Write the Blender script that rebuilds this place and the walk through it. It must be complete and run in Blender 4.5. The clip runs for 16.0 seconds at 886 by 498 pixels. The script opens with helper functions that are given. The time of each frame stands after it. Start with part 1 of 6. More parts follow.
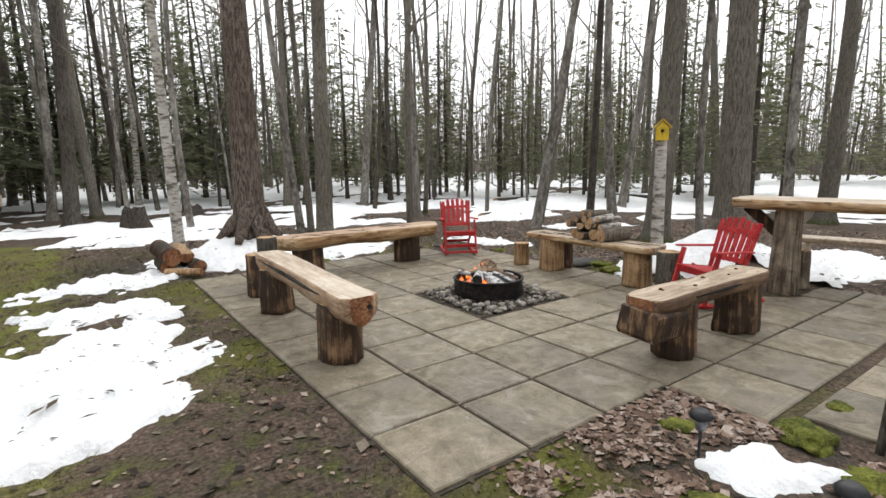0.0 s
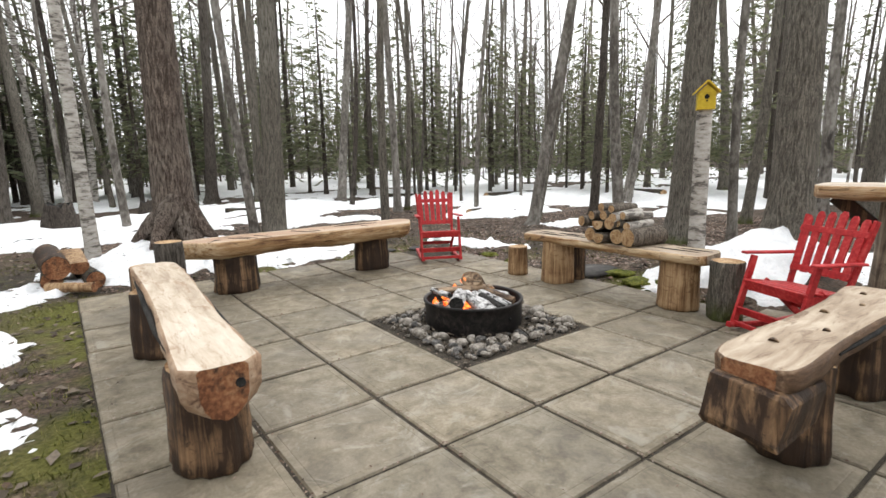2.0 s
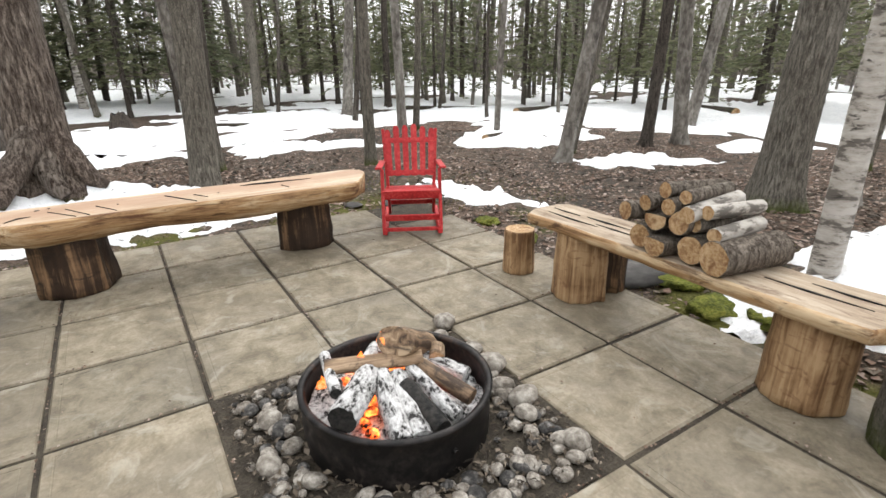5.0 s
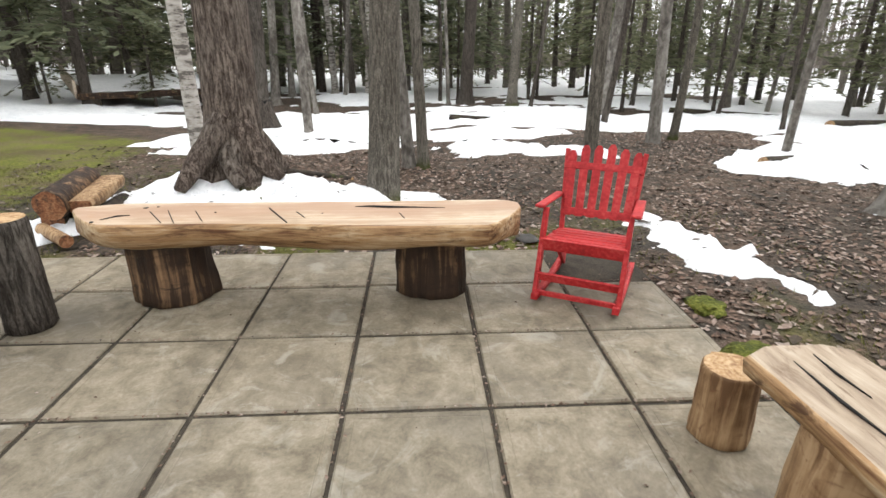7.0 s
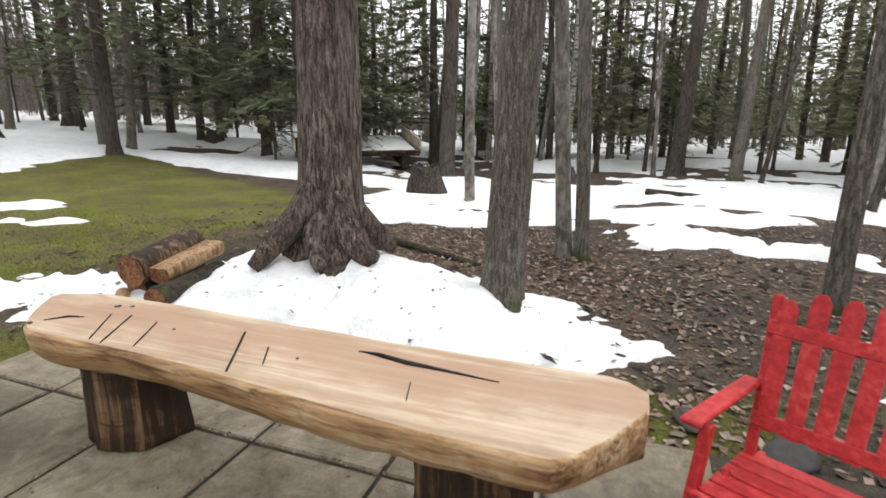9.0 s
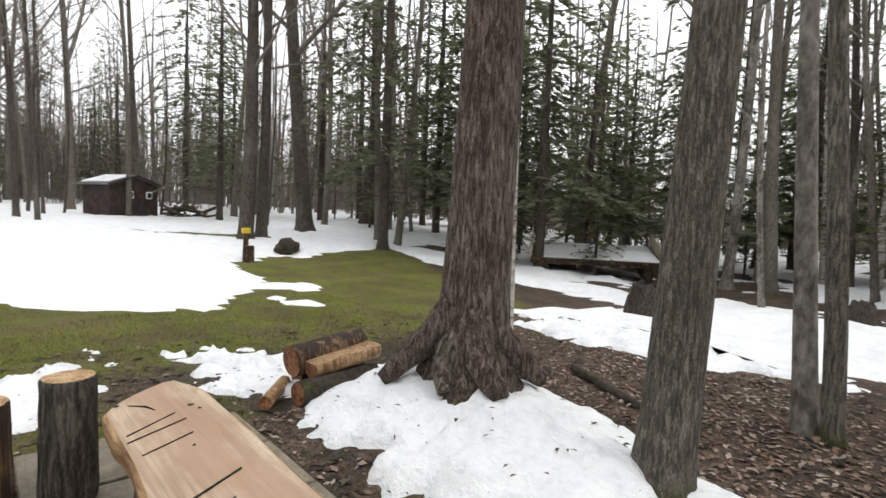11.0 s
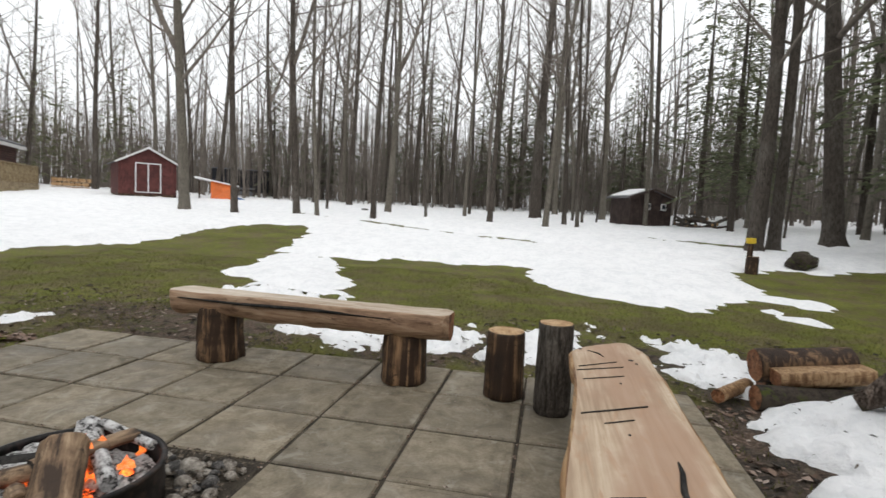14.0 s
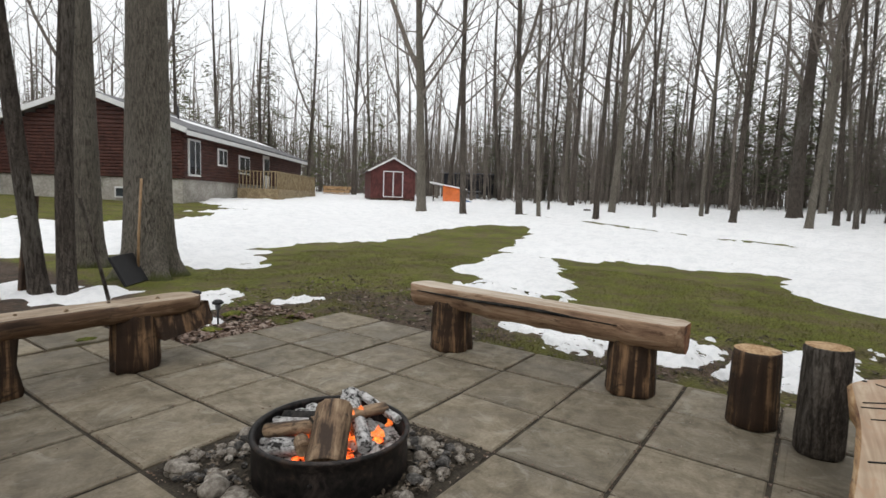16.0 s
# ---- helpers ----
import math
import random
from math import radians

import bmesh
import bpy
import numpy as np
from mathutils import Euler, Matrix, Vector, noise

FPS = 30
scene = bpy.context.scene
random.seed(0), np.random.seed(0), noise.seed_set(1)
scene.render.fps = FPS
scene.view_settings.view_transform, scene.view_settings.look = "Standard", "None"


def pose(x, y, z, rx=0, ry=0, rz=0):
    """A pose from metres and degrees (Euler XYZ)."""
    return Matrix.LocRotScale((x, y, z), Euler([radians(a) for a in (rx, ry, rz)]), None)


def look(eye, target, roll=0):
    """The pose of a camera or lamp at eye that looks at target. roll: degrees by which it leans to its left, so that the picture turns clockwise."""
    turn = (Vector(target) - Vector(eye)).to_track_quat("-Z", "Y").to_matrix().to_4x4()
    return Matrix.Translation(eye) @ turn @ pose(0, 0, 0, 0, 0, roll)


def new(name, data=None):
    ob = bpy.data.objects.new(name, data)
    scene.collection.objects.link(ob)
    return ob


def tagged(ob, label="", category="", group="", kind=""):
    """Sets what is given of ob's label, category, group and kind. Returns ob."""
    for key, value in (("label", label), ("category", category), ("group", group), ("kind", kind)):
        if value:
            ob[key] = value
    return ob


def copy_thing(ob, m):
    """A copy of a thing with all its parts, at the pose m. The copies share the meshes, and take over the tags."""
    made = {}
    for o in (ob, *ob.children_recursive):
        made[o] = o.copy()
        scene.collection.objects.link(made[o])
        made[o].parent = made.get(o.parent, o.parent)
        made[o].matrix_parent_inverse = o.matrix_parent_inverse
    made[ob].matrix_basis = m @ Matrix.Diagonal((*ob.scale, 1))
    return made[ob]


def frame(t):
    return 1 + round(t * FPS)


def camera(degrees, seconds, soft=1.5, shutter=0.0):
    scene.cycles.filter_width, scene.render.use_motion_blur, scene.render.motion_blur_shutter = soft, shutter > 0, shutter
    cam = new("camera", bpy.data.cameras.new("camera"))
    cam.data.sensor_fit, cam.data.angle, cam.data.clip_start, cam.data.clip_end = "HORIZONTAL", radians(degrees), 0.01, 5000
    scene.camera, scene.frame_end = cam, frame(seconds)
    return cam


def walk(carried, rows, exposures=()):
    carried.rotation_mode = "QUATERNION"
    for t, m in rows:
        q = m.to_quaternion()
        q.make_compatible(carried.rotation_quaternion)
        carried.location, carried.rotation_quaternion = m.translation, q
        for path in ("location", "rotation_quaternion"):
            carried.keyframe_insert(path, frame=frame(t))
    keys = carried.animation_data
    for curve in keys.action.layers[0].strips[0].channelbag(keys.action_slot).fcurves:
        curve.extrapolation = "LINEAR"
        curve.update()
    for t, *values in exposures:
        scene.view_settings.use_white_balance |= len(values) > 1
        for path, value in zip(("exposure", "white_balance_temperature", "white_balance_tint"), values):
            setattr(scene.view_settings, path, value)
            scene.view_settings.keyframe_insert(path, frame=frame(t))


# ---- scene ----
cam = camera(80.9, 16.0, soft=1.5, shutter=0.2)
PATH = [
    (0, (-2.377, -2.955, 1.454), (-1.232, -1.35, 1.118), -1.2),
    (0.5, (-2.103, -2.691, 1.372), (-0.952, -1.089, 1.045), -1.1),
    (1, (-1.868, -2.359, 1.373), (-0.707, -0.767, 1.031), -1.4),
    (1.5, (-1.538, -2.062, 1.277), (-0.376, -0.471, 0.935), -1.4),
    (2, (-1.25, -1.729, 1.266), (-0.082, -0.143, 0.917), -1.3),
    (2.5, (-0.996, -1.421, 1.285), (0.174, 0.162, 0.933), -1.4),
    (3, (-0.745, -1.135, 1.308), (0.423, 0.442, 0.924), -1.5),
    (3.2, (-0.653, -1.008, 1.346), (0.515, 0.56, 0.924), -1.6),
    (5.3, (0.64, -0.204, 1.392), (1.555, 1.426, 0.68), -0.9),
    (5.5, (0.736, -0.108, 1.394), (1.579, 1.56, 0.681), -0.8),
    (6, (0.996, 0.113, 1.395), (1.577, 1.89, 0.684), -0.4),
    (6.5, (1.274, 0.38, 1.378), (1.592, 2.222, 0.669), -0.2),
    (7, (1.546, 0.672, 1.37), (1.638, 2.541, 0.662), -0.0),
    (7.5, (1.806, 0.989, 1.356), (1.688, 2.857, 0.65), 0.1),
    (8, (1.979, 1.333, 1.352), (1.674, 3.178, 0.644), 0.2),
    (8.5, (2.026, 1.734, 1.342), (1.55, 3.568, 0.703), 0.2),
    (9, (2.037, 2.113, 1.332), (1.374, 3.937, 0.845), 0.3),
    (9.2, (2.032, 2.249, 1.322), (1.285, 4.058, 0.908), 0.3),
    (11.3, (2.492, 2.995, 1.422), (0.904, 4.207, 1.331), 2.9),
    (11.5, (2.529, 3.025, 1.4), (0.878, 4.151, 1.306), 3.0),
    (12, (2.66, 3.09, 1.351), (0.866, 3.967, 1.245), 3.1),
    (12.5, (2.8, 3.116, 1.342), (0.879, 3.66, 1.217), 3.0),
    (13, (2.883, 3.138, 1.332), (0.899, 3.351, 1.186), 3.0),
    (13.5, (2.917, 3.156, 1.328), (0.926, 3.052, 1.172), 2.9),
    (14, (2.931, 3.148, 1.314), (0.976, 2.756, 1.159), 2.7),
    (14.5, (2.952, 3.132, 1.308), (1.069, 2.476, 1.146), 2.5),
    (15, (2.963, 3.133, 1.301), (1.168, 2.265, 1.136), 2.2),
    (15.5, (2.947, 3.119, 1.318), (1.241, 2.09, 1.138), 2.0),
    (16, (2.945, 3.114, 1.318), (1.32, 1.964, 1.132), 1.9),
]
walk(cam, [(t, look(eye, target, roll)) for t, eye, target, roll in PATH],
     [(0, 0.6), (2, 0.84), (3, 0.88), (5.5, 1.08), (7, 1.02), (9, 0.76), (11.5, 0.35), (13, 0.15), (16, -0.05)])

# ---------------------------------------------------------------- light: an overcast spring day
world = bpy.data.worlds.new("overcast")
scene.world = world
world.use_nodes = True
wn, wl = world.node_tree.nodes, world.node_tree.links
sky = wn.new("ShaderNodeTexSky")
sky.sky_type, sky.sun_disc = "NISHITA", False
sky.sun_elevation, sky.sun_rotation = radians(48), radians(60)
sky.dust_density, sky.air_density, sky.ozone_density = 3.0, 1.0, 1.0
grey = wn.new("ShaderNodeHueSaturation")
grey.inputs["Saturation"].default_value = 0.06
even = wn.new("ShaderNodeMix")
even.data_type = "RGBA"
even.inputs["Factor"].default_value = 0.75
even.inputs[7].default_value = (9.6, 9.8, 10.0, 1)
wl.new(sky.outputs[0], grey.inputs["Color"])
wl.new(grey.outputs[0], even.inputs[6])
wl.new(even.outputs[2], wn["Background"].inputs["Color"])
wn["Background"].inputs["Strength"].default_value = 0.135
sun = new("sun", bpy.data.lights.new("sun", "SUN"))
sun.data.energy, sun.data.angle, sun.data.color = 0.7, radians(40), (1.0, 0.97, 0.93)
sun.matrix_world = look((0, 0, 30), (-12, -9, 10))

# ---------------------------------------------------------------- materials
def nodes_of(name):
    m = bpy.data.materials.new(name)
    m.use_nodes = True
    return m, m.node_tree.nodes, m.node_tree.links, m.node_tree.nodes["Principled BSDF"]


def ramp(nd, lk, source, stops):
    r = nd.new("ShaderNodeValToRGB")
    e = r.color_ramp.elements
    while len(e) < len(stops):
        e.new(0.5)
    for el, (p, c) in zip(e, stops):
        el.position, el.color = p, (*c, 1)
    lk.new(source, r.inputs[0])
    return r.outputs[0]


def coords(nd, lk, stretch=(1, 1, 1), per_object=True):
    tc = nd.new("ShaderNodeTexCoord")
    mp = nd.new("ShaderNodeMapping")
    mp.inputs["Scale"].default_value = stretch
    lk.new(tc.outputs["Object"], mp.inputs["Vector"])
    if per_object:
        oi = nd.new("ShaderNodeObjectInfo")
        mul = nd.new("ShaderNodeVectorMath")
        mul.operation = "SCALE"
        cx = nd.new("ShaderNodeCombineXYZ")
        for k in range(3):
            lk.new(oi.outputs["Random"], cx.inputs[k])
        lk.new(cx.outputs[0], mul.inputs[0])
        mul.inputs["Scale"].default_value = 37.0
        lk.new(mul.outputs[0], mp.inputs["Location"])
    return mp.outputs[0]


def tex_noise(nd, lk, vec, scale, detail=6, rough=0.6, distort=0.0):
    n = nd.new("ShaderNodeTexNoise")
    n.inputs["Scale"].default_value, n.inputs["Detail"].default_value = scale, detail
    n.inputs["Roughness"].default_value, n.inputs["Distortion"].default_value = rough, distort
    lk.new(vec, n.inputs["Vector"])
    return n.outputs["Fac"]


def blend(nd, lk, a, b, fac, mode="MIX"):
    x = nd.new("ShaderNodeMix")
    x.data_type, x.blend_type = "RGBA", mode
    for sock, v in ((x.inputs[0], fac), (x.inputs[6], a), (x.inputs[7], b)):
        if isinstance(v, (int, float)):
            sock.default_value = v
        elif isinstance(v, tuple):
            sock.default_value = (*v, 1)
        else:
            lk.new(v, sock)
    return x.outputs[2]


def bump(nd, lk, bsdf, height, strength, dist):
    b = nd.new("ShaderNodeBump")
    b.inputs["Strength"].default_value, b.inputs["Distance"].default_value = strength, dist
    lk.new(height, b.inputs["Height"])
    lk.new(b.outputs[0], bsdf.inputs["Normal"])


def surface(name, stops, fine=30, coarse=4, stretch=(1, 1, 1), rough=0.8, relief=0.004, dirt=None, dirt_at=(0.5, 0.7), metal=0.0, distort=0.0, spec=0.3):
    """Colour from fine grain over coarse patches, with dirt on top."""
    stops = [(0.5 + (p - 0.5) * 0.45, c) for p, c in stops]
    dirt_at = tuple(0.5 + (p - 0.5) * 0.7 for p in dirt_at)
    m, nd, lk, bs = nodes_of(name)
    v = coords(nd, lk, stretch)
    f, c = tex_noise(nd, lk, v, fine, 8, 0.65, distort), tex_noise(nd, lk, v, coarse, 4, 0.55)
    both = nd.new("ShaderNodeMath")
    both.operation = "MULTIPLY_ADD"
    lk.new(f, both.inputs[0])
    both.inputs[1].default_value = 0.55
    half = nd.new("ShaderNodeMath")
    half.operation = "MULTIPLY"
    lk.new(c, half.inputs[0])
    half.inputs[1].default_value = 0.45
    lk.new(half.outputs[0], both.inputs[2])
    col = ramp(nd, lk, both.outputs[0], stops)
    if dirt:
        d = tex_noise(nd, lk, v, coarse * 2.3, 7, 0.7, 0.5)
        mask = ramp(nd, lk, d, [(dirt_at[0], (0, 0, 0)), (dirt_at[1], (1, 1, 1))])
        col = blend(nd, lk, col, dirt, mask)
    lk.new(col, bs.inputs["Base Color"])
    bs.inputs["Roughness"].default_value, bs.inputs["Metallic"].default_value = rough, metal
    bs.inputs["Specular IOR Level"].default_value = spec
    bump(nd, lk, bs, f, 0.8, relief)
    return m


def bark_material(name, dark, light, scale=9.0, depth=0.02, moss=0.0):
    """Furrowed bark: upright plates between dark cracks, with moss near the foot where asked."""
    m, nd, lk, bs = nodes_of(name)
    v2 = coords(nd, lk, (1, 1, 0.5))
    furrow = tex_noise(nd, lk, coords(nd, lk, (1, 1, 0.17)), scale * 2.7, 7, 0.7, 0.4)
    fine = tex_noise(nd, lk, v2, scale * 6, 8, 0.7)
    plate = ramp(nd, lk, furrow, [(0.37, (0, 0, 0)), (0.55, (1, 1, 1))])
    tone = ramp(nd, lk, fine, [(0.36, dark), (0.64, light)])
    patch = tex_noise(nd, lk, v2, 1.1, 4, 0.6)
    tone = blend(nd, lk, tone, tuple(0.75 * a + 0.25 * b for a, b in zip(light, (0.3, 0.31, 0.27))), ramp(nd, lk, patch, [(0.5, (0, 0, 0)), (0.7, (0.7, 0.7, 0.7))]))
    col = blend(nd, lk, tuple(0.75 * d for d in dark), tone, plate)
    if moss:
        sep = nd.new("ShaderNodeSeparateXYZ")
        tc = nd.new("ShaderNodeTexCoord")
        lk.new(tc.outputs["Object"], sep.inputs[0])
        low = nd.new("ShaderNodeMapRange")
        low.inputs["From Min"].default_value, low.inputs["From Max"].default_value = moss, 0.0
        lk.new(sep.outputs["Z"], low.inputs["Value"])
        mm = nd.new("ShaderNodeMath")
        mm.operation = "MULTIPLY"
        lk.new(low.outputs[0], mm.inputs[0])
        lk.new(tex_noise(nd, lk, v2, 7, 5, 0.7), mm.inputs[1])
        col = blend(nd, lk, col, (0.075, 0.09, 0.02), ramp(nd, lk, mm.outputs[0], [(0.22, (0, 0, 0)), (0.45, (0.85, 0.85, 0.85))]))
    lk.new(col, bs.inputs["Base Color"])
    bs.inputs["Roughness"].default_value, bs.inputs["Specular IOR Level"].default_value = 0.9, 0.15
    mix = nd.new("ShaderNodeMath")
    mix.operation = "MULTIPLY_ADD"
    lk.new(fine, mix.inputs[0])
    mix.inputs[1].default_value = 0.5
    lk.new(plate, mix.inputs[2])
    bump(nd, lk, bs, mix.outputs[0], 0.9, depth)
    return m


def wood_material(name, stops, stretch=(0.5, 8, 8), rough=0.65, relief=0.004, dark=None, ring=6.0, contrast=0.4, heart=None):
    """Sawn or split wood: long grain lines with knots and stains."""
    stops = [(0.5 + (p - 0.5) * contrast, c) for p, c in stops]
    m, nd, lk, bs = nodes_of(name)
    v = coords(nd, lk, stretch)
    grain = tex_noise(nd, lk, v, ring, 8, 0.62, 0.6)
    big = tex_noise(nd, lk, coords(nd, lk, (1, 1.6, 1.6)), 2.2, 4, 0.6, 0.5)
    su = nd.new("ShaderNodeMath")
    su.operation = "MULTIPLY_ADD"
    lk.new(grain, su.inputs[0])
    su.inputs[1].default_value = 0.6
    hb = nd.new("ShaderNodeMath")
    hb.operation = "MULTIPLY"
    lk.new(big, hb.inputs[0])
    hb.inputs[1].default_value = 0.4
    lk.new(hb.outputs[0], su.inputs[2])
    col = ramp(nd, lk, su.outputs[0], stops)
    if heart:
        tc, sp = nd.new("ShaderNodeTexCoord"), nd.new("ShaderNodeSeparateXYZ")
        lk.new(tc.outputs["Object"], sp.inputs[0])
        mr = nd.new("ShaderNodeMath")
        mr.operation = "MULTIPLY_ADD"
        lk.new(tex_noise(nd, lk, coords(nd, lk, (0.8, 1.5, 1)), 2.5, 4, 0.6), mr.inputs[0])
        mr.inputs[1].default_value = 0.5
        lk.new(sp.outputs["Y"], mr.inputs[2])
        band = ramp(nd, lk, mr.outputs[0], [(0.12, (0, 0, 0)), (0.24, (0.75, 0.75, 0.75)), (0.38, (0.75, 0.75, 0.75)), (0.47, (0, 0, 0))])
        col = blend(nd, lk, col, heart, band)
    if dark:
        spots = tex_noise(nd, lk, coords(nd, lk, (1.2, 5, 5)), 3.5, 6, 0.7, 1.0)
        col = blend(nd, lk, col, dark, ramp(nd, lk, spots, [(0.54, (0, 0, 0)), (0.66, (0.8, 0.8, 0.8))]))
    lk.new(col, bs.inputs["Base Color"])
    bs.inputs["Roughness"].default_value, bs.inputs["Specular IOR Level"].default_value = rough, 0.3
    bump(nd, lk, bs, grain, 0.7, relief)
    return m


def concrete_material():
    m, nd, lk, bs = nodes_of("concrete")
    v = coords(nd, lk)
    fine, mid, big = tex_noise(nd, lk, v, 60, 8, 0.7), tex_noise(nd, lk, v, 7, 7, 0.68, 0.4), tex_noise(nd, lk, v, 1.6, 5, 0.6, 0.6)
    col = ramp(nd, lk, mid, [(0.36, (0.144, 0.12, 0.086)), (0.5, (0.22, 0.187, 0.137)), (0.64, (0.292, 0.252, 0.194))])
    col = blend(nd, lk, col, ramp(nd, lk, fine, [(0.36, (0.72, 0.72, 0.7)), (0.6, (1, 1, 1))]), 0.8, "MULTIPLY")
    col = blend(nd, lk, col, (0.1, 0.085, 0.063), ramp(nd, lk, big, [(0.48, (0, 0, 0)), (0.66, (0.5, 0.5, 0.5))]))
    scuff = tex_noise(nd, lk, v, 3.4, 6, 0.7, 1.4)
    col = blend(nd, lk, col, (0.33, 0.31, 0.262), ramp(nd, lk, scuff, [(0.55, (0, 0, 0)), (0.66, (0.55, 0.55, 0.55))]))
    oi = nd.new("ShaderNodeObjectInfo")
    col = blend(nd, lk, col, ramp(nd, lk, oi.outputs["Random"], [(0, (0.8, 0.8, 0.78)), (1, (1.1, 1.08, 1.04))]), 1.0, "MULTIPLY")
    lk.new(col, bs.inputs["Base Color"])
    lk.new(ramp(nd, lk, big, [(0.4, (0.78, 0.78, 0.78)), (0.65, (0.5, 0.5, 0.5))]), bs.inputs["Roughness"])
    bs.inputs["Specular IOR Level"].default_value = 0.35
    bump(nd, lk, bs, fine, 0.6, 0.002)
    return m


CONCRETE = concrete_material()
JOINT = surface("joint soil", [(0.3, (0.025, 0.02, 0.015)), (0.7, (0.07, 0.058, 0.042))], fine=90, coarse=9, rough=0.95, relief=0.01)
PALE_WOOD = wood_material("fresh cut wood", [(0.22, (0.22, 0.138, 0.084)), (0.5, (0.46, 0.35, 0.245)), (0.75, (0.63, 0.53, 0.415))], stretch=(0.22, 5, 5), dark=(0.4, 0.25, 0.155), contrast=0.75, heart=(0.36, 0.225, 0.15))
PALE_SIDE = wood_material("peeled log side", [(0.28, (0.12, 0.05, 0.022)), (0.48, (0.38, 0.23, 0.11)), (0.66, (0.58, 0.44, 0.28))], stretch=(0.3, 5, 5), dark=(0.06, 0.026, 0.013), relief=0.014, contrast=0.6)
GREY_WOOD = wood_material("weathered wood", [(0.2, (0.24, 0.17, 0.115)), (0.5, (0.47, 0.39, 0.3)), (0.75, (0.62, 0.55, 0.46))], stretch=(0.5, 3.5, 3.5), dark=(0.27, 0.17, 0.1), relief=0.006, contrast=0.65)
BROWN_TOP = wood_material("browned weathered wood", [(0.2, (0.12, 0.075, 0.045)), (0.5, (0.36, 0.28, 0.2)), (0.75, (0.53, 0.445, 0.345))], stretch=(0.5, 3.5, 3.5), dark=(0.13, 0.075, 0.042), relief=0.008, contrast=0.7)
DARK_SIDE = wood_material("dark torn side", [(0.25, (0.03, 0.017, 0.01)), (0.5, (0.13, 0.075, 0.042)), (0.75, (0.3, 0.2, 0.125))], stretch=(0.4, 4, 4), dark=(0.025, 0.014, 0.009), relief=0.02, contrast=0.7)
TORN_SIDE = wood_material("torn weathered side", [(0.25, (0.1, 0.05, 0.03)), (0.5, (0.33, 0.215, 0.135)), (0.75, (0.5, 0.39, 0.28))], stretch=(0.4, 4, 4), dark=(0.07, 0.032, 0.018), relief=0.016, contrast=0.7)
LEG_WOOD = wood_material("split log", [(0.2, (0.009, 0.006, 0.004)), (0.52, (0.042, 0.023, 0.013)), (0.74, (0.3, 0.18, 0.095))], stretch=(3.2, 3.2, 0.2), dark=(0.02, 0.013, 0.009), relief=0.02, contrast=0.6)
LEG_PALE = wood_material("peeled cedar log", [(0.3, (0.13, 0.068, 0.03)), (0.5, (0.28, 0.17, 0.085)), (0.7, (0.42, 0.28, 0.155))], stretch=(5, 5, 0.22), dark=(0.14, 0.065, 0.03), relief=0.006)
LEG_GREY = wood_material("weathered post", [(0.25, (0.07, 0.05, 0.036)), (0.5, (0.2, 0.16, 0.115)), (0.75, (0.36, 0.3, 0.22))], stretch=(6, 6, 0.3), dark=(0.05, 0.035, 0.025), relief=0.01)
END_GRAIN = surface("end grain", [(0.3, (0.24, 0.13, 0.055)), (0.5, (0.42, 0.27, 0.14)), (0.7, (0.52, 0.37, 0.22))], fine=60, coarse=7, rough=0.8, relief=0.003, dirt=(0.2, 0.1, 0.045))
RED_END = surface("red end grain", [(0.3, (0.12, 0.045, 0.02)), (0.5, (0.24, 0.1, 0.045)), (0.7, (0.34, 0.17, 0.085))], fine=50, coarse=7, rough=0.8, relief=0.004, dirt=(0.06, 0.03, 0.018))
CHAR = surface("charred wood", [(0.35, (0.006, 0.006, 0.006)), (0.7, (0.04, 0.036, 0.032))], fine=40, coarse=9, rough=0.85, relief=0.01)
ASH = surface("ash crust", [(0.34, (0.03, 0.028, 0.027)), (0.45, (0.36, 0.35, 0.34)), (0.66, (0.66, 0.65, 0.64))], fine=70, coarse=24, rough=0.95, relief=0.02, stretch=(1, 1, 0.6))
BROWN_LOG = wood_material("scorched split log", [(0.3, (0.045, 0.028, 0.018)), (0.5, (0.2, 0.13, 0.078)), (0.7, (0.38, 0.275, 0.175))], stretch=(3.5, 3.5, 0.5), dark=(0.03, 0.02, 0.014), relief=0.01)
STEEL = surface("sooty steel", [(0.35, (0.012, 0.011, 0.011)), (0.6, (0.03, 0.026, 0.024)), (0.72, (0.06, 0.042, 0.034))], fine=25, coarse=3, rough=0.5, relief=0.001, metal=0.5, dirt=(0.075, 0.06, 0.055), dirt_at=(0.58, 0.75))
RED_PAINT = surface("red paint", [(0.3, (0.3, 0.012, 0.014)), (0.55, (0.44, 0.024, 0.026)), (0.75, (0.5, 0.06, 0.055))], fine=40, coarse=5, rough=0.5, relief=0.001, dirt=(0.23, 0.014, 0.014), dirt_at=(0.6, 0.85))
YELLOW_PAINT = surface("yellow paint", [(0.3, (0.5, 0.34, 0.02)), (0.7, (0.66, 0.48, 0.04))], fine=30, coarse=5, rough=0.6, relief=0.001)
BLACK = surface("dark hole", [(0.3, (0.008, 0.008, 0.008)), (0.7, (0.015, 0.014, 0.013))], rough=0.9)
STONE = surface("river stone", [(0.25, (0.09, 0.075, 0.06)), (0.5, (0.22, 0.195, 0.165)), (0.75, (0.4, 0.37, 0.325))], fine=2.2, coarse=0.7, rough=0.8, relief=0.004)
DARK_STONE = surface("sooty stone", [(0.32, (0.02, 0.019, 0.018)), (0.55, (0.07, 0.065, 0.06)), (0.72, (0.17, 0.16, 0.15))], fine=2.2, coarse=0.7, rough=0.85, relief=0.004)
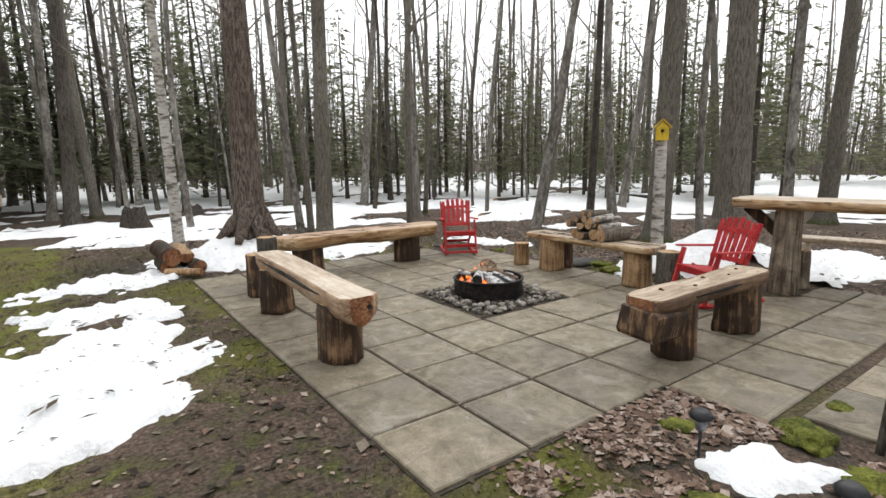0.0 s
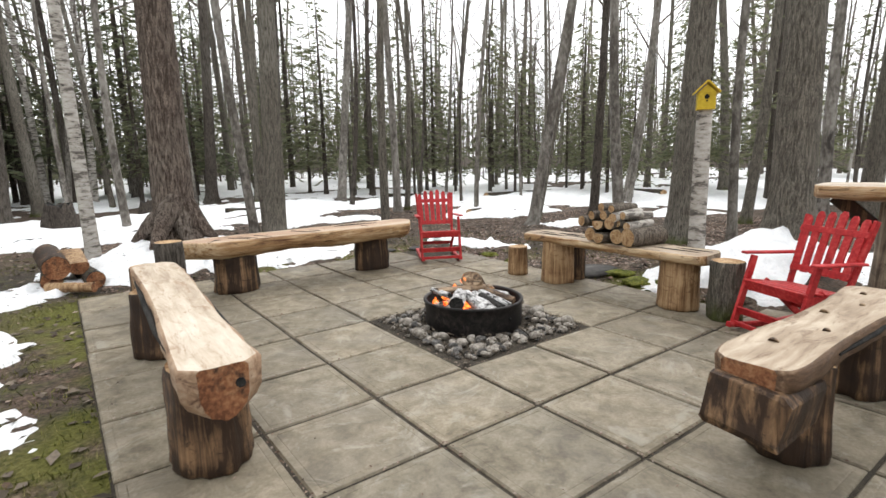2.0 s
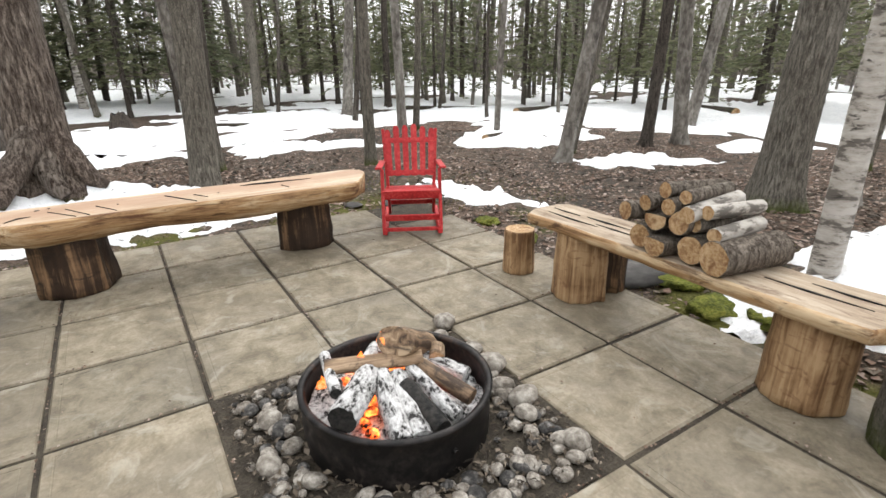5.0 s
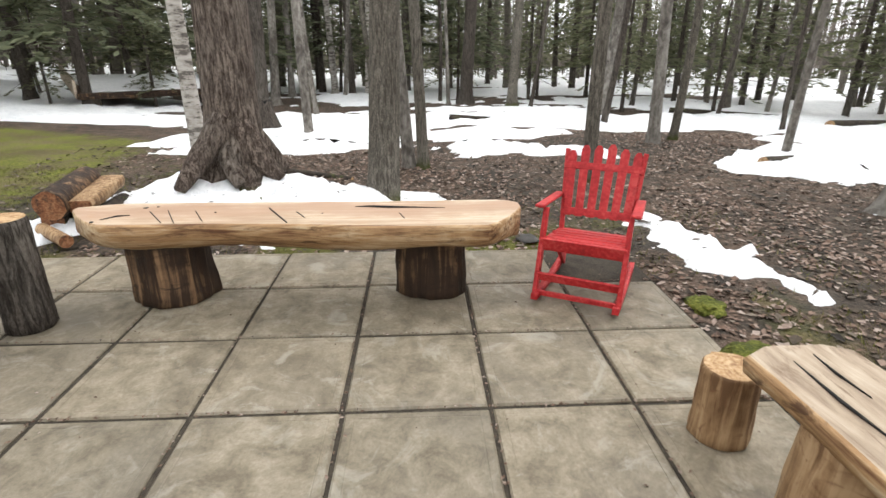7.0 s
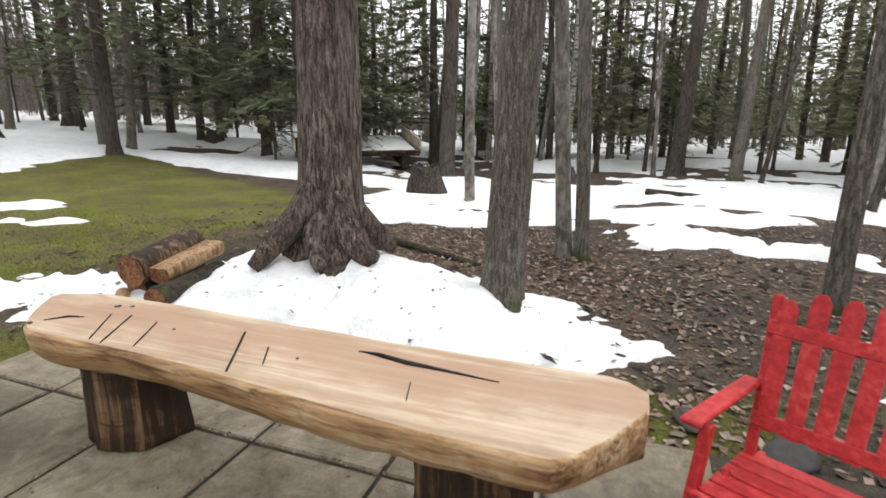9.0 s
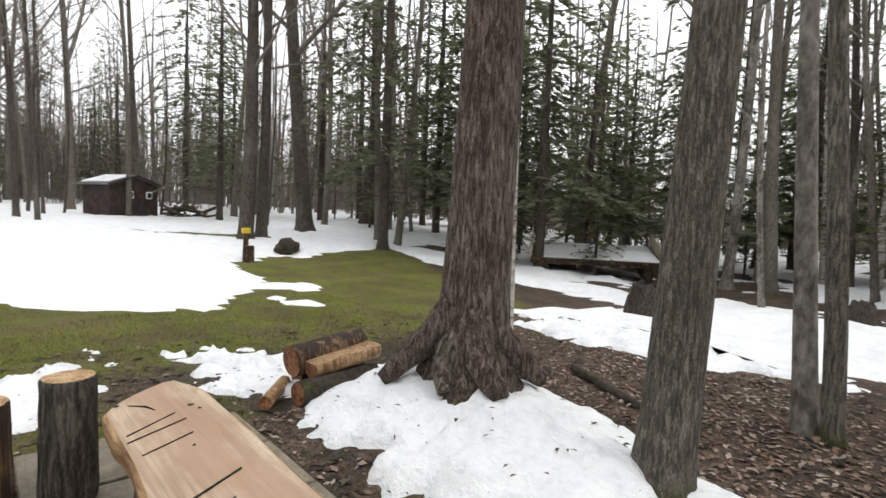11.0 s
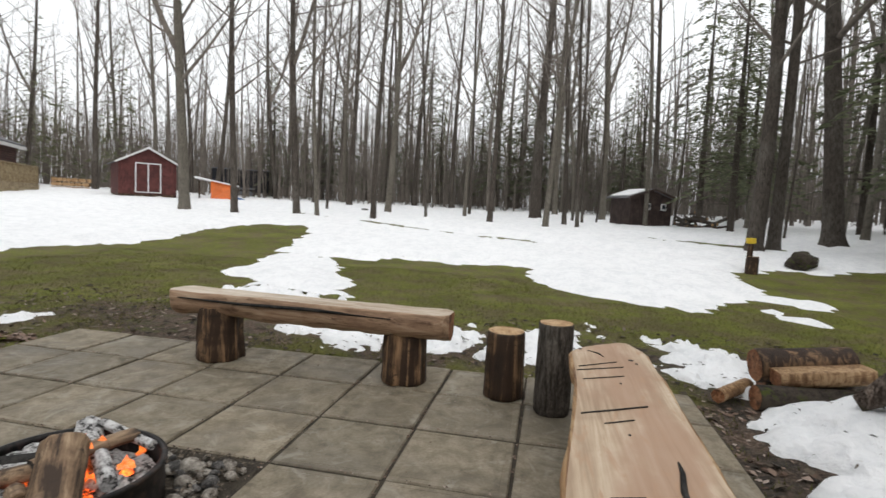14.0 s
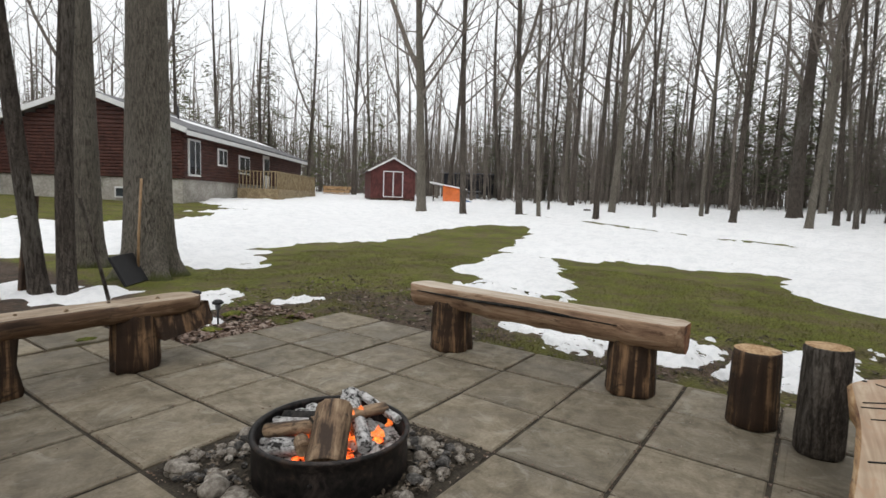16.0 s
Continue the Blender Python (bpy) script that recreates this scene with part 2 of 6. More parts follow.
SNOW = surface("old snow", [(0.3, (0.81, 0.82, 0.83)), (0.6, (0.91, 0.913, 0.917))], fine=14, coarse=3, rough=0.7, relief=0.05, dirt=(0.55, 0.53, 0.5), dirt_at=(0.7, 0.9), spec=0.2)
MOSS = surface("moss", [(0.3, (0.045, 0.055, 0.008)), (0.55, (0.12, 0.13, 0.02)), (0.75, (0.2, 0.2, 0.04))], fine=60, coarse=8, rough=1.0, relief=0.02)
BARK = bark_material("grey furrowed bark", (0.085, 0.06, 0.046), (0.3, 0.24, 0.2), 16, 0.03, 0.2)
BARK_OAK = bark_material("tight ridged bark", (0.1, 0.088, 0.07), (0.28, 0.25, 0.21), 20, 0.014, 0.3)
BARK_LOG = bark_material("firewood bark", (0.08, 0.062, 0.048), (0.27, 0.23, 0.19), 16, 0.008)
BARK_DARK = bark_material("dark bark", (0.05, 0.041, 0.034), (0.15, 0.127, 0.108), 14, 0.015)
BARK_SMOOTH = surface("smooth grey bark", [(0.3, (0.09, 0.078, 0.066)), (0.52, (0.19, 0.172, 0.15)), (0.74, (0.3, 0.28, 0.25))], fine=18, coarse=2.5, stretch=(1, 1, 0.5), rough=0.9, relief=0.006, dirt=(0.055, 0.048, 0.042), dirt_at=(0.55, 0.75))
BIRCH = surface("birch bark", [(0.36, (0.13, 0.115, 0.1)), (0.45, (0.36, 0.33, 0.29)), (0.7, (0.5, 0.47, 0.43))], fine=9, coarse=4, stretch=(1, 1, 3), rough=0.8, relief=0.004, dirt=(0.05, 0.045, 0.04), dirt_at=(0.62, 0.72))
TWIG = surface("twigs", [(0.3, (0.105, 0.088, 0.074)), (0.7, (0.215, 0.187, 0.161))], fine=9, coarse=1, rough=0.9, relief=0.002)
MOSSY_LOG = surface("rotten log", [(0.3, (0.015, 0.012, 0.01)), (0.6, (0.06, 0.047, 0.036))], fine=25, coarse=5, rough=0.95, relief=0.02, dirt=(0.06, 0.07, 0.015), dirt_at=(0.55, 0.7))


def island_material(name, stops, rough=0.8, spec=0.25, trans=0.0):
    """Colour that differs from leaf to leaf; trans: how much light passes through."""
    m, nd, lk, bs = nodes_of(name)
    g = nd.new("ShaderNodeNewGeometry")
    col = ramp(nd, lk, g.outputs["Random Per Island"], stops)
    n = tex_noise(nd, lk, coords(nd, lk), 60, 4)
    col = blend(nd, lk, col, ramp(nd, lk, n, [(0.36, (0.55, 0.55, 0.55)), (0.6, (1, 1, 1))]), 0.6, "MULTIPLY")
    lk.new(col, bs.inputs["Base Color"])
    bs.inputs["Roughness"].default_value, bs.inputs["Specular IOR Level"].default_value = rough, spec
    if trans:
        t, mx = nd.new("ShaderNodeBsdfTranslucent"), nd.new("ShaderNodeMixShader")
        lk.new(col, t.inputs["Color"])
        mx.inputs[0].default_value = trans
        lk.new(bs.outputs[0], mx.inputs[1])
        lk.new(t.outputs[0], mx.inputs[2])
        lk.new(mx.outputs[0], nd["Material Output"].inputs["Surface"])
    return m


NEEDLES = island_material("hemlock needles", [(0.0, (0.095, 0.108, 0.066)), (0.5, (0.16, 0.174, 0.104)), (1.0, (0.235, 0.25, 0.155))], trans=0.6)
NEEDLES_LIGHT = island_material("cedar sprays", [(0.0, (0.11, 0.118, 0.066)), (0.5, (0.18, 0.186, 0.105)), (1.0, (0.26, 0.264, 0.16))], trans=0.6)
LEAVES = island_material("fallen leaves", [(0.0, (0.05, 0.03, 0.02)), (0.35, (0.15, 0.092, 0.062)), (0.7, (0.255, 0.18, 0.138)), (1.0, (0.4, 0.325, 0.275))], rough=0.7)
GRASS = island_material("short grass", [(0.0, (0.055, 0.06, 0.012)), (0.5, (0.115, 0.12, 0.025)), (0.8, (0.17, 0.16, 0.04)), (1.0, (0.24, 0.2, 0.09))], rough=0.8)
DEBRIS = island_material("twig litter", [(0.0, (0.025, 0.02, 0.016)), (0.6, (0.09, 0.07, 0.05)), (1.0, (0.22, 0.18, 0.14))], rough=0.9)


def plain(name, c, rough=0.6, metal=0.0, var=0.25):
    return surface(name, [(0.3, tuple(x * (1 - var) for x in c)), (0.7, tuple(x * (1 + var * 0.5) for x in c))], fine=20, coarse=2, rough=rough, metal=metal, relief=0.001)


SIDING = wood_material("red brown log siding", [(0.3, (0.03, 0.011, 0.008)), (0.5, (0.058, 0.021, 0.016)), (0.7, (0.09, 0.036, 0.026))], stretch=(0.4, 4, 4), rough=0.6)
SHED_RED = wood_material("barn red boards", [(0.3, (0.055, 0.016, 0.015)), (0.5, (0.085, 0.026, 0.023)), (0.7, (0.115, 0.037, 0.032))], stretch=(4, 4, 0.4), rough=0.7)
HUT_BROWN = wood_material("dark brown boards", [(0.3, (0.022, 0.014, 0.012)), (0.5, (0.04, 0.026, 0.022)), (0.7, (0.065, 0.044, 0.037))], stretch=(4, 4, 0.4), rough=0.7)
DECK_WOOD = wood_material("treated deck boards", [(0.3, (0.17, 0.125, 0.07)), (0.5, (0.27, 0.205, 0.12)), (0.7, (0.35, 0.28, 0.17))], stretch=(1, 6, 3), rough=0.7)
WHITE_TRIM = plain("white trim", (0.66, 0.66, 0.65), 0.5, var=0.12)
FOUNDATION = surface("parged foundation", [(0.3, (0.27, 0.25, 0.22)), (0.7, (0.42, 0.4, 0.36))], fine=12, coarse=1.5, rough=0.85, relief=0.004)
ROOF = surface("grey shingles", [(0.3, (0.1, 0.1, 0.105)), (0.7, (0.2, 0.2, 0.205))], fine=20, coarse=2, rough=0.8, relief=0.006)
TARP = plain("orange tarp", (0.62, 0.14, 0.025), 0.45)
BLUE_TARP = plain("blue tarp", (0.05, 0.12, 0.28), 0.45)
TRAILER = plain("black trailer skin", (0.014, 0.015, 0.02), 0.4)
PLASTIC = plain("dark plastic", (0.02, 0.02, 0.022), 0.45)
LENS = plain("grey solar cell", (0.16, 0.17, 0.19), 0.3)
TOOL = wood_material("ash handle", [(0.3, (0.25, 0.15, 0.075)), (0.7, (0.42, 0.28, 0.16))], stretch=(6, 6, 0.5), rough=0.6)
glass_m, gn, gl, gb = nodes_of("window glass")
gb.inputs["Base Color"].default_value = (0.03, 0.035, 0.04, 1)
gb.inputs["Roughness"].default_value, gb.inputs["Specular IOR Level"].default_value = 0.08, 0.8
GLASS = glass_m
ember_m, en, el, eb = nodes_of("glowing embers")
ev = coords(en, el)
ef = tex_noise(en, el, ev, 26, 5, 0.7)
el.new(ramp(en, el, ef, [(0.4, (0.02, 0.006, 0.004)), (0.6, (0.25, 0.04, 0.01))]), eb.inputs["Base Color"])
el.new(ramp(en, el, ef, [(0.42, (0, 0, 0)), (0.55, (1.0, 0.12, 0.02)), (0.7, (1.0, 0.35, 0.06))]), eb.inputs["Emission Color"])
eb.inputs["Emission Strength"].default_value = 2.4
EMBER = ember_m
flame_m, fn, fl, fb = nodes_of("flame")
ff = tex_noise(fn, fl, coords(fn, fl), 20, 3)
fl.new(ramp(fn, fl, ff, [(0.35, (1.0, 0.11, 0.015)), (0.65, (1.0, 0.32, 0.06))]), fb.inputs["Emission Color"])
fb.inputs["Emission Strength"].default_value = 1.7
fb.inputs["Base Color"].default_value = (0.4, 0.1, 0.02, 1)
fb.inputs["Alpha"].default_value = 0.4
FLAME = flame_m


def ground_material():
    m, nd, lk, bs = nodes_of("forest floor and lawn")
    v = coords(nd, lk, per_object=False)
    a = nd.new("ShaderNodeAttribute")
    a.attribute_name = "cover"
    sep = nd.new("ShaderNodeSeparateColor")
    lk.new(a.outputs["Color"], sep.inputs[0])
    n1, n2, n3 = tex_noise(nd, lk, v, 38, 9, 0.7), tex_noise(nd, lk, v, 5, 6, 0.6), tex_noise(nd, lk, v, 0.9, 5, 0.6)
    litter = ramp(nd, lk, n1, [(0.32, (0.03, 0.022, 0.016)), (0.48, (0.1, 0.068, 0.048)), (0.62, (0.2, 0.145, 0.11)), (0.75, (0.3, 0.24, 0.2))])
    mud = ramp(nd, lk, n1, [(0.3, (0.022, 0.019, 0.015)), (0.7, (0.085, 0.074, 0.06))])
    lawn = ramp(nd, lk, n1, [(0.36, (0.05, 0.06, 0.01)), (0.5, (0.13, 0.14, 0.024)), (0.64, (0.215, 0.215, 0.045))])
    straw = ramp(nd, lk, n1, [(0.3, (0.07, 0.055, 0.025)), (0.7, (0.19, 0.155, 0.08))])
    lawn = blend(nd, lk, lawn, straw, ramp(nd, lk, tex_noise(nd, lk, v, 1.7, 8, 0.72), [(0.44, (0, 0, 0)), (0.58, (0.9, 0.9, 0.9))]))
    col = blend(nd, lk, litter, mud, ramp(nd, lk, n2, [(0.42, (0, 0, 0)), (0.62, (0.9, 0.9, 0.9))]))
    col = blend(nd, lk, col, mud, sep.outputs[1])
    edge = nd.new("ShaderNodeMath")
    edge.operation = "ADD"
    lk.new(sep.outputs[0], edge.inputs[0])
    off = nd.new("ShaderNodeMath")
    off.operation = "MULTIPLY_ADD"
    lk.new(n2, off.inputs[0])
    off.inputs[1].default_value, off.inputs[2].default_value = 0.7, -0.35
    lk.new(off.outputs[0], edge.inputs[1])
    col = blend(nd, lk, col, lawn, ramp(nd, lk, edge.outputs[0], [(0.4, (0, 0, 0)), (0.6, (1, 1, 1))]))
    moss = ramp(nd, lk, n1, [(0.3, (0.05, 0.055, 0.008)), (0.7, (0.17, 0.17, 0.03))])
    col = blend(nd, lk, col, moss, sep.outputs[2])
    col = blend(nd, lk, col, ramp(nd, lk, n3, [(0.38, (0.6, 0.6, 0.6)), (0.6, (1, 1, 1))]), 0.7, "MULTIPLY")
    lk.new(col, bs.inputs["Base Color"])
    bs.inputs["Roughness"].default_value, bs.inputs["Specular IOR Level"].default_value = 0.9, 0.2
    bump(nd, lk, bs, n1, 1.0, 0.02)
    return m


GROUND = ground_material()

# ---------------------------------------------------------------- mesh helpers
def fbm(x, y, scale, seed=0, octaves=4):
    """Smooth noise from 0 to 1 on numpy arrays."""
    x, y = np.asarray(x, float) * scale, np.asarray(y, float) * scale
    out, amp, tot = np.zeros(np.broadcast(x, y).shape), 1.0, 0.0
    for o in range(octaves):
        xi, yi = np.floor(x), np.floor(y)
        fx, fy = x - xi, y - yi
        fx, fy = fx * fx * (3 - 2 * fx), fy * fy * (3 - 2 * fy)

        def h(a, b):
            q = np.sin(a * 127.1 + b * 311.7 + seed * 74.7 + o * 19.19) * 43758.5453
            return q - np.floor(q)
        v = (h(xi, yi) * (1 - fx) + h(xi + 1, yi) * fx) * (1 - fy) + (h(xi, yi + 1) * (1 - fx) + h(xi + 1, yi + 1) * fx) * fy
        out, tot = out + v * amp, tot + amp
        x, y, amp = x * 2.03 + 5.1, y * 2.03 + 1.7, amp * 0.5
    return out / tot


def smooth(a, b, x):
    t = np.clip((np.asarray(x, float) - a) / (b - a), 0, 1)
    return t * t * (3 - 2 * t)


def terrain(x, y):
    """Height of the bare ground: flat round the patio, rising to the west."""
    x, y = np.asarray(x, float), np.asarray(y, float)
    dx, dy = x - 1.0, y - 1.0
    r = np.hypot(dx, dy) + 1e-6
    c = (-0.8 * dx - 0.5 * dy) / r
    z = (0.85 * smooth(8, 26, r) + 0.75 * smooth(22, 50, r)) * smooth(-0.25, 0.35, c)
    rough = smooth(0.2, 2.5, np.maximum(np.maximum(-1.22 - x, x - 3.05), np.maximum(-1.9 - y, y - 4.3)))
    z = z + 0.33 * np.exp(-((x - 4.4) / 1.15) ** 2 - ((y - 0.45) / 0.85) ** 2) * smooth(3.1, 3.6, x)
    z = z + 0.22 * np.exp(-((x + 0.1) ** 2 + (y - 5.5) ** 2) / 0.75) * smooth(4.35, 4.8, y) - 0.15 * smooth(8, 14, r) * smooth(0.3, -0.3, c)
    return z - 0.02 + rough * (0.1 * (fbm(x, y, 0.35, 3) - 0.5) + 0.035 * (fbm(x, y, 2.2, 5) - 0.5))


def height(x, y):
    return float(terrain(x, y))


def to_object(name, bm, material, parent=None):
    me = bpy.data.meshes.new(name)
    bm.to_mesh(me)
    bm.free()
    for mt in (material if isinstance(material, (list, tuple)) else [material]):
        me.materials.append(mt)
    ob = new(name, me)
    if parent is not None:
        ob.parent = parent
    return ob


def part(name, bm, material, parent, label=""):
    ob = to_object(name, bm, material, parent)
    return tagged(ob, label) if label else ob


def thing(name, m, label, category, group=""):
    ob = new(name)
    ob.empty_display_size = 0.1
    ob.matrix_world = m
    return tagged(ob, label, category, group)


def shade(bm, on=True):
    for f in bm.faces:
        f.smooth = on
    return bm


def box(size, at=(0, 0, 0), rot=(0, 0, 0), bevel=0.006, jitter=0.0, bm=None):
    """A bevelled board centred at a place, turned by degrees."""
    bm = bm or bmesh.new()
    made = bmesh.ops.create_cube(bm, size=1.0)["verts"]
    bmesh.ops.scale(bm, vec=size, verts=made)
    if bevel:
        es = list({e for v in made for e in v.link_edges})
        out = bmesh.ops.bevel(bm, geom=es, offset=min(bevel, min(size) * 0.3), segments=1, affect="EDGES")
        made = list({v for f in out["faces"] for v in f.verts} | {v for v in made if v.is_valid})
    m = pose(*at, *rot)
    for v in made:
        v.co = m @ (v.co + Vector([random.uniform(-jitter, jitter) for _ in range(3)]) if jitter else v.co)
    return bm


def beam(a, b, w, d, bevel=0.004, up=(0, 0, 1), bm=None):
    """A board of section w by d from a to b."""
    a, b = Vector(a), Vector(b)
    z = (b - a).normalized()
    x = Vector(up).cross(z)
    x = x.normalized() if x.length > 1e-3 else Vector((1, 0, 0))
    y = z.cross(x)
    bm = bm or bmesh.new()
    n0 = len(bm.verts)
    box((w, d, (b - a).length), bevel=bevel, bm=bm)
    bm.verts.ensure_lookup_table()
    m = Matrix((x, y, z)).transposed().to_4x4()
    m.translation = (a + b) / 2
    for v in bm.verts[n0:]:
        v.co = m @ v.co
    return bm


def tube(points, radii, sides=8, bm=None, wobble=0.0, caps=True, seed=0, lobes=None, mats=(0, 0)):
    """A round limb along points; lobes(angle, k) scales the radius."""
    bm = bm or bmesh.new()
    rnd = random.Random(seed)
    pts = [Vector(p) for p in points]
    rings = []
    side = None
    for k, p in enumerate(pts):
        d = (pts[min(k + 1, len(pts) - 1)] - pts[max(k - 1, 0)]).normalized()
        if side is None:
            side = d.orthogonal().normalized()
        side = (side - d * side.dot(d)).normalized()
        other = d.cross(side)
        ring = []
        for s in range(sides):
            a = 2 * math.pi * s / sides
            r = radii[k] * (1 + rnd.uniform(-wobble, wobble))
            if lobes:
                r *= lobes(a, k)
            ring.append(bm.verts.new(p + (side * math.cos(a) + other * math.sin(a)) * r))
        rings.append(ring)
    for lo, hi in zip(rings, rings[1:]):
        for s in range(sides):
            f = bm.faces.new((lo[s], lo[(s + 1) % sides], hi[(s + 1) % sides], hi[s]))
            f.smooth = True
            f.material_index = mats[0]
    if caps:
        for ring, flip in ((rings[0], True), (rings[-1], False)):
            f = bm.faces.new(ring[::-1] if flip else ring)
            f.material_index = mats[1]
    return bm


def upright_log(r, h, seed=0, sides=28, groove=0.12, taper=0.06, squash=1.0, bevel=0.012, twist=0.0):
    """A standing chunk of log with split grooves; foot at z = 0. Slot 1 is the cut top."""
    rnd = random.Random(seed)
    wave = [(rnd.randint(2, 11), rnd.uniform(0, 6.28), rnd.uniform(0.2, 1)) for _ in range(7)]
    bm = bmesh.new()
    levels = [0, 0.02, 0.12, 0.3, 0.5, 0.7, 0.88, 1 - bevel / h, 1]
    rings = []
    for k, t in enumerate(levels):
        ring = []
        for s in range(sides):
            a = 2 * math.pi * s / sides
            g = sum(w * math.sin(n * a + ph + twist * t * n) for n, ph, w in wave) / 3.5
            rr = r * (1 + groove * g * (1 + 0.25 * math.sin(7 * t + 3 * a)) + taper * (1 - t) + 0.03 * rnd.uniform(-1, 1))
            if k in (0, len(levels) - 1):
                rr *= 0.955
            ring.append(bm.verts.new((rr * math.cos(a), rr * squash * math.sin(a), h * t)))
        rings.append(ring)
    for lo, hi in zip(rings, rings[1:]):
        for s in range(sides):
            f = bm.faces.new((lo[s], lo[(s + 1) % sides], hi[(s + 1) % sides], hi[s]))
            f.smooth = True
    for ring, flip in ((rings[0], True), (rings[-1], False)):
        c = bm.verts.new((sum(v.co.x for v in ring) / sides, sum(v.co.y for v in ring) / sides, ring[0].co.z))
        for s in range(sides):
            tri = (ring[s], ring[(s + 1) % sides], c)
            f = bm.faces.new(tri[::-1] if flip else tri)
            f.material_index = 0 if flip else 1
    return bm


def bench_top(length, front, back, thick, seed, stations=44, round_ends=(0.12, 0.12), belly=0.7, cracks=()):
    """A half log lying along x with its flat face up at z = 0. front(t), back(t): the edges' y. Slots: top, side, ends."""
    rnd = random.Random(seed)
    bm = bmesh.new()
    rows = []
    for k in range(stations + 1):
        t = k / stations
        x = (t - 0.5) * length
        f, b = front(t), back(t)
        mid, hw = (f + b) / 2, (b - f) / 2
        e = 1.0
        for end, rd in ((t * length, round_ends[0]), ((1 - t) * length, round_ends[1])):
            if rd and end < rd:
                e = min(e, 0.55 + 0.45 * math.sqrt(max(0.0, 1 - (1 - end / rd) ** 2)))
        hw *= e
        n = 0.014 * (noise.noise((x * 3, seed, 0)) + 0.5 * noise.noise((x * 9, seed, 4)))
        row = []
        for j in range(9):
            u = j / 8 * 2 - 1
            dip = 0.004 * noise.noise((x * 4, u * 2, seed))
            row.append((x, mid + u * hw * 0.985, dip))
        th = thick * (1 + 0.12 * noise.noise((x * 2, seed, 9)))
        under = []
        for j in range(11):
            a = math.pi * j / 10
            bump_ = 1 + 0.1 * noise.noise((x * 5, a * 2, seed + 3)) + 0.05 * noise.noise((x * 16, a * 5, seed))
            yy = mid + math.cos(a) * (hw + 0.012) * (1 if j not in (0, 10) else 1) + n
            zz = -th * (max(math.sin(a), 0) ** belly) * bump_ - 0.012
            under.append((x, yy, zz))
        rows.append([bm.verts.new(p) for p in row + under])
    m = len(rows[0])
    for p, q in zip(rows, rows[1:]):
        for j in range(m):
            f = bm.faces.new((p[j], q[j], q[(j + 1) % m], p[(j + 1) % m]))
            f.material_index = 0 if j < 8 else 1
            f.smooth = j >= 8
    for r, flip in ((rows[0], False), (rows[-1], True)):
        f = bm.faces.new(r[::-1] if flip else r)
        f.material_index = 2
    bmesh.ops.recalc_face_normals(bm, faces=bm.faces)
    return bm


def blob(r, seed, sub=2, squash=(1, 1, 1), amount=0.25, freq=1.6):
    bm = bmesh.new()
    bmesh.ops.create_icosphere(bm, subdivisions=sub, radius=1)
    for v in bm.verts:
        k = 1 + amount * noise.noise(v.co * freq + Vector((seed * 3.7, seed, 0)))
        v.co = Vector((v.co.x * squash[0], v.co.y * squash[1], v.co.z * squash[2])) * r * k
    return shade(bm)


def joined(name, verts, faces, material, label, category, kind="stuff"):
    me = bpy.data.meshes.new(name)
    me.from_pydata(verts if isinstance(verts, list) else verts.tolist(), [], faces if isinstance(faces, list) else faces.tolist())
    for mt in (material if isinstance(material, list) else [material]):
        me.materials.append(mt)
    return tagged(new(name, me), label, category, "", kind)

# ---------------------------------------------------------------- ground, snow
def ellipses(x, y, rows):
    """Largest of the fields of several ellipses: 1 at a middle, 0 at the rim."""
    f = np.full(np.broadcast(x, y).shape, -9.0)
    for cx, cy, rx, ry, turn in rows:
        a = radians(turn)
        u, v = (x - cx) * math.cos(a) + (y - cy) * math.sin(a), -(x - cx) * math.sin(a) + (y - cy) * math.cos(a)
        q = np.sqrt((u / rx) ** 2 + (v / ry) ** 2)
        f = np.maximum(f, (1 - q) * min(rx, ry))
    return f


SNOW_NEAR = [(-2.62, 1.25, 0.9, 1.3, -12), (-2.5, 3.2, 0.75, 0.4, -20), (-2.0, 4.75, 1.3, 0.42, 12), (0.75, 5.3, 1.5, 0.92, -6), (-0.5, 5.45, 1.0, 1.0, 20),
             (0.2, -2.02, 0.34, 0.18, -20), (4.5, 0.4, 1.35, 0.9, 0), (5.4, -0.5, 1.7, 0.75, 0), (3.72, 4.15, 0.3, 0.98, 18), (3.5, 0.95, 0.4, 0.35, 0)]
SNOW_MID = [(0.0, 12.2, 2.6, 1.7, 10), (0.6, 10.9, 1.2, 0.5, 0), (7.2, 7.4, 1.9, 1.2, 20), (6.9, 4.4, 0.95, 0.4, -28), (3.0, 8.5, 1.7, 0.55, -12), (2.8, 10.2, 1.9, 0.7, 10), (9.2, 4.0, 1.0, 0.5, 0), (-0.7, 9.6, 2.2, 1.4, 0), (-0.6, -2.9, 0.6, 0.35, 30), (-0.95, -2.2, 0.35, 0.15, 10), (0.2, -4.0, 0.6, 0.45, 0),
            (-5.3, 6.6, 0.6, 0.25, 0), (-6.7, 7.2, 0.5, 0.35, 10), (1.2, -4.9, 1.3, 0.6, 10)]
SNOW_WEST = [(-30, -5, 21, 40, 0), (-6.3, -1.6, 3.5, 1.0, 24), (-9, 5.0, 3.6, 2.3, 0), (-6, -12.2, 6.5, 4.6, 0), (-3.0, -7.4, 1.2, 1.9, 0), (-6.1, -5.1, 0.95, 0.45, 40), (-9, -10, 3.5, 3, 0)]
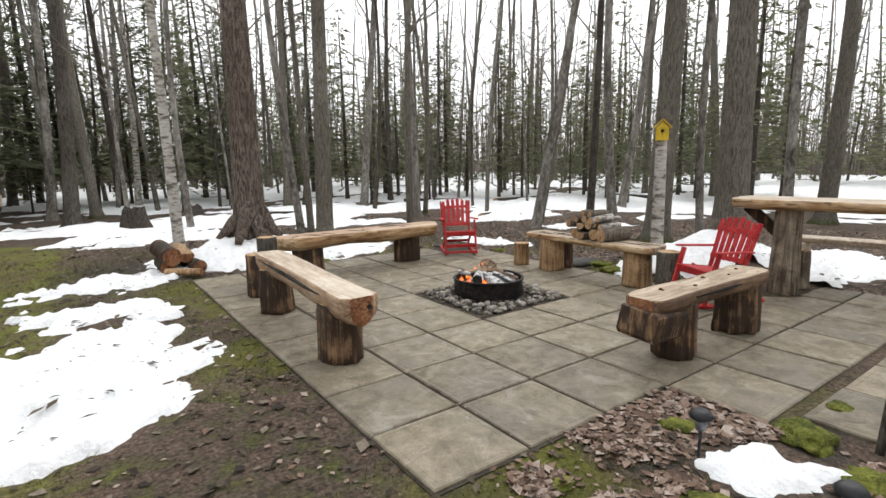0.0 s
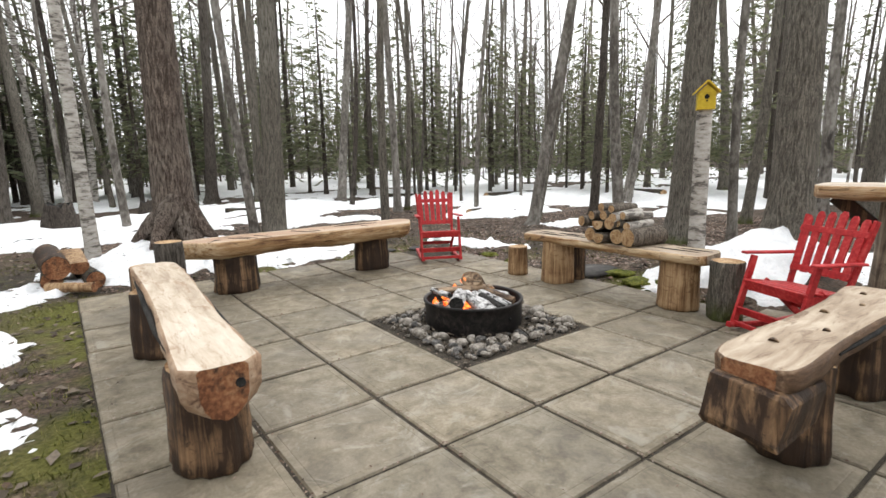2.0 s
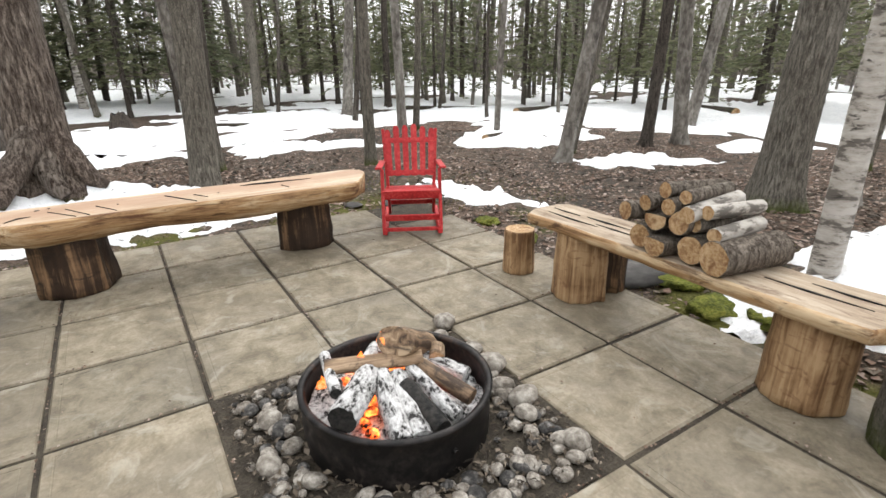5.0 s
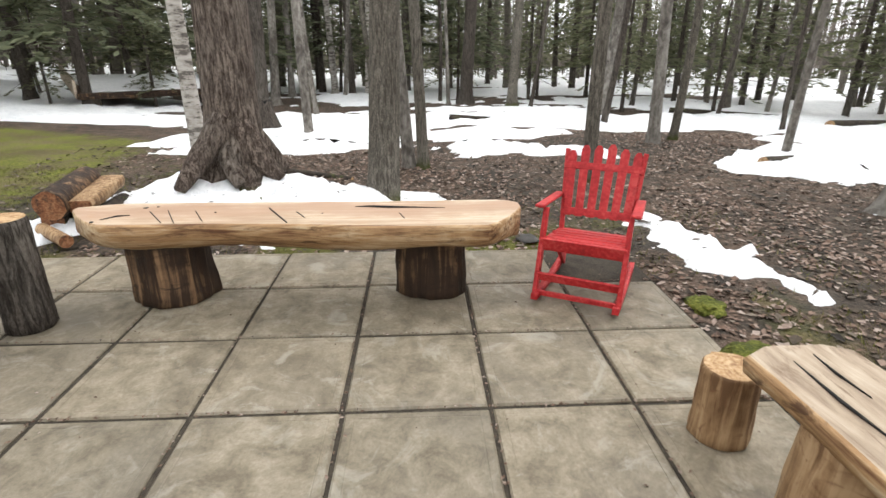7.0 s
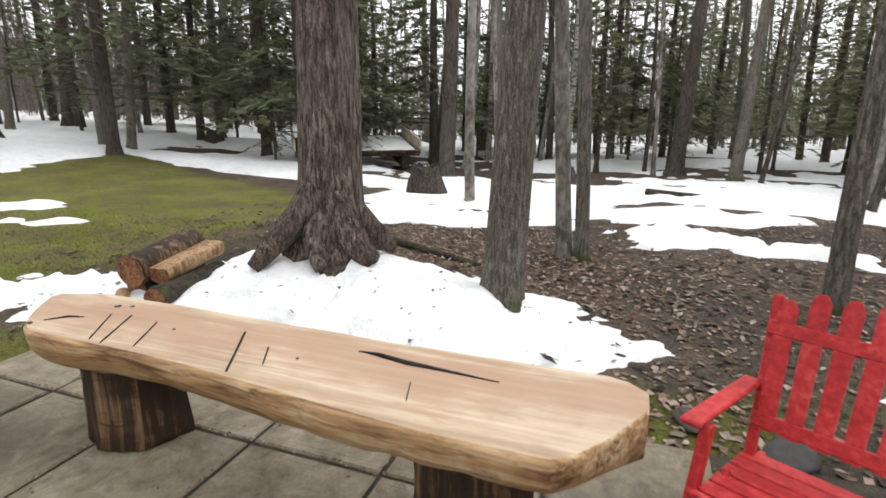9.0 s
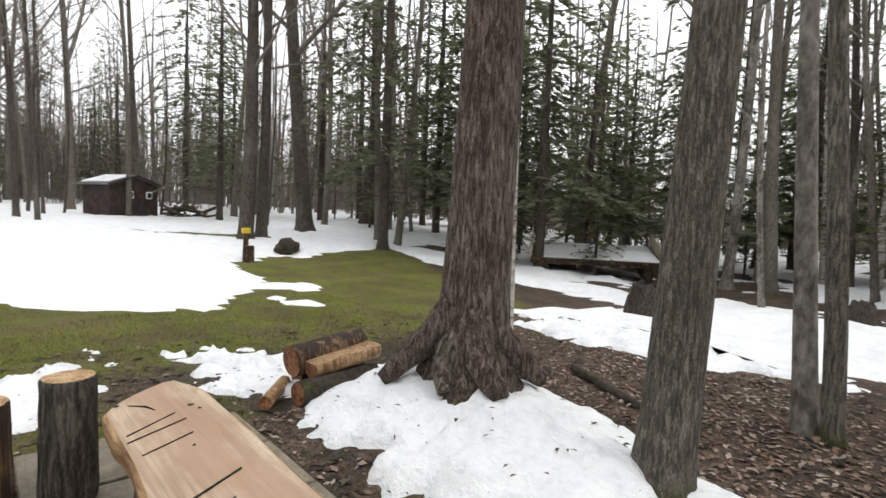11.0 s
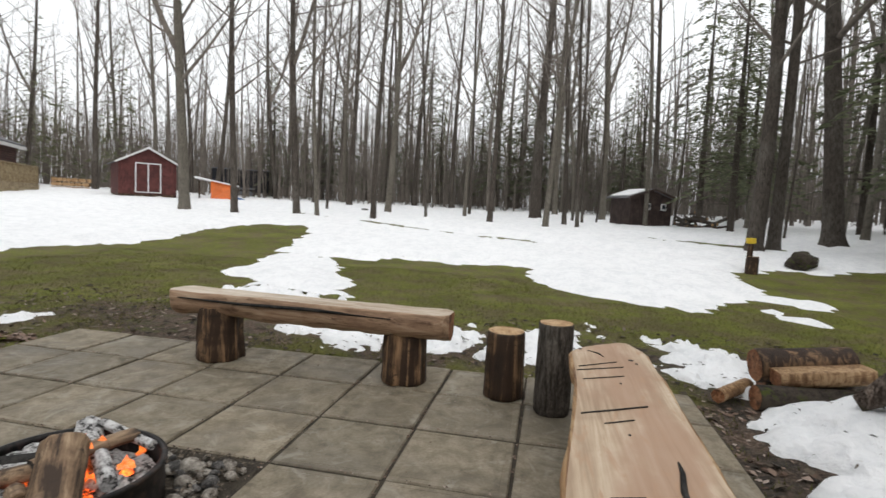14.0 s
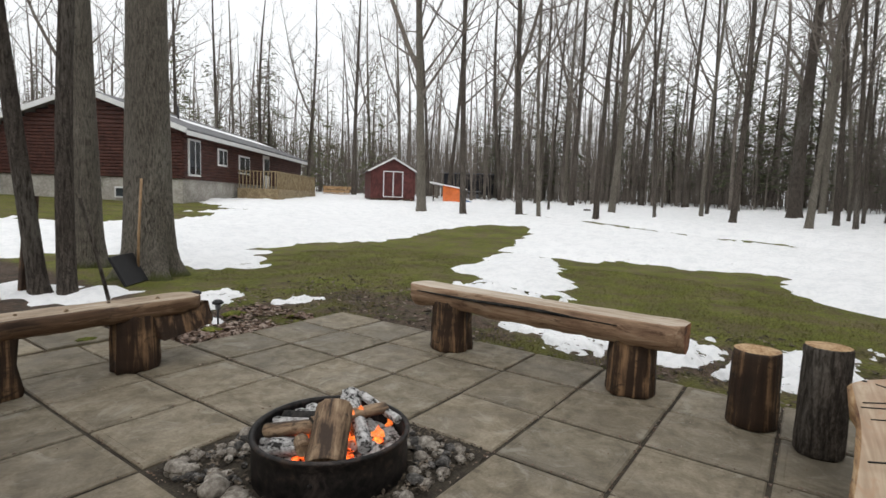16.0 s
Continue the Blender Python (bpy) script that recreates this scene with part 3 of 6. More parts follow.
BARE_WEST = [(-9.5, -5.4, 5.2, 1.7, 12), (-5, -15.6, 3.2, 1.6, 0), (-7.4, 0.9, 1.9, 1.5, -30), (-16, 8.5, 2.2, 0.5, 60), (-17.5, -3.5, 6, 0.35, 65), (-9.5, 8.8, 1.3, 0.9, 0)]


def snow_field(x, y):
    """Positive where snow lies; its size tells how far in from the rim."""
    x, y = np.asarray(x, float), np.asarray(y, float)
    wx, wy = x + 0.9 * (fbm(x, y, 0.9, 11) - 0.5), y + 0.9 * (fbm(x, y, 0.9, 12) - 0.5)
    near = ellipses(x + 0.35 * (fbm(x, y, 2.2, 21) - 0.5), y + 0.35 * (fbm(x, y, 2.2, 22) - 0.5), SNOW_NEAR)
    mid = ellipses(wx, wy, SNOW_MID)
    west = np.minimum(ellipses(wx, wy, SNOW_WEST), -ellipses(wx, wy, BARE_WEST) + 0.02)
    r = np.hypot(x - 1, y - 1)
    lawn = smooth(-1.5, -3.5, x) * smooth(13, 9.5, y)
    woods = 2.4 * (fbm(x * 0.8, y * 1.2, 0.33, 31, 5) - 0.63 + 0.27 * smooth(8, 15, r)) - 6 * smooth(10.2, 8.5, r) - 6 * lawn * smooth(30, 24, r)
    f = np.maximum(np.maximum(near, mid), np.maximum(west, woods))
    far = smooth(3.5, 9, r)
    side = smooth(-1.2, -1.5, x) * smooth(-5.5, -4.5, x)
    f = f + side * (0.85 * (fbm(x * 0.45 + y * 0.2, y * 1.1 - x * 0.5, 2.4, 43, 5) - 0.5) + 0.35 * (fbm(x, y, 9.0, 44, 3) - 0.5))
    return f + (0.3 - 0.02 * far) * (fbm(x, y, 5.5, 41, 4) - 0.5) + (0.3 + 0.3 * far) * (fbm(x, y, 1.7, 42, 4) - 0.5)


def build_ground():
    n = 340
    u = np.linspace(-1, 1, n)
    ax = 1.3 + 0.23 * np.sinh(8.55 * u) * 1.0
    ay = 2.0 + 0.23 * np.sinh(8.55 * u) * 1.0
    xs, ys = np.meshgrid(ax, ay)
    zs = terrain(xs, ys)
    idx = np.arange(n * n).reshape(n, n)
    faces = np.stack([idx[:-1, :-1], idx[:-1, 1:], idx[1:, 1:], idx[1:, :-1]], -1).reshape(-1, 4)
    ob = joined("ground", np.stack([xs, ys, zs], -1).reshape(-1, 3), faces, GROUND, "forest floor of leaf litter and mud running into mossy lawn", "ground", "structure")
    me = ob.data
    lawn = (0.4 * smooth(-0.9, -1.3, xs) + 0.6 * smooth(-2.2, -3.8, xs)) * smooth(10.5, 7.5, ys + 0.35 * xs) * smooth(-34, -28, xs)
    lawn = np.maximum(lawn, smooth(-1.6, -3.0, ys) * smooth(0.6, -0.8, xs))
    mudf = 0.85 * smooth(0.9, 0.2, np.abs(np.hypot(xs - 4.5, ys - 6.5) - 2.6) / 1.4) * smooth(0.4, 0.6, fbm(xs, ys, 0.6, 51))
    mudf = np.maximum(mudf, 0.8 * smooth(1.3, 0.3, np.hypot(xs + 1.9, (ys - 5.4) * 0.6)))
    rim = np.maximum(np.maximum(-1.22 - xs, xs - 3.05), np.maximum(-1.3 - ys, ys - 4.3))
    moss = smooth(0.9, 0.1, rim) * smooth(0.48, 0.62, fbm(xs, ys, 1.6, 61)) * 0.9
    col = np.stack([lawn, mudf, moss, np.ones_like(moss)], -1).reshape(-1)
    at = me.color_attributes.new("cover", "FLOAT_COLOR", "POINT")
    at.data.foreach_set("color", col.astype(np.float32))
    me.polygons.foreach_set("use_smooth", [True] * len(me.polygons))
    return ob


def build_snow(name, x0, x1, y0, y1, step, hole=None, label=""):
    xs, ys = np.meshgrid(np.arange(x0, x1 + step / 2, step), np.arange(y0, y1 + step / 2, step))
    f = snow_field(xs, ys)
    thick = 0.035 + 0.13 * smooth(0.0, 0.9, f) + 0.06 * (fbm(xs, ys, 3.0, 71) - 0.5) + 0.075 * (fbm(xs, ys, 9.0, 72, 3) - 0.5) - 0.05 * smooth(0.62, 0.75, fbm(xs, ys, 4.0, 76, 2)) + 0.1 * smooth(0.05, 0.4, f) * (fbm(xs, ys, 5.0, 73, 3) - 0.5)
    thick = thick + 0.02 * smooth(1.2, 0.5, np.hypot(xs + 0.1, ys - 5.5))
    zs = terrain(xs, ys) - 0.04 + (0.04 + thick) * smooth(-0.02, 0.1, f)
    keep = np.maximum(np.maximum(f[:-1, :-1], f[1:, 1:]), np.maximum(f[1:, :-1], f[:-1, 1:])) > -0.03
    cx, cy = (xs[:-1, :-1] + xs[1:, 1:]) / 2, (ys[:-1, :-1] + ys[1:, 1:]) / 2
    inside = (cx > -1.2) & (cx < 3.03) & (cy > -1.2) & (cy < 4.25) | (cx > 0.7) & (cx < 4.2) & (cy > -2.4) & (cy < -0.1)
    keep &= ~inside
    if hole:
        keep &= ~((cx > hole[0]) & (cx < hole[1]) & (cy > hole[2]) & (cy < hole[3]))
    n, m = xs.shape
    idx = np.arange(n * m).reshape(n, m)
    q = np.stack([idx[:-1, :-1], idx[:-1, 1:], idx[1:, 1:], idx[1:, :-1]], -1)[keep]
    used, inv = np.unique(q, return_inverse=True)
    pts = np.stack([xs, ys, zs], -1).reshape(-1, 3)[used]
    ob = joined(name, pts, inv.reshape(-1, 4), SNOW, label, "snow", "stuff")
    ob.data.polygons.foreach_set("use_smooth", [True] * len(ob.data.polygons))
    return ob


build_ground()
NEAR_RECT = (-4.0, 7.0, -3.6, 9.0)
build_snow("snow", *NEAR_RECT, 0.04, None, "thin melting snow patches with ragged edges on bare ground")
build_snow("snow", -50, 40, -46, 56, 0.22, NEAR_RECT, "wide old snow cover thawing between the trees")

# ---------------------------------------------------------------- patio of square slabs
S = 0.61


def slab_mesh(seed):
    bm = bmesh.new()
    rnd = random.Random(seed)
    h = 0.294
    rings = [(h, -0.055), (h, -0.008), (h - 0.007, 0.0), (h - 0.036, 0.0), (h - 0.04, -0.0018), (h - 0.044, 0.0)]
    loops = []
    for r, z in rings:
        loop = []
        for sx, sy in ((-1, -1), (1, -1), (1, 1), (-1, 1)):
            loop.append(bm.verts.new((sx * r + rnd.uniform(-0.002, 0.002), sy * r + rnd.uniform(-0.002, 0.002), z)))
        loops.append(loop)
    for a, b in zip(loops, loops[1:]):
        for k in range(4):
            bm.faces.new((a[k], a[(k + 1) % 4], b[(k + 1) % 4], b[k]))
    bm.faces.new(loops[-1])
    bm.faces.new(loops[0][::-1])
    me = bpy.data.meshes.new("slab")
    bm.to_mesh(me)
    bm.free()
    me.materials.append(CONCRETE)
    return me


patio = tagged(new("patio"), "square grey concrete slabs laid as a patio, soil in the joints", "patio", "", "structure")
bed = bmesh.new()
box((4.27, 5.5, 0.06), (0.915, 1.52, -0.043), bevel=0, bm=bed)
part("joint_bed", bed, JOINT, patio)
bed = bmesh.new()
box((3.6, 1.82, 0.05), (2.45, -0.92, -0.05), bevel=0, bm=bed)
part("joint_bed", bed, JOINT, patio)
SLABS = [slab_mesh(k) for k in range(4)]
CELLS = [(i, j, 0, 0) for i in range(-2, 5) for j in range(-2, 7) if not (i in (1, 2) and j in (1, 2)) and not (i == 4 and j == 6)]
CELLS += [(i, j, 0, 0) for i in (5, 6) for j in (-3, -2, -1)] + [(i, -3, 0, 0) for i in range(1, 5)] + [(i, -4, 0.2, -0.07) for i in range(1, 6)]
rnd = random.Random(5)
for i, j, ox, oy in CELLS:
    ob = new("slab", SLABS[rnd.randrange(4)])
    ob.parent = patio
    ob.matrix_basis = pose((i + 0.5) * S + ox + rnd.uniform(-0.003, 0.003), (j + 0.5) * S + oy + rnd.uniform(-0.003, 0.003), rnd.uniform(-0.003, 0.003), rnd.uniform(-0.25, 0.25), rnd.uniform(-0.25, 0.25), 90 * rnd.randrange(4) + rnd.uniform(-0.35, 0.35))

# ---------------------------------------------------------------- benches
def bench(name, m, label, length, front, back, thick, top_z, legs, seed, mats, ends=(0.1, 0.1), leg_mats=None, belly=0.7):
    """legs: (x, y, r, squash, turn, pale)."""
    t = thing(name, m, label, "bench", "log benches round the fire")
    top = part("bench_top", bench_top(length, front, back, thick, seed, round_ends=ends, belly=belly), mats, t, "half log sawn flat on top")
    top.matrix_basis = pose(0, 0, top_z)
    for k, (x, y, r, sq, turn, pale) in enumerate(legs):
        lm = [LEG_PALE, END_GRAIN] if pale else [LEG_WOOD, END_GRAIN]
        leg = part("leg", upright_log(r, top_z - thick * 0.62, seed * 10 + k, squash=sq, groove=0.1 if pale else 0.21, taper=0.08 if pale else 0.09), lm, t, "pale peeled log leg" if pale else "dark split log leg")
        leg.matrix_basis = pose(x, y, 0, 0, 0, turn)
    return t


def wave(base, amp, freq, ph):
    return lambda t: base + amp * math.sin(freq * t + ph)


# long pale bench by the big tree
def long_front(t):
    """Front edge of the long bench: bowed, cut back at the end by the chair."""
    return -0.175 - 0.1 * smooth(0.3, 0.85, t) + 0.33 * max(0.0, (t - 0.905) / 0.095) ** 1.5 + 0.3 * max(0.0, 1 - t / 0.13) ** 1.6


bench_a = bench("log_bench", pose(0.86, 3.5, 0, 0, 0, 0.3), "long pale half-log bench on two dark split log legs", 2.56, lambda t: float(long_front(t)), lambda t: 0.235 + 0.015 * math.sin(5 * t + 1) - 0.07 * max(0.0, 1 - t / 0.08) - 0.08 * max(0.0, (t - 0.95) / 0.05) ** 2, 0.17, 0.53,
                [(-0.76, 0.06, 0.2, 0.72, 8, False), (0.76, 0.08, 0.185, 0.8, -5, False)], 3, [PALE_WOOD, PALE_SIDE, RED_END], ends=(0.0, 0.0))
for x0, y0, x1, y1, w in [(0.19, 3.35, 0.04, 3.56, 0.0025), (0.26, 3.34, 0.13, 3.58, 0.0032), (0.4, 3.36, 0.29, 3.56, 0.0025), (0.85, 3.32, 0.69, 3.6, 0.006), (0.93, 3.4, 0.86, 3.52, 0.003), (1.47, 3.36, 1.44, 3.46, 0.002)]:
    part("saw_cut", box((math.hypot(x1 - x0, y1 - y0), w, 0.005), ((x0 + x1) / 2 - 0.86, (y0 + y1) / 2 - 3.5, 0.5325), (0, 0, math.degrees(math.atan2(y1 - y0, x1 - x0))), bevel=0), CHAR, bench_a, "dark saw cut across the seat")
ck = tube([(0.32, 0.105, 0.531), (0.4, 0.1, 0.532), (0.52, 0.075, 0.533), (0.66, 0.07, 0.532), (0.84, 0.06, 0.531)], [0.003, 0.009, 0.011, 0.006, 0.0015], 6)
part("crack", ck, CHAR, bench_a, "long dark drying crack")
part("crack", tube([(-1.02, -0.08, 0.531), (-0.96, -0.02, 0.532), (-0.9, 0.0, 0.531)], [0.002, 0.006, 0.002], 6), CHAR, bench_a, "dark drying crack")
for x, y, r in [(-1.04, -0.12, 0.011), (-0.88, 0.14, 0.016), (-0.82, 0.16, 0.009), (-0.45, 0.03, 0.006), (0.15, -0.02, 0.006)]:
    part("knot", tube([(x, y, 0.528), (x, y, 0.5335)], [r, r * 0.9], 10), CHAR, bench_a, "small dark knot")
# bench on the lawn side, laid along y
bench_b = bench("log_bench", pose(-0.81, 1.32, 0, 0, 0, 87.7), "weathered half-log bench with reddish sides on split log legs", 2.36, wave(-0.14, 0.012, 6, 0), wave(0.122, 0.015, 5, 2), 0.19, 0.555,
                [(-0.77, 0.0, 0.165, 0.9, 20, False), (0.82, 0.03, 0.16, 0.9, 0, False)], 5, [GREY_WOOD, TORN_SIDE, RED_END], ends=(0.05, 0.12), belly=0.55)
part("crack", tube([(-1.05, -0.15, 0.505), (-0.5, -0.158, 0.5), (0.1, -0.154, 0.51), (0.8, -0.158, 0.5)], [0.005, 0.013, 0.016, 0.005], 6), CHAR, bench_b, "long dark split along the side")
part("crack", tube([(-1.0, 0.112, 0.5), (-0.4, 0.135, 0.5), (0.2, 0.13, 0.505), (0.85, 0.13, 0.5)], [0.006, 0.014, 0.018, 0.006], 6), CHAR, bench_b, "long dark split along the side")
part("knot", tube([(-1.172, -0.06, 0.48), (-1.19, -0.06, 0.48)], [0.02, 0.017], 10), CHAR, bench_b, "dark knot in the sawn end")
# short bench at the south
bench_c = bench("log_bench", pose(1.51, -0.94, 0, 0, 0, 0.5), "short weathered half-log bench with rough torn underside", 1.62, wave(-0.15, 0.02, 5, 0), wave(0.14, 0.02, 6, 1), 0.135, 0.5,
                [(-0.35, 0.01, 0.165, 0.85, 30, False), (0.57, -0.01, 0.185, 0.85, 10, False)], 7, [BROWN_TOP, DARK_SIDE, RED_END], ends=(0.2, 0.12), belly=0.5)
part("torn_slab", box((0.44, 0.27, 0.2), (-0.66, 0.0, 0.31), (4, 8, 3), bevel=0.02, jitter=0.02), LEG_WOOD, bench_c, "dark torn piece left hanging under the seat")
for x, y, r in [(-0.5, 0.04, 0.022), (-0.2, -0.05, 0.016), (0.1, 0.05, 0.02), (0.35, -0.03, 0.014), (0.6, 0.03, 0.018)]:
    part("knot", tube([(x, y, 0.496), (x + 0.01, y, 0.5045)], [r, r * 0.8], 9), BROWN_LOG, bench_c, "dark dimpled knot")
part("crack", tube([(-0.35, -0.145, 0.46), (0.1, -0.155, 0.455), (0.6, -0.15, 0.46)], [0.005, 0.014, 0.005], 6), CHAR, bench_c, "long dark split along the side")
# plank bench with the firewood
plank = bench("plank_bench", pose(2.77, 1.15, 0, 0, 0, 91.8), "weathered thick plank bench on pale peeled log legs", 1.88, wave(-0.18, 0.015, 5, 0), wave(0.18, 0.02, 4, 1), 0.075, 0.475,
              [(-0.68, 0.02, 0.155, 0.9, 0, True), (0.57, 0.03, 0.15, 0.85, 40, True), (0.55, -0.2, 0.1, 1.0, 0, False)], 9, [BROWN_TOP, PALE_SIDE, BROWN_TOP], ends=(0.05, 0.05), belly=0.35)
for x0, x1, y, w in [(0.2, 0.5, 0.02, 0.007), (0.45, 0.85, 0.05, 0.006), (0.3, 0.62, -0.05, 0.008), (0.66, 0.88, -0.04, 0.005), (0.1, 0.34, -0.1, 0.006), (-0.85, -0.45, 0.03, 0.006), (-0.9, -0.6, -0.06, 0.005)]:
    part("crack", tube([(x0, y, 0.4765), ((x0 + x1) / 2, y + 0.008, 0.478), (x1, y - 0.004, 0.4765)], [0.002, w, 0.002], 6), CHAR, plank, "long dark weathering crack")


def stump(m, r, h, seed, label, mats, group="stumps round the fire", groove=0.07):
    t = thing("log_stump", m, label, "log stump", group)
    part("stump_body", upright_log(r, h, seed, groove=groove, taper=0.08), mats, t)
    return t


stump(pose(-0.74, 2.9, 0, 0, 0, 20), 0.135, 0.47, 31, "brown split stump with pale cut top", [LEG_WOOD, END_GRAIN])
stump(pose(-0.53, 3.24, 0, 0, 0, 0), 0.112, 0.6, 32, "tall dark stump with bark on", [BARK_DARK, END_GRAIN])
stump(pose(2.68, 2.24, 0), 0.1, 0.3, 33, "small brown stump beside the plank bench", [LEG_PALE, END_GRAIN])
stump(pose(2.74, 0.08, 0), 0.115, 0.45, 34, "grey bark-covered stump beside the red chair", [BARK_OAK, END_GRAIN])

# ---------------------------------------------------------------- red rocking chairs
def rocking_chair():
    t = thing("rocking_chair", pose(0, 0, 0), "red painted wooden slatted rocking chair", "chair", "red rocking chairs")
    for s in (-1, 1):
        bm = tube([(s * 0.255, -0.42 + k * 0.105, 0.028 + 0.16 * (-0.42 + k * 0.105) ** 2) for k in range(9)], [0.029] * 9, 4)
        part("rocker", bm, RED_PAINT, t)
        part("front_leg", beam((s * 0.265, -0.36, 0.05), (s * 0.265, -0.2, 0.6), 0.03, 0.055, up=(0, 1, 0)), RED_PAINT, t)
        part("rear_leg", beam((s * 0.225, 0.3, 0.05), (s * 0.225, -0.12, 0.4), 0.025, 0.05, up=(0, 1, 0)), RED_PAINT, t)
        arm = box((0.062, 0.5, 0.02), (s * 0.285, -0.03, 0.61), (-3, 0, s * 2), bevel=0.008)
        part("armrest", arm, RED_PAINT, t)
        part("back_post", beam((s * 0.225, 0.12, 0.3), (s * 0.262, 0.31, 0.9), 0.03, 0.045, up=(0, 1, 0)), RED_PAINT, t)
        part("seat_rail", beam((s * 0.235, -0.26, 0.36), (s * 0.215, 0.24, 0.29), 0.025, 0.07), RED_PAINT, t)
    for k in range(5):
        y = -0.225 + k * 0.087
        part("seat_slat", box((0.5, 0.075, 0.018), (0, y, 0.405 - 0.14 * (y + 0.225)), (-8, 0, 0), bevel=0.004), RED_PAINT, t)
    part("front_apron", box((0.54, 0.022, 0.085), (0, -0.275, 0.375), (12, 0, 0), bevel=0.004), RED_PAINT, t)
    part("stretcher", box((0.53, 0.02, 0.06), (0, -0.335, 0.17), (15, 0, 0), bevel=0.004), RED_PAINT, t)
    part("stretcher", box((0.53, 0.022, 0.035), (0, -0.36, 0.065), bevel=0.004), RED_PAINT, t)
    part("stretcher", box((0.46, 0.02, 0.045), (0, 0.16, 0.19), bevel=0.004), RED_PAINT, t)
    tilt = math.degrees(math.atan2(0.205, 0.62))
    base, up = Vector((0, 0.1, 0.42)), Vector((0, 0.205, 0.62)).normalized()
    for k in range(6):
        u = (k - 2.5) / 2.5
        length = 0.5 - 0.045 * abs(u) ** 2 + (0.012 if k % 2 else 0)
        bm = bmesh.new()
        w = 0.026
        pts = [(-w, 0), (w, 0), (w * 1.1, length - 0.03), (w * 0.5, length), (-w * 0.5, length), (-w * 1.1, length - 0.03)]
        lo = [bm.verts.new((a, -0.008, b)) for a, b in pts]
        hi = [bm.verts.new((a, 0.008, b)) for a, b in pts]
        bm.faces.new(lo), bm.faces.new(hi[::-1])
        for q in range(6):
            bm.faces.new((lo[q], hi[q], hi[(q + 1) % 6], lo[(q + 1) % 6]))
        bmesh.ops.recalc_face_normals(bm, faces=bm.faces)
        ob = part("back_slat", bm, RED_PAINT, t)
        ob.matrix_basis = pose(u * 0.2, 0.135, 0.465, -tilt, u * 2.6, 0)
    for d, w in ((0.12, 0.48), (0.44, 0.53)):
        c = base + up * (d - 0.02)
        part("back_rail", box((w, 0.02, 0.05), (0, c.y + 0.014, c.z - 0.02), (-tilt, 0, 0), bevel=0.004), RED_PAINT, t)
    return t


chair = rocking_chair()
chair.matrix_world = pose(2.58, 3.58, 0.0, 0, 0, -28) @ Matrix.Scale(0.89, 4)
chair_2 = copy_thing(chair, pose(2.74, -0.42, 0.0, 0, 0, -111))
tagged(chair, "red painted slatted rocking chair beside the long bench")
tagged(chair_2, "red painted slatted rocking chair turned to the fire")

# ---------------------------------------------------------------- fire pit
PIT = Vector((1.24, 1.27, 0))
pit_floor = bmesh.new()
bmesh.ops.create_grid(pit_floor, x_segments=24, y_segments=24, size=0.605)
for v in pit_floor.verts:
    v.co.z = -0.02 + 0.02 * noise.noise(v.co * 6) + 0.012 * noise.noise(v.co * 17)
shade(pit_floor)
pf = to_object("pit_soil", pit_floor, JOINT)
pf.matrix_world = pose(1.22, 1.22, 0.005)
tagged(pf, "dark sooty soil of the fire pit opening", "soil", "", "structure")

ring = thing("fire_ring", pose(*PIT), "round sooty black steel fire ring with rolled rim", "fire ring")
bm = bmesh.new()
R, H, N = 0.372, 0.2, 72
prof = [(R, -0.01), (R, 0.03), (R + 0.003, 0.08), (R, 0.12), (R + 0.002, H - 0.03), (R + 0.012, H - 0.012), (R + 0.012, H), (R - 0.004, H + 0.004), (R - 0.018, H - 0.005), (R - 0.016, H - 0.02), (R - 0.012, H - 0.06), (R - 0.013, 0.02)]
loops = []
for k in range(N):
    a = 2 * math.pi * k / N
    w = 1 + 0.008 * math.sin(3 * a + 1)
    loops.append([bm.verts.new((r * w * math.cos(a), r * w * math.sin(a), z + 0.004 * math.sin(2 * a))) for r, z in prof])
for k in range(N):
    a, b = loops[k], loops[(k + 1) % N]
    for q in range(len(prof) - 1):
        f = bm.faces.new((a[q], b[q], b[q + 1], a[q + 1]))
        f.smooth = True
bmesh.ops.recalc_face_normals(bm, faces=bm.faces)
part("steel_band", bm, STEEL, ring)
for k in range(3):
    a = 0.6 + k * 2.1
    part("seam_bolt", tube([(0.368 * math.cos(a), 0.368 * math.sin(a), 0.1), (0.388 * math.cos(a), 0.388 * math.sin(a), 0.1)], [0.012, 0.009], 8), STEEL, ring)

ash = bmesh.new()
bmesh.ops.create_circle(ash, cap_ends=True, cap_tris=True, segments=40, radius=0.352)
bmesh.ops.subdivide_edges(ash, edges=list(ash.edges), cuts=5, use_grid_fill=True)
for v in ash.verts:
    r = v.co.length
    v.co.z = 0.1 + 0.06 * max(0, 1 - r / 0.3) + 0.03 * noise.noise(v.co * 14) + 0.015 * noise.noise(v.co * 40)
shade(ash)
bedob = to_object("ash_bed", ash, ASH)
bedob.matrix_world = pose(*PIT)
tagged(bedob, "heap of white ash and charcoal in the fire ring", "ash", "", "stuff")
em = bmesh.new()
bmesh.ops.create_circle(em, cap_ends=True, cap_tris=True, segments=30, radius=0.17)
bmesh.ops.subdivide_edges(em, edges=list(em.edges), cuts=4, use_grid_fill=True)
for v in em.verts:
    v.co.z = 0.165 + 0.04 * noise.noise(v.co * 16) - 0.3 * v.co.length ** 2
shade(em)
emo = to_object("embers", em, EMBER)
emo.matrix_world = pose(PIT.x + 0.03, PIT.y + 0.02, -0.022)
tagged(emo, "bed of glowing orange embers", "embers", "", "stuff")


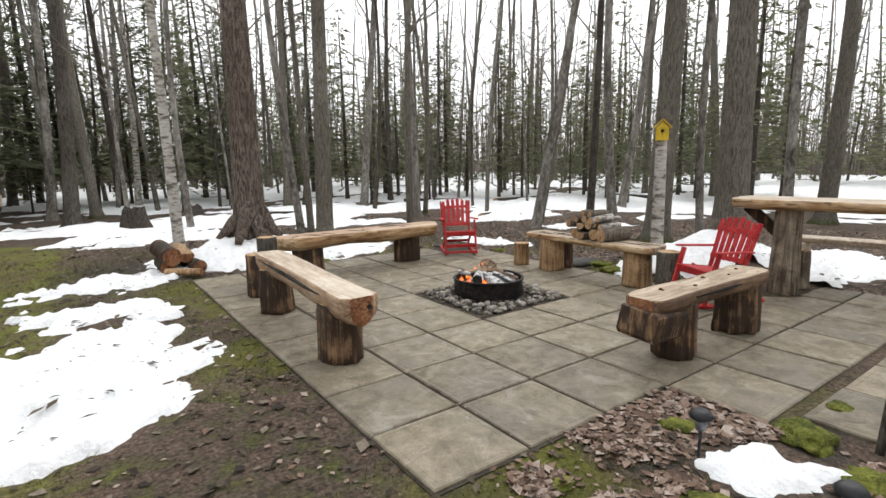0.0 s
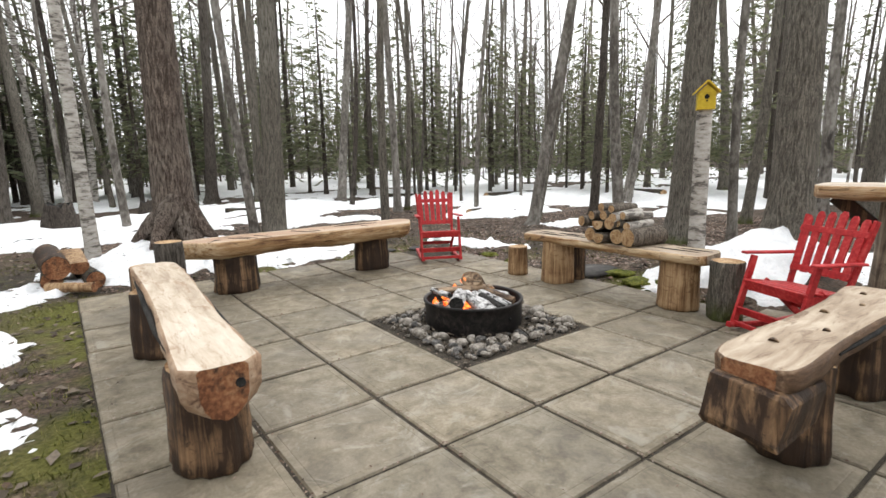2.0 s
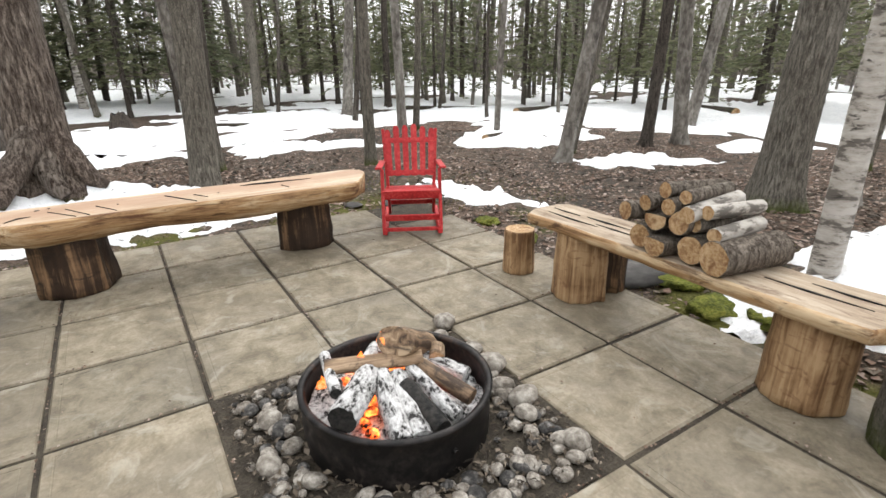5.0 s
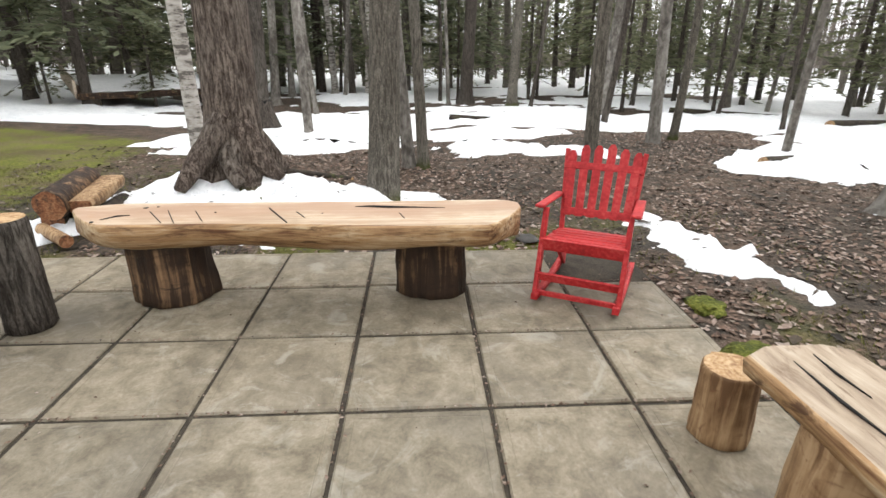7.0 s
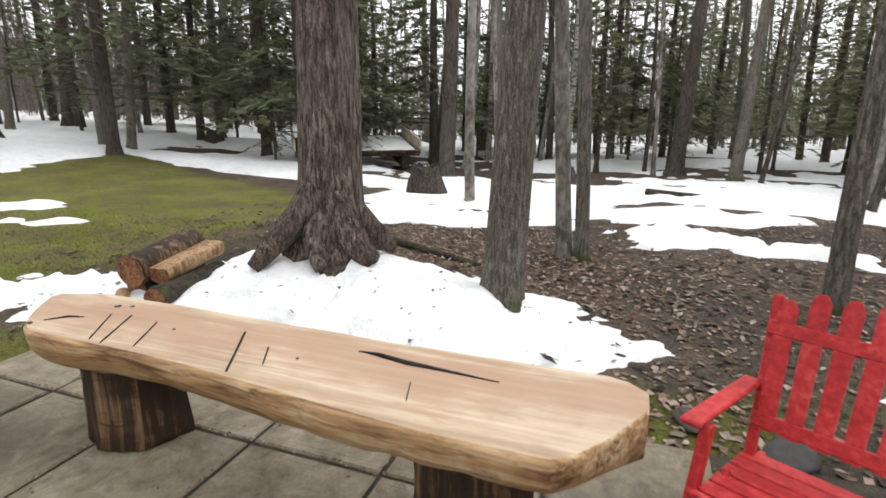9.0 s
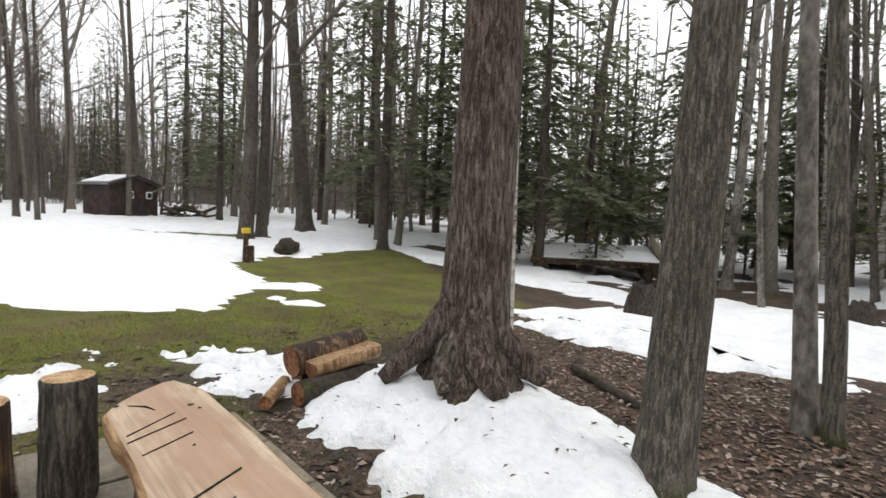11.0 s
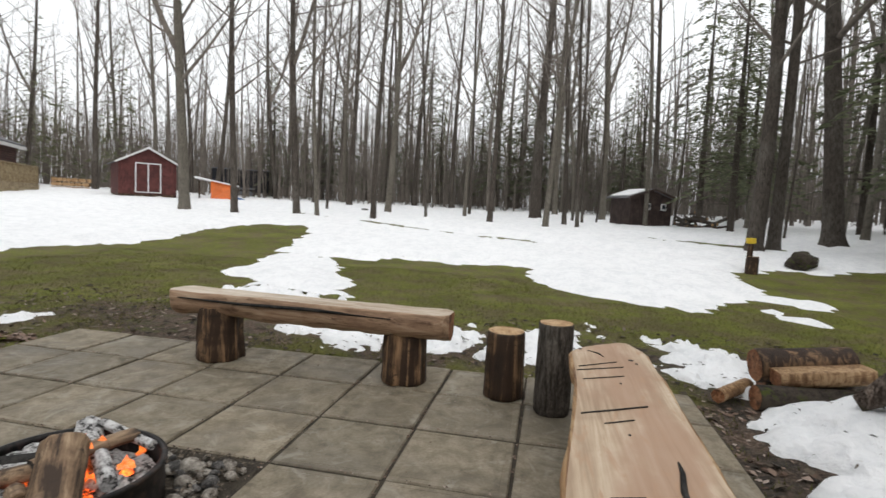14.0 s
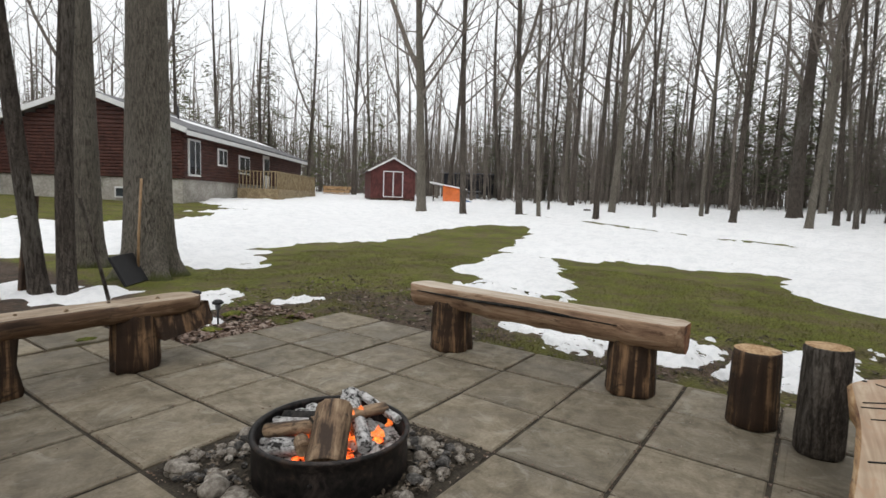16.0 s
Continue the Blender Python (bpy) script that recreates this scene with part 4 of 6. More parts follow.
def fire_log(a, b, r, seed, mats, label, groove=0.14, squash=1.0):
    a, b = Vector(a) + PIT - Vector((0, 0, 0.035)), Vector(b) + PIT - Vector((0, 0, 0.035))
    d = b - a
    t = thing("burning_log", Matrix.Translation(a) @ d.to_track_quat("Z", "Y").to_matrix().to_4x4(), label, "firewood", "logs on the fire")
    part("log_body", upright_log(r, d.length, seed, sides=18, groove=groove, taper=0.0, squash=squash), mats, t)
    return t


fire_log((-0.06, 0.08, 0.25), (-0.29, -0.16, 0.26), 0.055, 41, [ASH, CHAR], "ash-crusted burning log with charred end", 0.1)
fire_log((-0.24, 0.14, 0.29), (0.12, 0.0, 0.29), 0.045, 42, [BROWN_LOG, CHAR], "half-burnt brown split log lying across the fire", 0.1, 0.55)
fire_log((-0.13, -0.3, 0.19), (-0.06, 0.02, 0.26), 0.04, 43, [ASH, CHAR], "white ash-crusted log in the fire", 0.16)
fire_log((-0.06, -0.31, 0.19), (0.0, 0.0, 0.25), 0.035, 44, [ASH, CHAR], "white ash-crusted log in the fire", 0.18)
fire_log((0.02, -0.32, 0.2), (0.0, -0.08, 0.25), 0.034, 45, [CHAR, CHAR], "black charred log in the fire", 0.12)
fire_log((0.1, -0.3, 0.2), (0.06, 0.0, 0.26), 0.03, 46, [ASH, CHAR], "white ash-crusted log in the fire", 0.18)
fire_log((0.2, -0.24, 0.21), (0.07, 0.06, 0.28), 0.034, 47, [BROWN_LOG, CHAR], "scorched brown log in the fire", 0.08)
fire_log((0.25, 0.1, 0.24), (0.2, 0.02, 0.24), 0.035, 48, [BROWN_LOG, END_GRAIN], "short brown log end in the fire", 0.06)
fire_log((0.24, 0.22, 0.2), (0.03, 0.06, 0.36), 0.088, 49, [BROWN_LOG, BROWN_LOG], "thick split brown log leaning on the fire", 0.07, 0.7)
fire_log((-0.2, 0.26, 0.27), (-0.27, -0.06, 0.3), 0.022, 50, [ASH, CHAR], "thin ash-white log at the back of the fire", 0.15)
fire_log((0.27, -0.1, 0.2), (0.16, 0.12, 0.22), 0.04, 51, [ASH, CHAR], "white ash-crusted log in the fire", 0.2)
fire_log((0.04, 0.27, 0.22), (-0.1, 0.08, 0.27), 0.035, 52, [ASH, CHAR], "white ash-crusted log in the fire", 0.2)
flames = thing("flames", pose(*PIT), "small orange flames licking between the logs", "fire")
for k, (x, y, z, s) in enumerate([(-0.25, 0.16, 0.25, 0.04), (-0.02, 0.16, 0.25, 0.06), (0.03, 0.13, 0.27, 0.055), (0.06, 0.1, 0.26, 0.05), (0.02, -0.06, 0.26, 0.04), (-0.04, 0.03, 0.28, 0.055), (-0.12, 0.2, 0.25, 0.05), (-0.16, -0.02, 0.27, 0.04), (0.12, -0.04, 0.26, 0.035), (0.0, 0.12, 0.38, 0.05), (-0.1, 0.1, 0.35, 0.034)]):
    q = random.Random(k)
    bm = tube([(q.uniform(-0.3, 0.3) * s * t, q.uniform(-0.3, 0.3) * s * t, s * 1.25 * t) for t in (0, 0.2, 0.45, 0.7, 1)], [s * 0.75, s * 0.7, s * 0.42, s * 0.2, 0.001], 9, caps=False, seed=k, wobble=0.3)
    bmesh.ops.scale(bm, vec=(1.0, 0.45, 1.0), verts=bm.verts)
    part("flame", bm, FLAME, flames).matrix_basis = pose(x, y, z - 0.09, 0, 0, k * 50)
for k in range(84):
    q = random.Random(50 + k)
    a, d = q.uniform(0, 6.28), q.uniform(0.0, 0.28)
    cb = blob(q.uniform(0.014, 0.034), k, 2, (1.3, 0.9, 0.8), 0.5, 2.0)
    ob = to_object("coal", cb, (EMBER, ASH, ASH, EMBER)[k % 4])
    ob.matrix_world = pose(PIT.x + d * math.cos(a), PIT.y + d * math.sin(a), 0.178 - 0.2 * d, 0, 0, k * 40)
    tagged(ob, "glowing coal in the ash" if k % 4 in (0, 3) else "burnt-out coal in the ash", "coal", "coals in the fire")

stones = thing("stone_bed", pose(1.22, 1.22, 0), "loose grey river stones round the fire ring", "stones")
ST = []
for k in range(9):
    b = blob(1.0, k + 1, 2, (1.0, 0.75 + 0.05 * (k % 4), 0.55 + 0.04 * (k % 3)), 0.2, 1.0)
    me = bpy.data.meshes.new("stone")
    b.to_mesh(me)
    b.free()
    me.materials.append(STONE if k % 3 else DARK_STONE)
    ST.append(me)
rnd = random.Random(8)
count = 0
while count < 285:
    x, y = rnd.uniform(-0.58, 0.58), rnd.uniform(-0.58, 0.58)
    if math.hypot(x - 0.02, y - 0.05) < 0.405:
        continue
    r = rnd.choice((0.018, 0.023, 0.028, 0.034, 0.042)) * rnd.uniform(0.8, 1.25)
    if abs(x) > 0.58 - r or abs(y) > 0.58 - r:
        continue
    ob = new("stone", ST[rnd.randrange(9)])
    ob.parent = stones
    ob.matrix_basis = pose(x, y, r * 0.3 - 0.005, rnd.uniform(-25, 25), rnd.uniform(-25, 25), rnd.uniform(0, 360)) @ Matrix.Scale(r, 4)
    count += 1
for x, y, r in [(0.6, 0.62, 0.07), (0.56, 0.3, 0.065), (0.55, 0.14, 0.085), (0.5, -0.02, 0.06), (0.52, -0.14, 0.075), (0.47, -0.22, 0.05), (-0.43, 0.3, 0.055), (-0.5, 0.05, 0.06), (-0.38, -0.3, 0.05), (0.52, -0.45, 0.06), (0.1, -0.52, 0.05), (-0.35, -0.45, 0.05), (0.5, 0.5, 0.05), (0.52, 0.42, 0.045)]:
    ob = new("stone", ST[rnd.choice((1, 2, 4, 5, 7, 8))])
    ob.parent = stones
    ob.matrix_basis = pose(x, y, r * 0.4, 0, 0, rnd.uniform(0, 360)) @ Matrix.Scale(r, 4)

# ---------------------------------------------------------------- firewood on the plank bench
def lying_log(name, m, length, r, seed, bark, label, group, half=False, groove=0.05):
    t = thing(name, m, label, "firewood", group)
    bm = upright_log(r, length, seed, sides=18, groove=groove, taper=0.0, bevel=0.004)
    for v in bm.verts:
        v.co = Vector((v.co.z - length / 2, v.co.x, v.co.y if not half or v.co.y < 0.25 * r else 0.25 * r + 0.1 * (v.co.y - 0.25 * r)))
    for f in bm.faces:
        if abs(f.normal.x) > 0.9 or len({round(v.co.x, 4) for v in f.verts}) == 1:
            f.material_index = 1
    bmesh.ops.recalc_face_normals(bm, faces=bm.faces)
    part("log_body", bm, [bark, RED_END if name == "rotting_log" else END_GRAIN], t)
    return t


rnd = random.Random(12)
PILE = [(0.36, 0.075, 0), (0.19, 0.085, 0), (0.02, 0.085, 0), (-0.17, 0.1, 0), (0.4, 0.06, 1), (0.28, 0.075, 1), (0.1, 0.07, 1), (0.0, 0.045, 1), (-0.1, 0.045, 1), (0.3, 0.05, 2), (0.18, 0.05, 2), (0.06, 0.05, 2), (-0.04, 0.042, 2), (0.2, 0.05, 3), (0.1, 0.04, 3)]
LEVEL = [0.475 + 0.07, 0.475 + 0.175, 0.475 + 0.25, 0.475 + 0.31]
for k, (dy, r, lev) in enumerate(PILE):
    z = 0.475 + r * 0.8 if lev == 0 else LEVEL[lev]
    lying_log("firewood_log", pose(2.78 + rnd.uniform(-0.02, 0.03), 0.94 + dy * 0.85, z, 0, rnd.uniform(-3, 5), rnd.uniform(-14, 6)), 0.37 * rnd.uniform(0.9, 1.1), r * 0.8, 60 + k, BIRCH if k in (8, 11, 12) else BARK_LOG, "split firewood log with grey bark stacked on the bench", "firewood stack", half=k in (1, 5))

# pile of rotting logs by the big tree
lying_log("rotting_log", pose(-1.38, 5.08, 0.27, 0, -5, 96), 0.68, 0.125, 81, LEG_WOOD, "dark rotting log lying on other logs", "logs by the tree")
lying_log("rotting_log", pose(-1.18, 5.12, 0.27, 0, -7, 94), 0.62, 0.1, 82, LEG_PALE, "pale split log lying on other logs", "logs by the tree", half=True)
lying_log("rotting_log", pose(-1.08, 5.02, 0.09, 0, 0, 98), 0.75, 0.09, 83, MOSSY_LOG, "dark rotten log half sunk in the ground", "logs by the tree")
lying_log("rotting_log", pose(-1.4, 5.12, 0.1, 0, 0, 90), 0.6, 0.1, 84, MOSSY_LOG, "dark rotten log half sunk in the ground", "logs by the tree")
lying_log("rotting_log", pose(-1.25, 4.58, 0.06, 0, 0, -40), 0.5, 0.05, 85, LEG_PALE, "pale thin log lying on the ground", "logs by the tree")

# ---------------------------------------------------------------- tall timber table
table = thing("bar_table", pose(3.78, -1.36, 0, 0, 0, 8), "tall timber table with a thick pale plank top", "table")
tt = part("tabletop", bench_top(2.4, wave(-0.3, 0.02, 4, 0), wave(0.3, 0.02, 5, 1), 0.1, 15, round_ends=(0.03, 0.03), belly=0.3), [GREY_WOOD, PALE_SIDE, END_GRAIN], table, "thick pale slab top")
tt.matrix_basis = pose(0, 0, 0.99, 0, 0, 90)
for y in (0.68, -0.8):
    part("leg", upright_log(0.115, 0.94, 91 + int(y * 10), groove=0.12, taper=0.25), [LEG_GREY, END_GRAIN], table, "grey weathered log leg").matrix_basis = pose(-0.07, y, 0)
    part("short_post", upright_log(0.1, 0.42, 95 + int(y * 10), groove=0.1, taper=0.1), [LEG_GREY, END_GRAIN], table).matrix_basis = pose(0.3, y - 0.05, 0)
    part("crosspiece", box((0.7, 0.09, 0.14), (0.35, y - 0.03, 0.42), bevel=0.01), GREY_WOOD, table)
part("brace", beam((-0.02, 0.76, 0.62), (-0.02, 1.08, 0.9), 0.06, 0.11, 0.008), LEG_WOOD, table, "dark diagonal brace")
part("seat_plank", box((0.26, 2.2, 0.055), (0.55, -0.3, 0.515), (0, 0, 1), bevel=0.01), GREY_WOOD, table, "weathered seat plank")

# ---------------------------------------------------------------- trees
def quick_tube(vs, fs, pts, radii, sides):
    """Adds a plain limb to lists of places and faces."""
    base = len(vs)
    n = len(pts)
    p = np.asarray(pts, float)
    d = p[-1] - p[0]
    d = d / (np.linalg.norm(d) + 1e-9)
    s = np.cross(d, (0.31, 0.11, 0.94) if abs(d[2]) < 0.8 else (1.0, 0.2, 0.1))
    s = s / (np.linalg.norm(s) + 1e-9)
    o = np.cross(d, s)
    for k in range(n):
        for q in range(sides):
            a = 2 * math.pi * q / sides
            vs.append(tuple(p[k] + (s * math.cos(a) + o * math.sin(a)) * radii[k]))
    for k in range(n - 1):
        for q in range(sides):
            a, b = base + k * sides + q, base + k * sides + (q + 1) % sides
            fs.append((a, b, b + sides, a + sides))


def bare_crown(h, r, seed, start=0.35, count=16, twigs=5, spread=0.3, axis=None):
    """Limbs and twigs of a leafless tree, as lists."""
    rnd = random.Random(seed)
    vs, fs = [], []
    for k in range(count):
        t = start + (0.97 - start) * (k + rnd.random()) / count
        a = rnd.uniform(0, 6.283)
        p0 = np.array(axis(t))
        length = h * spread * (1.12 - t) * rnd.uniform(0.5, 1.25)
        rise = rnd.uniform(0.35, 1.3)
        d = np.array([math.cos(a), math.sin(a), rise])
        d /= np.linalg.norm(d)
        r0 = max(0.006, r * (1 - t) * rnd.uniform(0.3, 0.55))
        pts = [p0]
        for q in range(3):
            d = d + np.array([rnd.uniform(-0.2, 0.2), rnd.uniform(-0.2, 0.2), rnd.uniform(-0.05, 0.25)])
            d /= np.linalg.norm(d)
            pts.append(pts[-1] + d * length / 3)
        quick_tube(vs, fs, pts, [r0, r0 * 0.7, r0 * 0.45, r0 * 0.12], 5 if r0 > 0.02 else 4)
        for q in range(twigs):
            u = rnd.uniform(0.25, 1.0) * 2.999
            i = int(u)
            b = pts[i] + (pts[i + 1] - pts[i]) * (u - i)
            td = np.array([rnd.uniform(-1, 1), rnd.uniform(-1, 1), rnd.uniform(-0.2, 1.0)]) + d * 0.6
            td /= np.linalg.norm(td)
            tl = length * rnd.uniform(0.2, 0.5)
            m = b + td * tl * 0.5 + np.array([rnd.uniform(-1, 1) * 0.08 * tl, rnd.uniform(-1, 1) * 0.08 * tl, 0])
            e = b + td * tl
            quick_tube(vs, fs, [b, m, e], [r0 * 0.32, r0 * 0.2, 0.002], 3)
            for w in range(3):
                c = m + (e - m) * rnd.random() if w else m
                wd = td + np.array([rnd.uniform(-0.9, 0.9), rnd.uniform(-0.9, 0.9), rnd.uniform(-0.3, 0.7)])
                wd /= np.linalg.norm(wd)
                quick_tube(vs, fs, [c, c + wd * tl * rnd.uniform(0.3, 0.6)], [r0 * 0.15 + 0.0012, 0.0012], 3)
    return vs, fs


def mesh_from(name, vs, fs, material):
    me = bpy.data.meshes.new(name)
    me.from_pydata(vs, [], fs)
    me.materials.append(material)
    me.polygons.foreach_set("use_smooth", [True] * len(me.polygons))
    return me


def trunk_axis(h, lean, bend, seed):
    rnd = random.Random(seed)
    p1, p2 = rnd.uniform(0, 6.28), rnd.uniform(0, 6.28)
    k = bend * h
    return lambda t: (lean[0] * h * t + k * 0.03 * (math.sin(3.1 * t + p1) - math.sin(p1)), lean[1] * h * t + k * 0.03 * (math.sin(2.7 * t + p2) - math.sin(p2)), h * t)


def tree(name, m, r, h, seed, bark, label, lean=(0, 0), bend=0.5, flare=0.35, sides=14, start=0.3, limbs=14, twigs=4, spread=0.24, crown_mat=None, group="bare trees", fork=False):
    """A leafless tree: trunk with root flare, limbs and twigs."""
    rnd = random.Random(seed)
    t = thing(name, m, label, "tree", group)
    ax = trunk_axis(h, lean, bend, seed)
    hs = [-0.12, 0.0, 0.06, 0.14, 0.26, 0.45, 0.75, 1.2, 1.9, 2.8, 4, 5.6, 7.5, 10, 13, 17]
    hs = [z for z in hs if z < h] + [h]
    lob = [(rnd.randint(3, 6), rnd.uniform(0, 6.28)), (rnd.randint(5, 9), rnd.uniform(0, 6.28))]

    def lobes(a, k):
        z = max(hs[k], 0)
        f = math.exp(-z / (0.55 * r + 0.06))
        rag = 0.03 * noise.noise((math.cos(a) * 3, math.sin(a) * 3, z * 2 + seed))
        return 1 + f * flare * (1 + 0.8 * math.sin(lob[0][0] * a + lob[0][1]) + 0.3 * math.sin(lob[1][0] * a + lob[1][1])) + rag
    pts = [ax(z / h) for z in hs]
    radii = [r * (1.0 - 0.06 * min(z, 3) / 3 * 2) * (1 - max(z, 0) / h) ** 0.6 + 0.008 for z in hs]
    part("trunk", tube(pts, radii, sides, lobes=lobes, seed=seed, caps=False), bark, t)
    vs, fs = bare_crown(h, r, seed, start, limbs, twigs, spread, ax)
    if fork:
        a, t0 = rnd.uniform(0, 6.28), rnd.uniform(0.3, 0.45)
        p0 = Vector(ax(t0))
        end = p0 + Vector((math.cos(a) * 0.17 * h, math.sin(a) * 0.17 * h, h * (0.98 - t0)))
        axis2 = lambda t: tuple(p0 + (end - p0) * t + Vector((math.cos(a), math.sin(a), 0)) * 0.05 * h * math.sin(3.14 * t) * (1 - t))
        quick_tube(vs, fs, [axis2(t) for t in (0, 0.1, 0.25, 0.45, 0.7, 1)], [r * 0.55, r * 0.5, r * 0.42, r * 0.32, r * 0.18, 0.006], 9)
        v2, f2 = bare_crown(h * 0.7, r * 0.6, seed + 999, 0.2, limbs, twigs, spread * 1.1, axis2)
        k0 = len(vs)
        vs, fs = vs + v2, fs + [tuple(i + k0 for i in f) for f in f2]
    cr = new("crown", mesh_from("crown", vs, fs, crown_mat or TWIG))
    cr.parent = t
    return t


def on_ground(x, y, turn=0.0, scale=1.0, sink=0.02):
    return pose(x, y, height(x, y) - sink, 0, 0, turn) @ Matrix.Scale(scale, 4)


# the trees that stand near the patio
tree("maple_tree", on_ground(-0.1, 5.47, 30), 0.238, 17, 1, BARK, "large maple with furrowed grey bark and spreading roots", (0.012, 0.0), 0.3, 0.62, 44, 0.42, 14)
tree("maple_tree", on_ground(1.21, 5.65), 0.145, 15, 2, BARK_OAK, "straight tree with tight ridged grey bark", (0.012, 0.004), 0.3, 0.3, 30, 0.45, 12)
tree("maple_tree", on_ground(5.78, 2.14), 0.2, 17, 3, BARK_OAK, "mossy-footed grey tree behind the birdhouse", (0.03, -0.01), 0.3, 0.35, 28, 0.42, 14)
tree("maple_tree", on_ground(4.68, 0.38), 0.2, 18, 4, BARK_OAK, "large grey tree with ridged bark and flared foot", (0.05, 0.015), 0.3, 0.55, 32, 0.42, 14)
tree("maple_tree", on_ground(-0.98, -5.3), 0.36, 18, 5, BARK_OAK, "large dark maple with mossy flared roots", (0.004, 0.0), 0.3, 0.5, 36, 0.42, 14)
tree("maple_tree", on_ground(-0.75, -6.95), 0.25, 17, 6, BARK_OAK, "grey tree with moss at its foot", (0.0, 0.0), 0.3, 0.3, 24, 0.42, 12)
DARK = [(0.66, -4.55, 0.1), (0.51, -4.12, 0.1)]
for k, (x, y, r) in enumerate(DARK):
    tree("tree", on_ground(x, y), r, 13, 20 + k, BARK_DARK, "thin dark leaning tree", (0.02 - 0.05 * k, 0.01), 0.8, 0.3, 14)
# roots that spread from the foot of the large maple
def root(parent, x, y, a, reach, r, rise, mat, seed):
    q = random.Random(seed)
    c, w = math.cos(radians(a)), math.sin(radians(a))
    pts, rad = [], []
    for k in range(7):
        t = k / 6
        side = 0.05 * math.sin(3 * t + seed)
        pts.append((x + c * (0.1 + reach * t) - w * side, y + w * (0.1 + reach * t) + c * side, rise * (1 - t) ** 1.1 + 0.12 * t))
        rad.append(r * (1.15 - 0.75 * t) * q.uniform(0.92, 1.08))
    return part("root", tube(pts, rad, 14, lobes=lambda b, k: 1 + 0.1 * math.sin(3 * b + k + seed) + 0.06 * math.sin(7 * b)), mat, parent, "thick spreading root")


maple = [o for o in bpy.data.objects if o.name.startswith("maple_tree")][0]
for k, (a, reach, r, rise) in enumerate([(211, 0.5, 0.13, 0.62), (262, 0.26, 0.13, 0.5), (308, 0.34, 0.15, 0.55), (15, 0.42, 0.14, 0.5), (120, 0.4, 0.12, 0.5)]):
    root(maple, 0, 0, a, reach, r, rise, BARK, 800 + k)
SMALL = [(1.44, 7.4, 0.075, 0.02), (1.62, 7.33, 0.065, 0.045), (-0.25, 9.6, 0.07, 0.0), (5.55, 11.9, 0.065, 0.03), (5.48, 9.26, 0.09, 0.02), (6.02, 9.68, 0.065, 0.045), (5.85, 5.05, 0.1, 0.05), (7.9, 5.25, 0.09, 0.02), (8.6, 5.1, 0.115, 0.0), (6.42, 5.45, 0.04, 0.07),
         (6.62, 7.61, 0.05, 0.09), (8.84, 13.3, 0.045, 0.07), (10.46, 13.9, 0.05, 0.03), (3.49, 6.44, 0.075, 0.08), (-0.95, 19.8, 0.075, 0.0), (4.92, 16.46, 0.05, 0.09), (10.9, 6.5, 0.12, 0.03), (8.45, 2.43, 0.085, 0.0), (6.5, 1.75, 0.06, 0.0), (2.32, 18.4, 0.055, 0.03)]
for k, (x, y, r, ln) in enumerate(SMALL):
    tree("sapling", on_ground(x, y, 0), r, 9 + 40 * r, 40 + k, (BARK_SMOOTH, BARK_OAK, BARK_SMOOTH, BARK_DARK)[k % 4], "slender bare grey tree in the woods", (ln * 0.8, -ln * 0.55), 1.0, 0.35, 14, 0.3, 12, 4, 0.2)
BIRCHES = [(-0.94, 6.78, 0.085, -0.06), (-1.56, 21.7, 0.13, 0.0), (-0.2, 20.6, 0.13, 0.01)]
for k, (x, y, r, ln) in enumerate(BIRCHES):
    tree("birch_tree", on_ground(x, y), r, 13, 70 + k, BIRCH, "pale birch with peeling bark", (ln, ln * -0.4), 0.5, 0.25, 14)
WOODS = [(-2.4, 14.5, 0.24), (-1.7, 17.4, 0.2), (-2.9, 17.9, 0.17), (3.1, 17.8, 0.25), (4.4, 16.75, 0.18), (6.05, 13.6, 0.17), (8.4, 15.8, 0.14), (10.7, 1.3, 0.22), (-2.95, 20.5, 0.14), (-0.8, 20.8, 0.15), (-4.3, 24.6, 0.22), (1.7, 26.0, 0.12), (7.5, 23.9, 0.14), (-11.6, 13.35, 0.15), (-15.7, 15.8, 0.24), (-18.1, 16.2, 0.3),
         (-13.15, 18.6, 0.21), (-12.8, 29.8, 0.2), (-5.1, 24.4, 0.1), (-4.7, 20.4, 0.3), (10.4, 1.9, 0.13), (8.0, 16.5, 0.08)]
for k, (x, y, r) in enumerate(WOODS):
    tree("tree", on_ground(x, y), r * 0.8, 15 + 8 * r, 100 + k, (BARK_DARK, BARK_OAK, BARK_SMOOTH)[k % 3], "bare woodland tree with grey-brown bark", (random.Random(k).uniform(-0.03, 0.05), random.Random(k + 9).uniform(-0.03, 0.03)), 0.6, 0.5, 16, 0.33, 14)
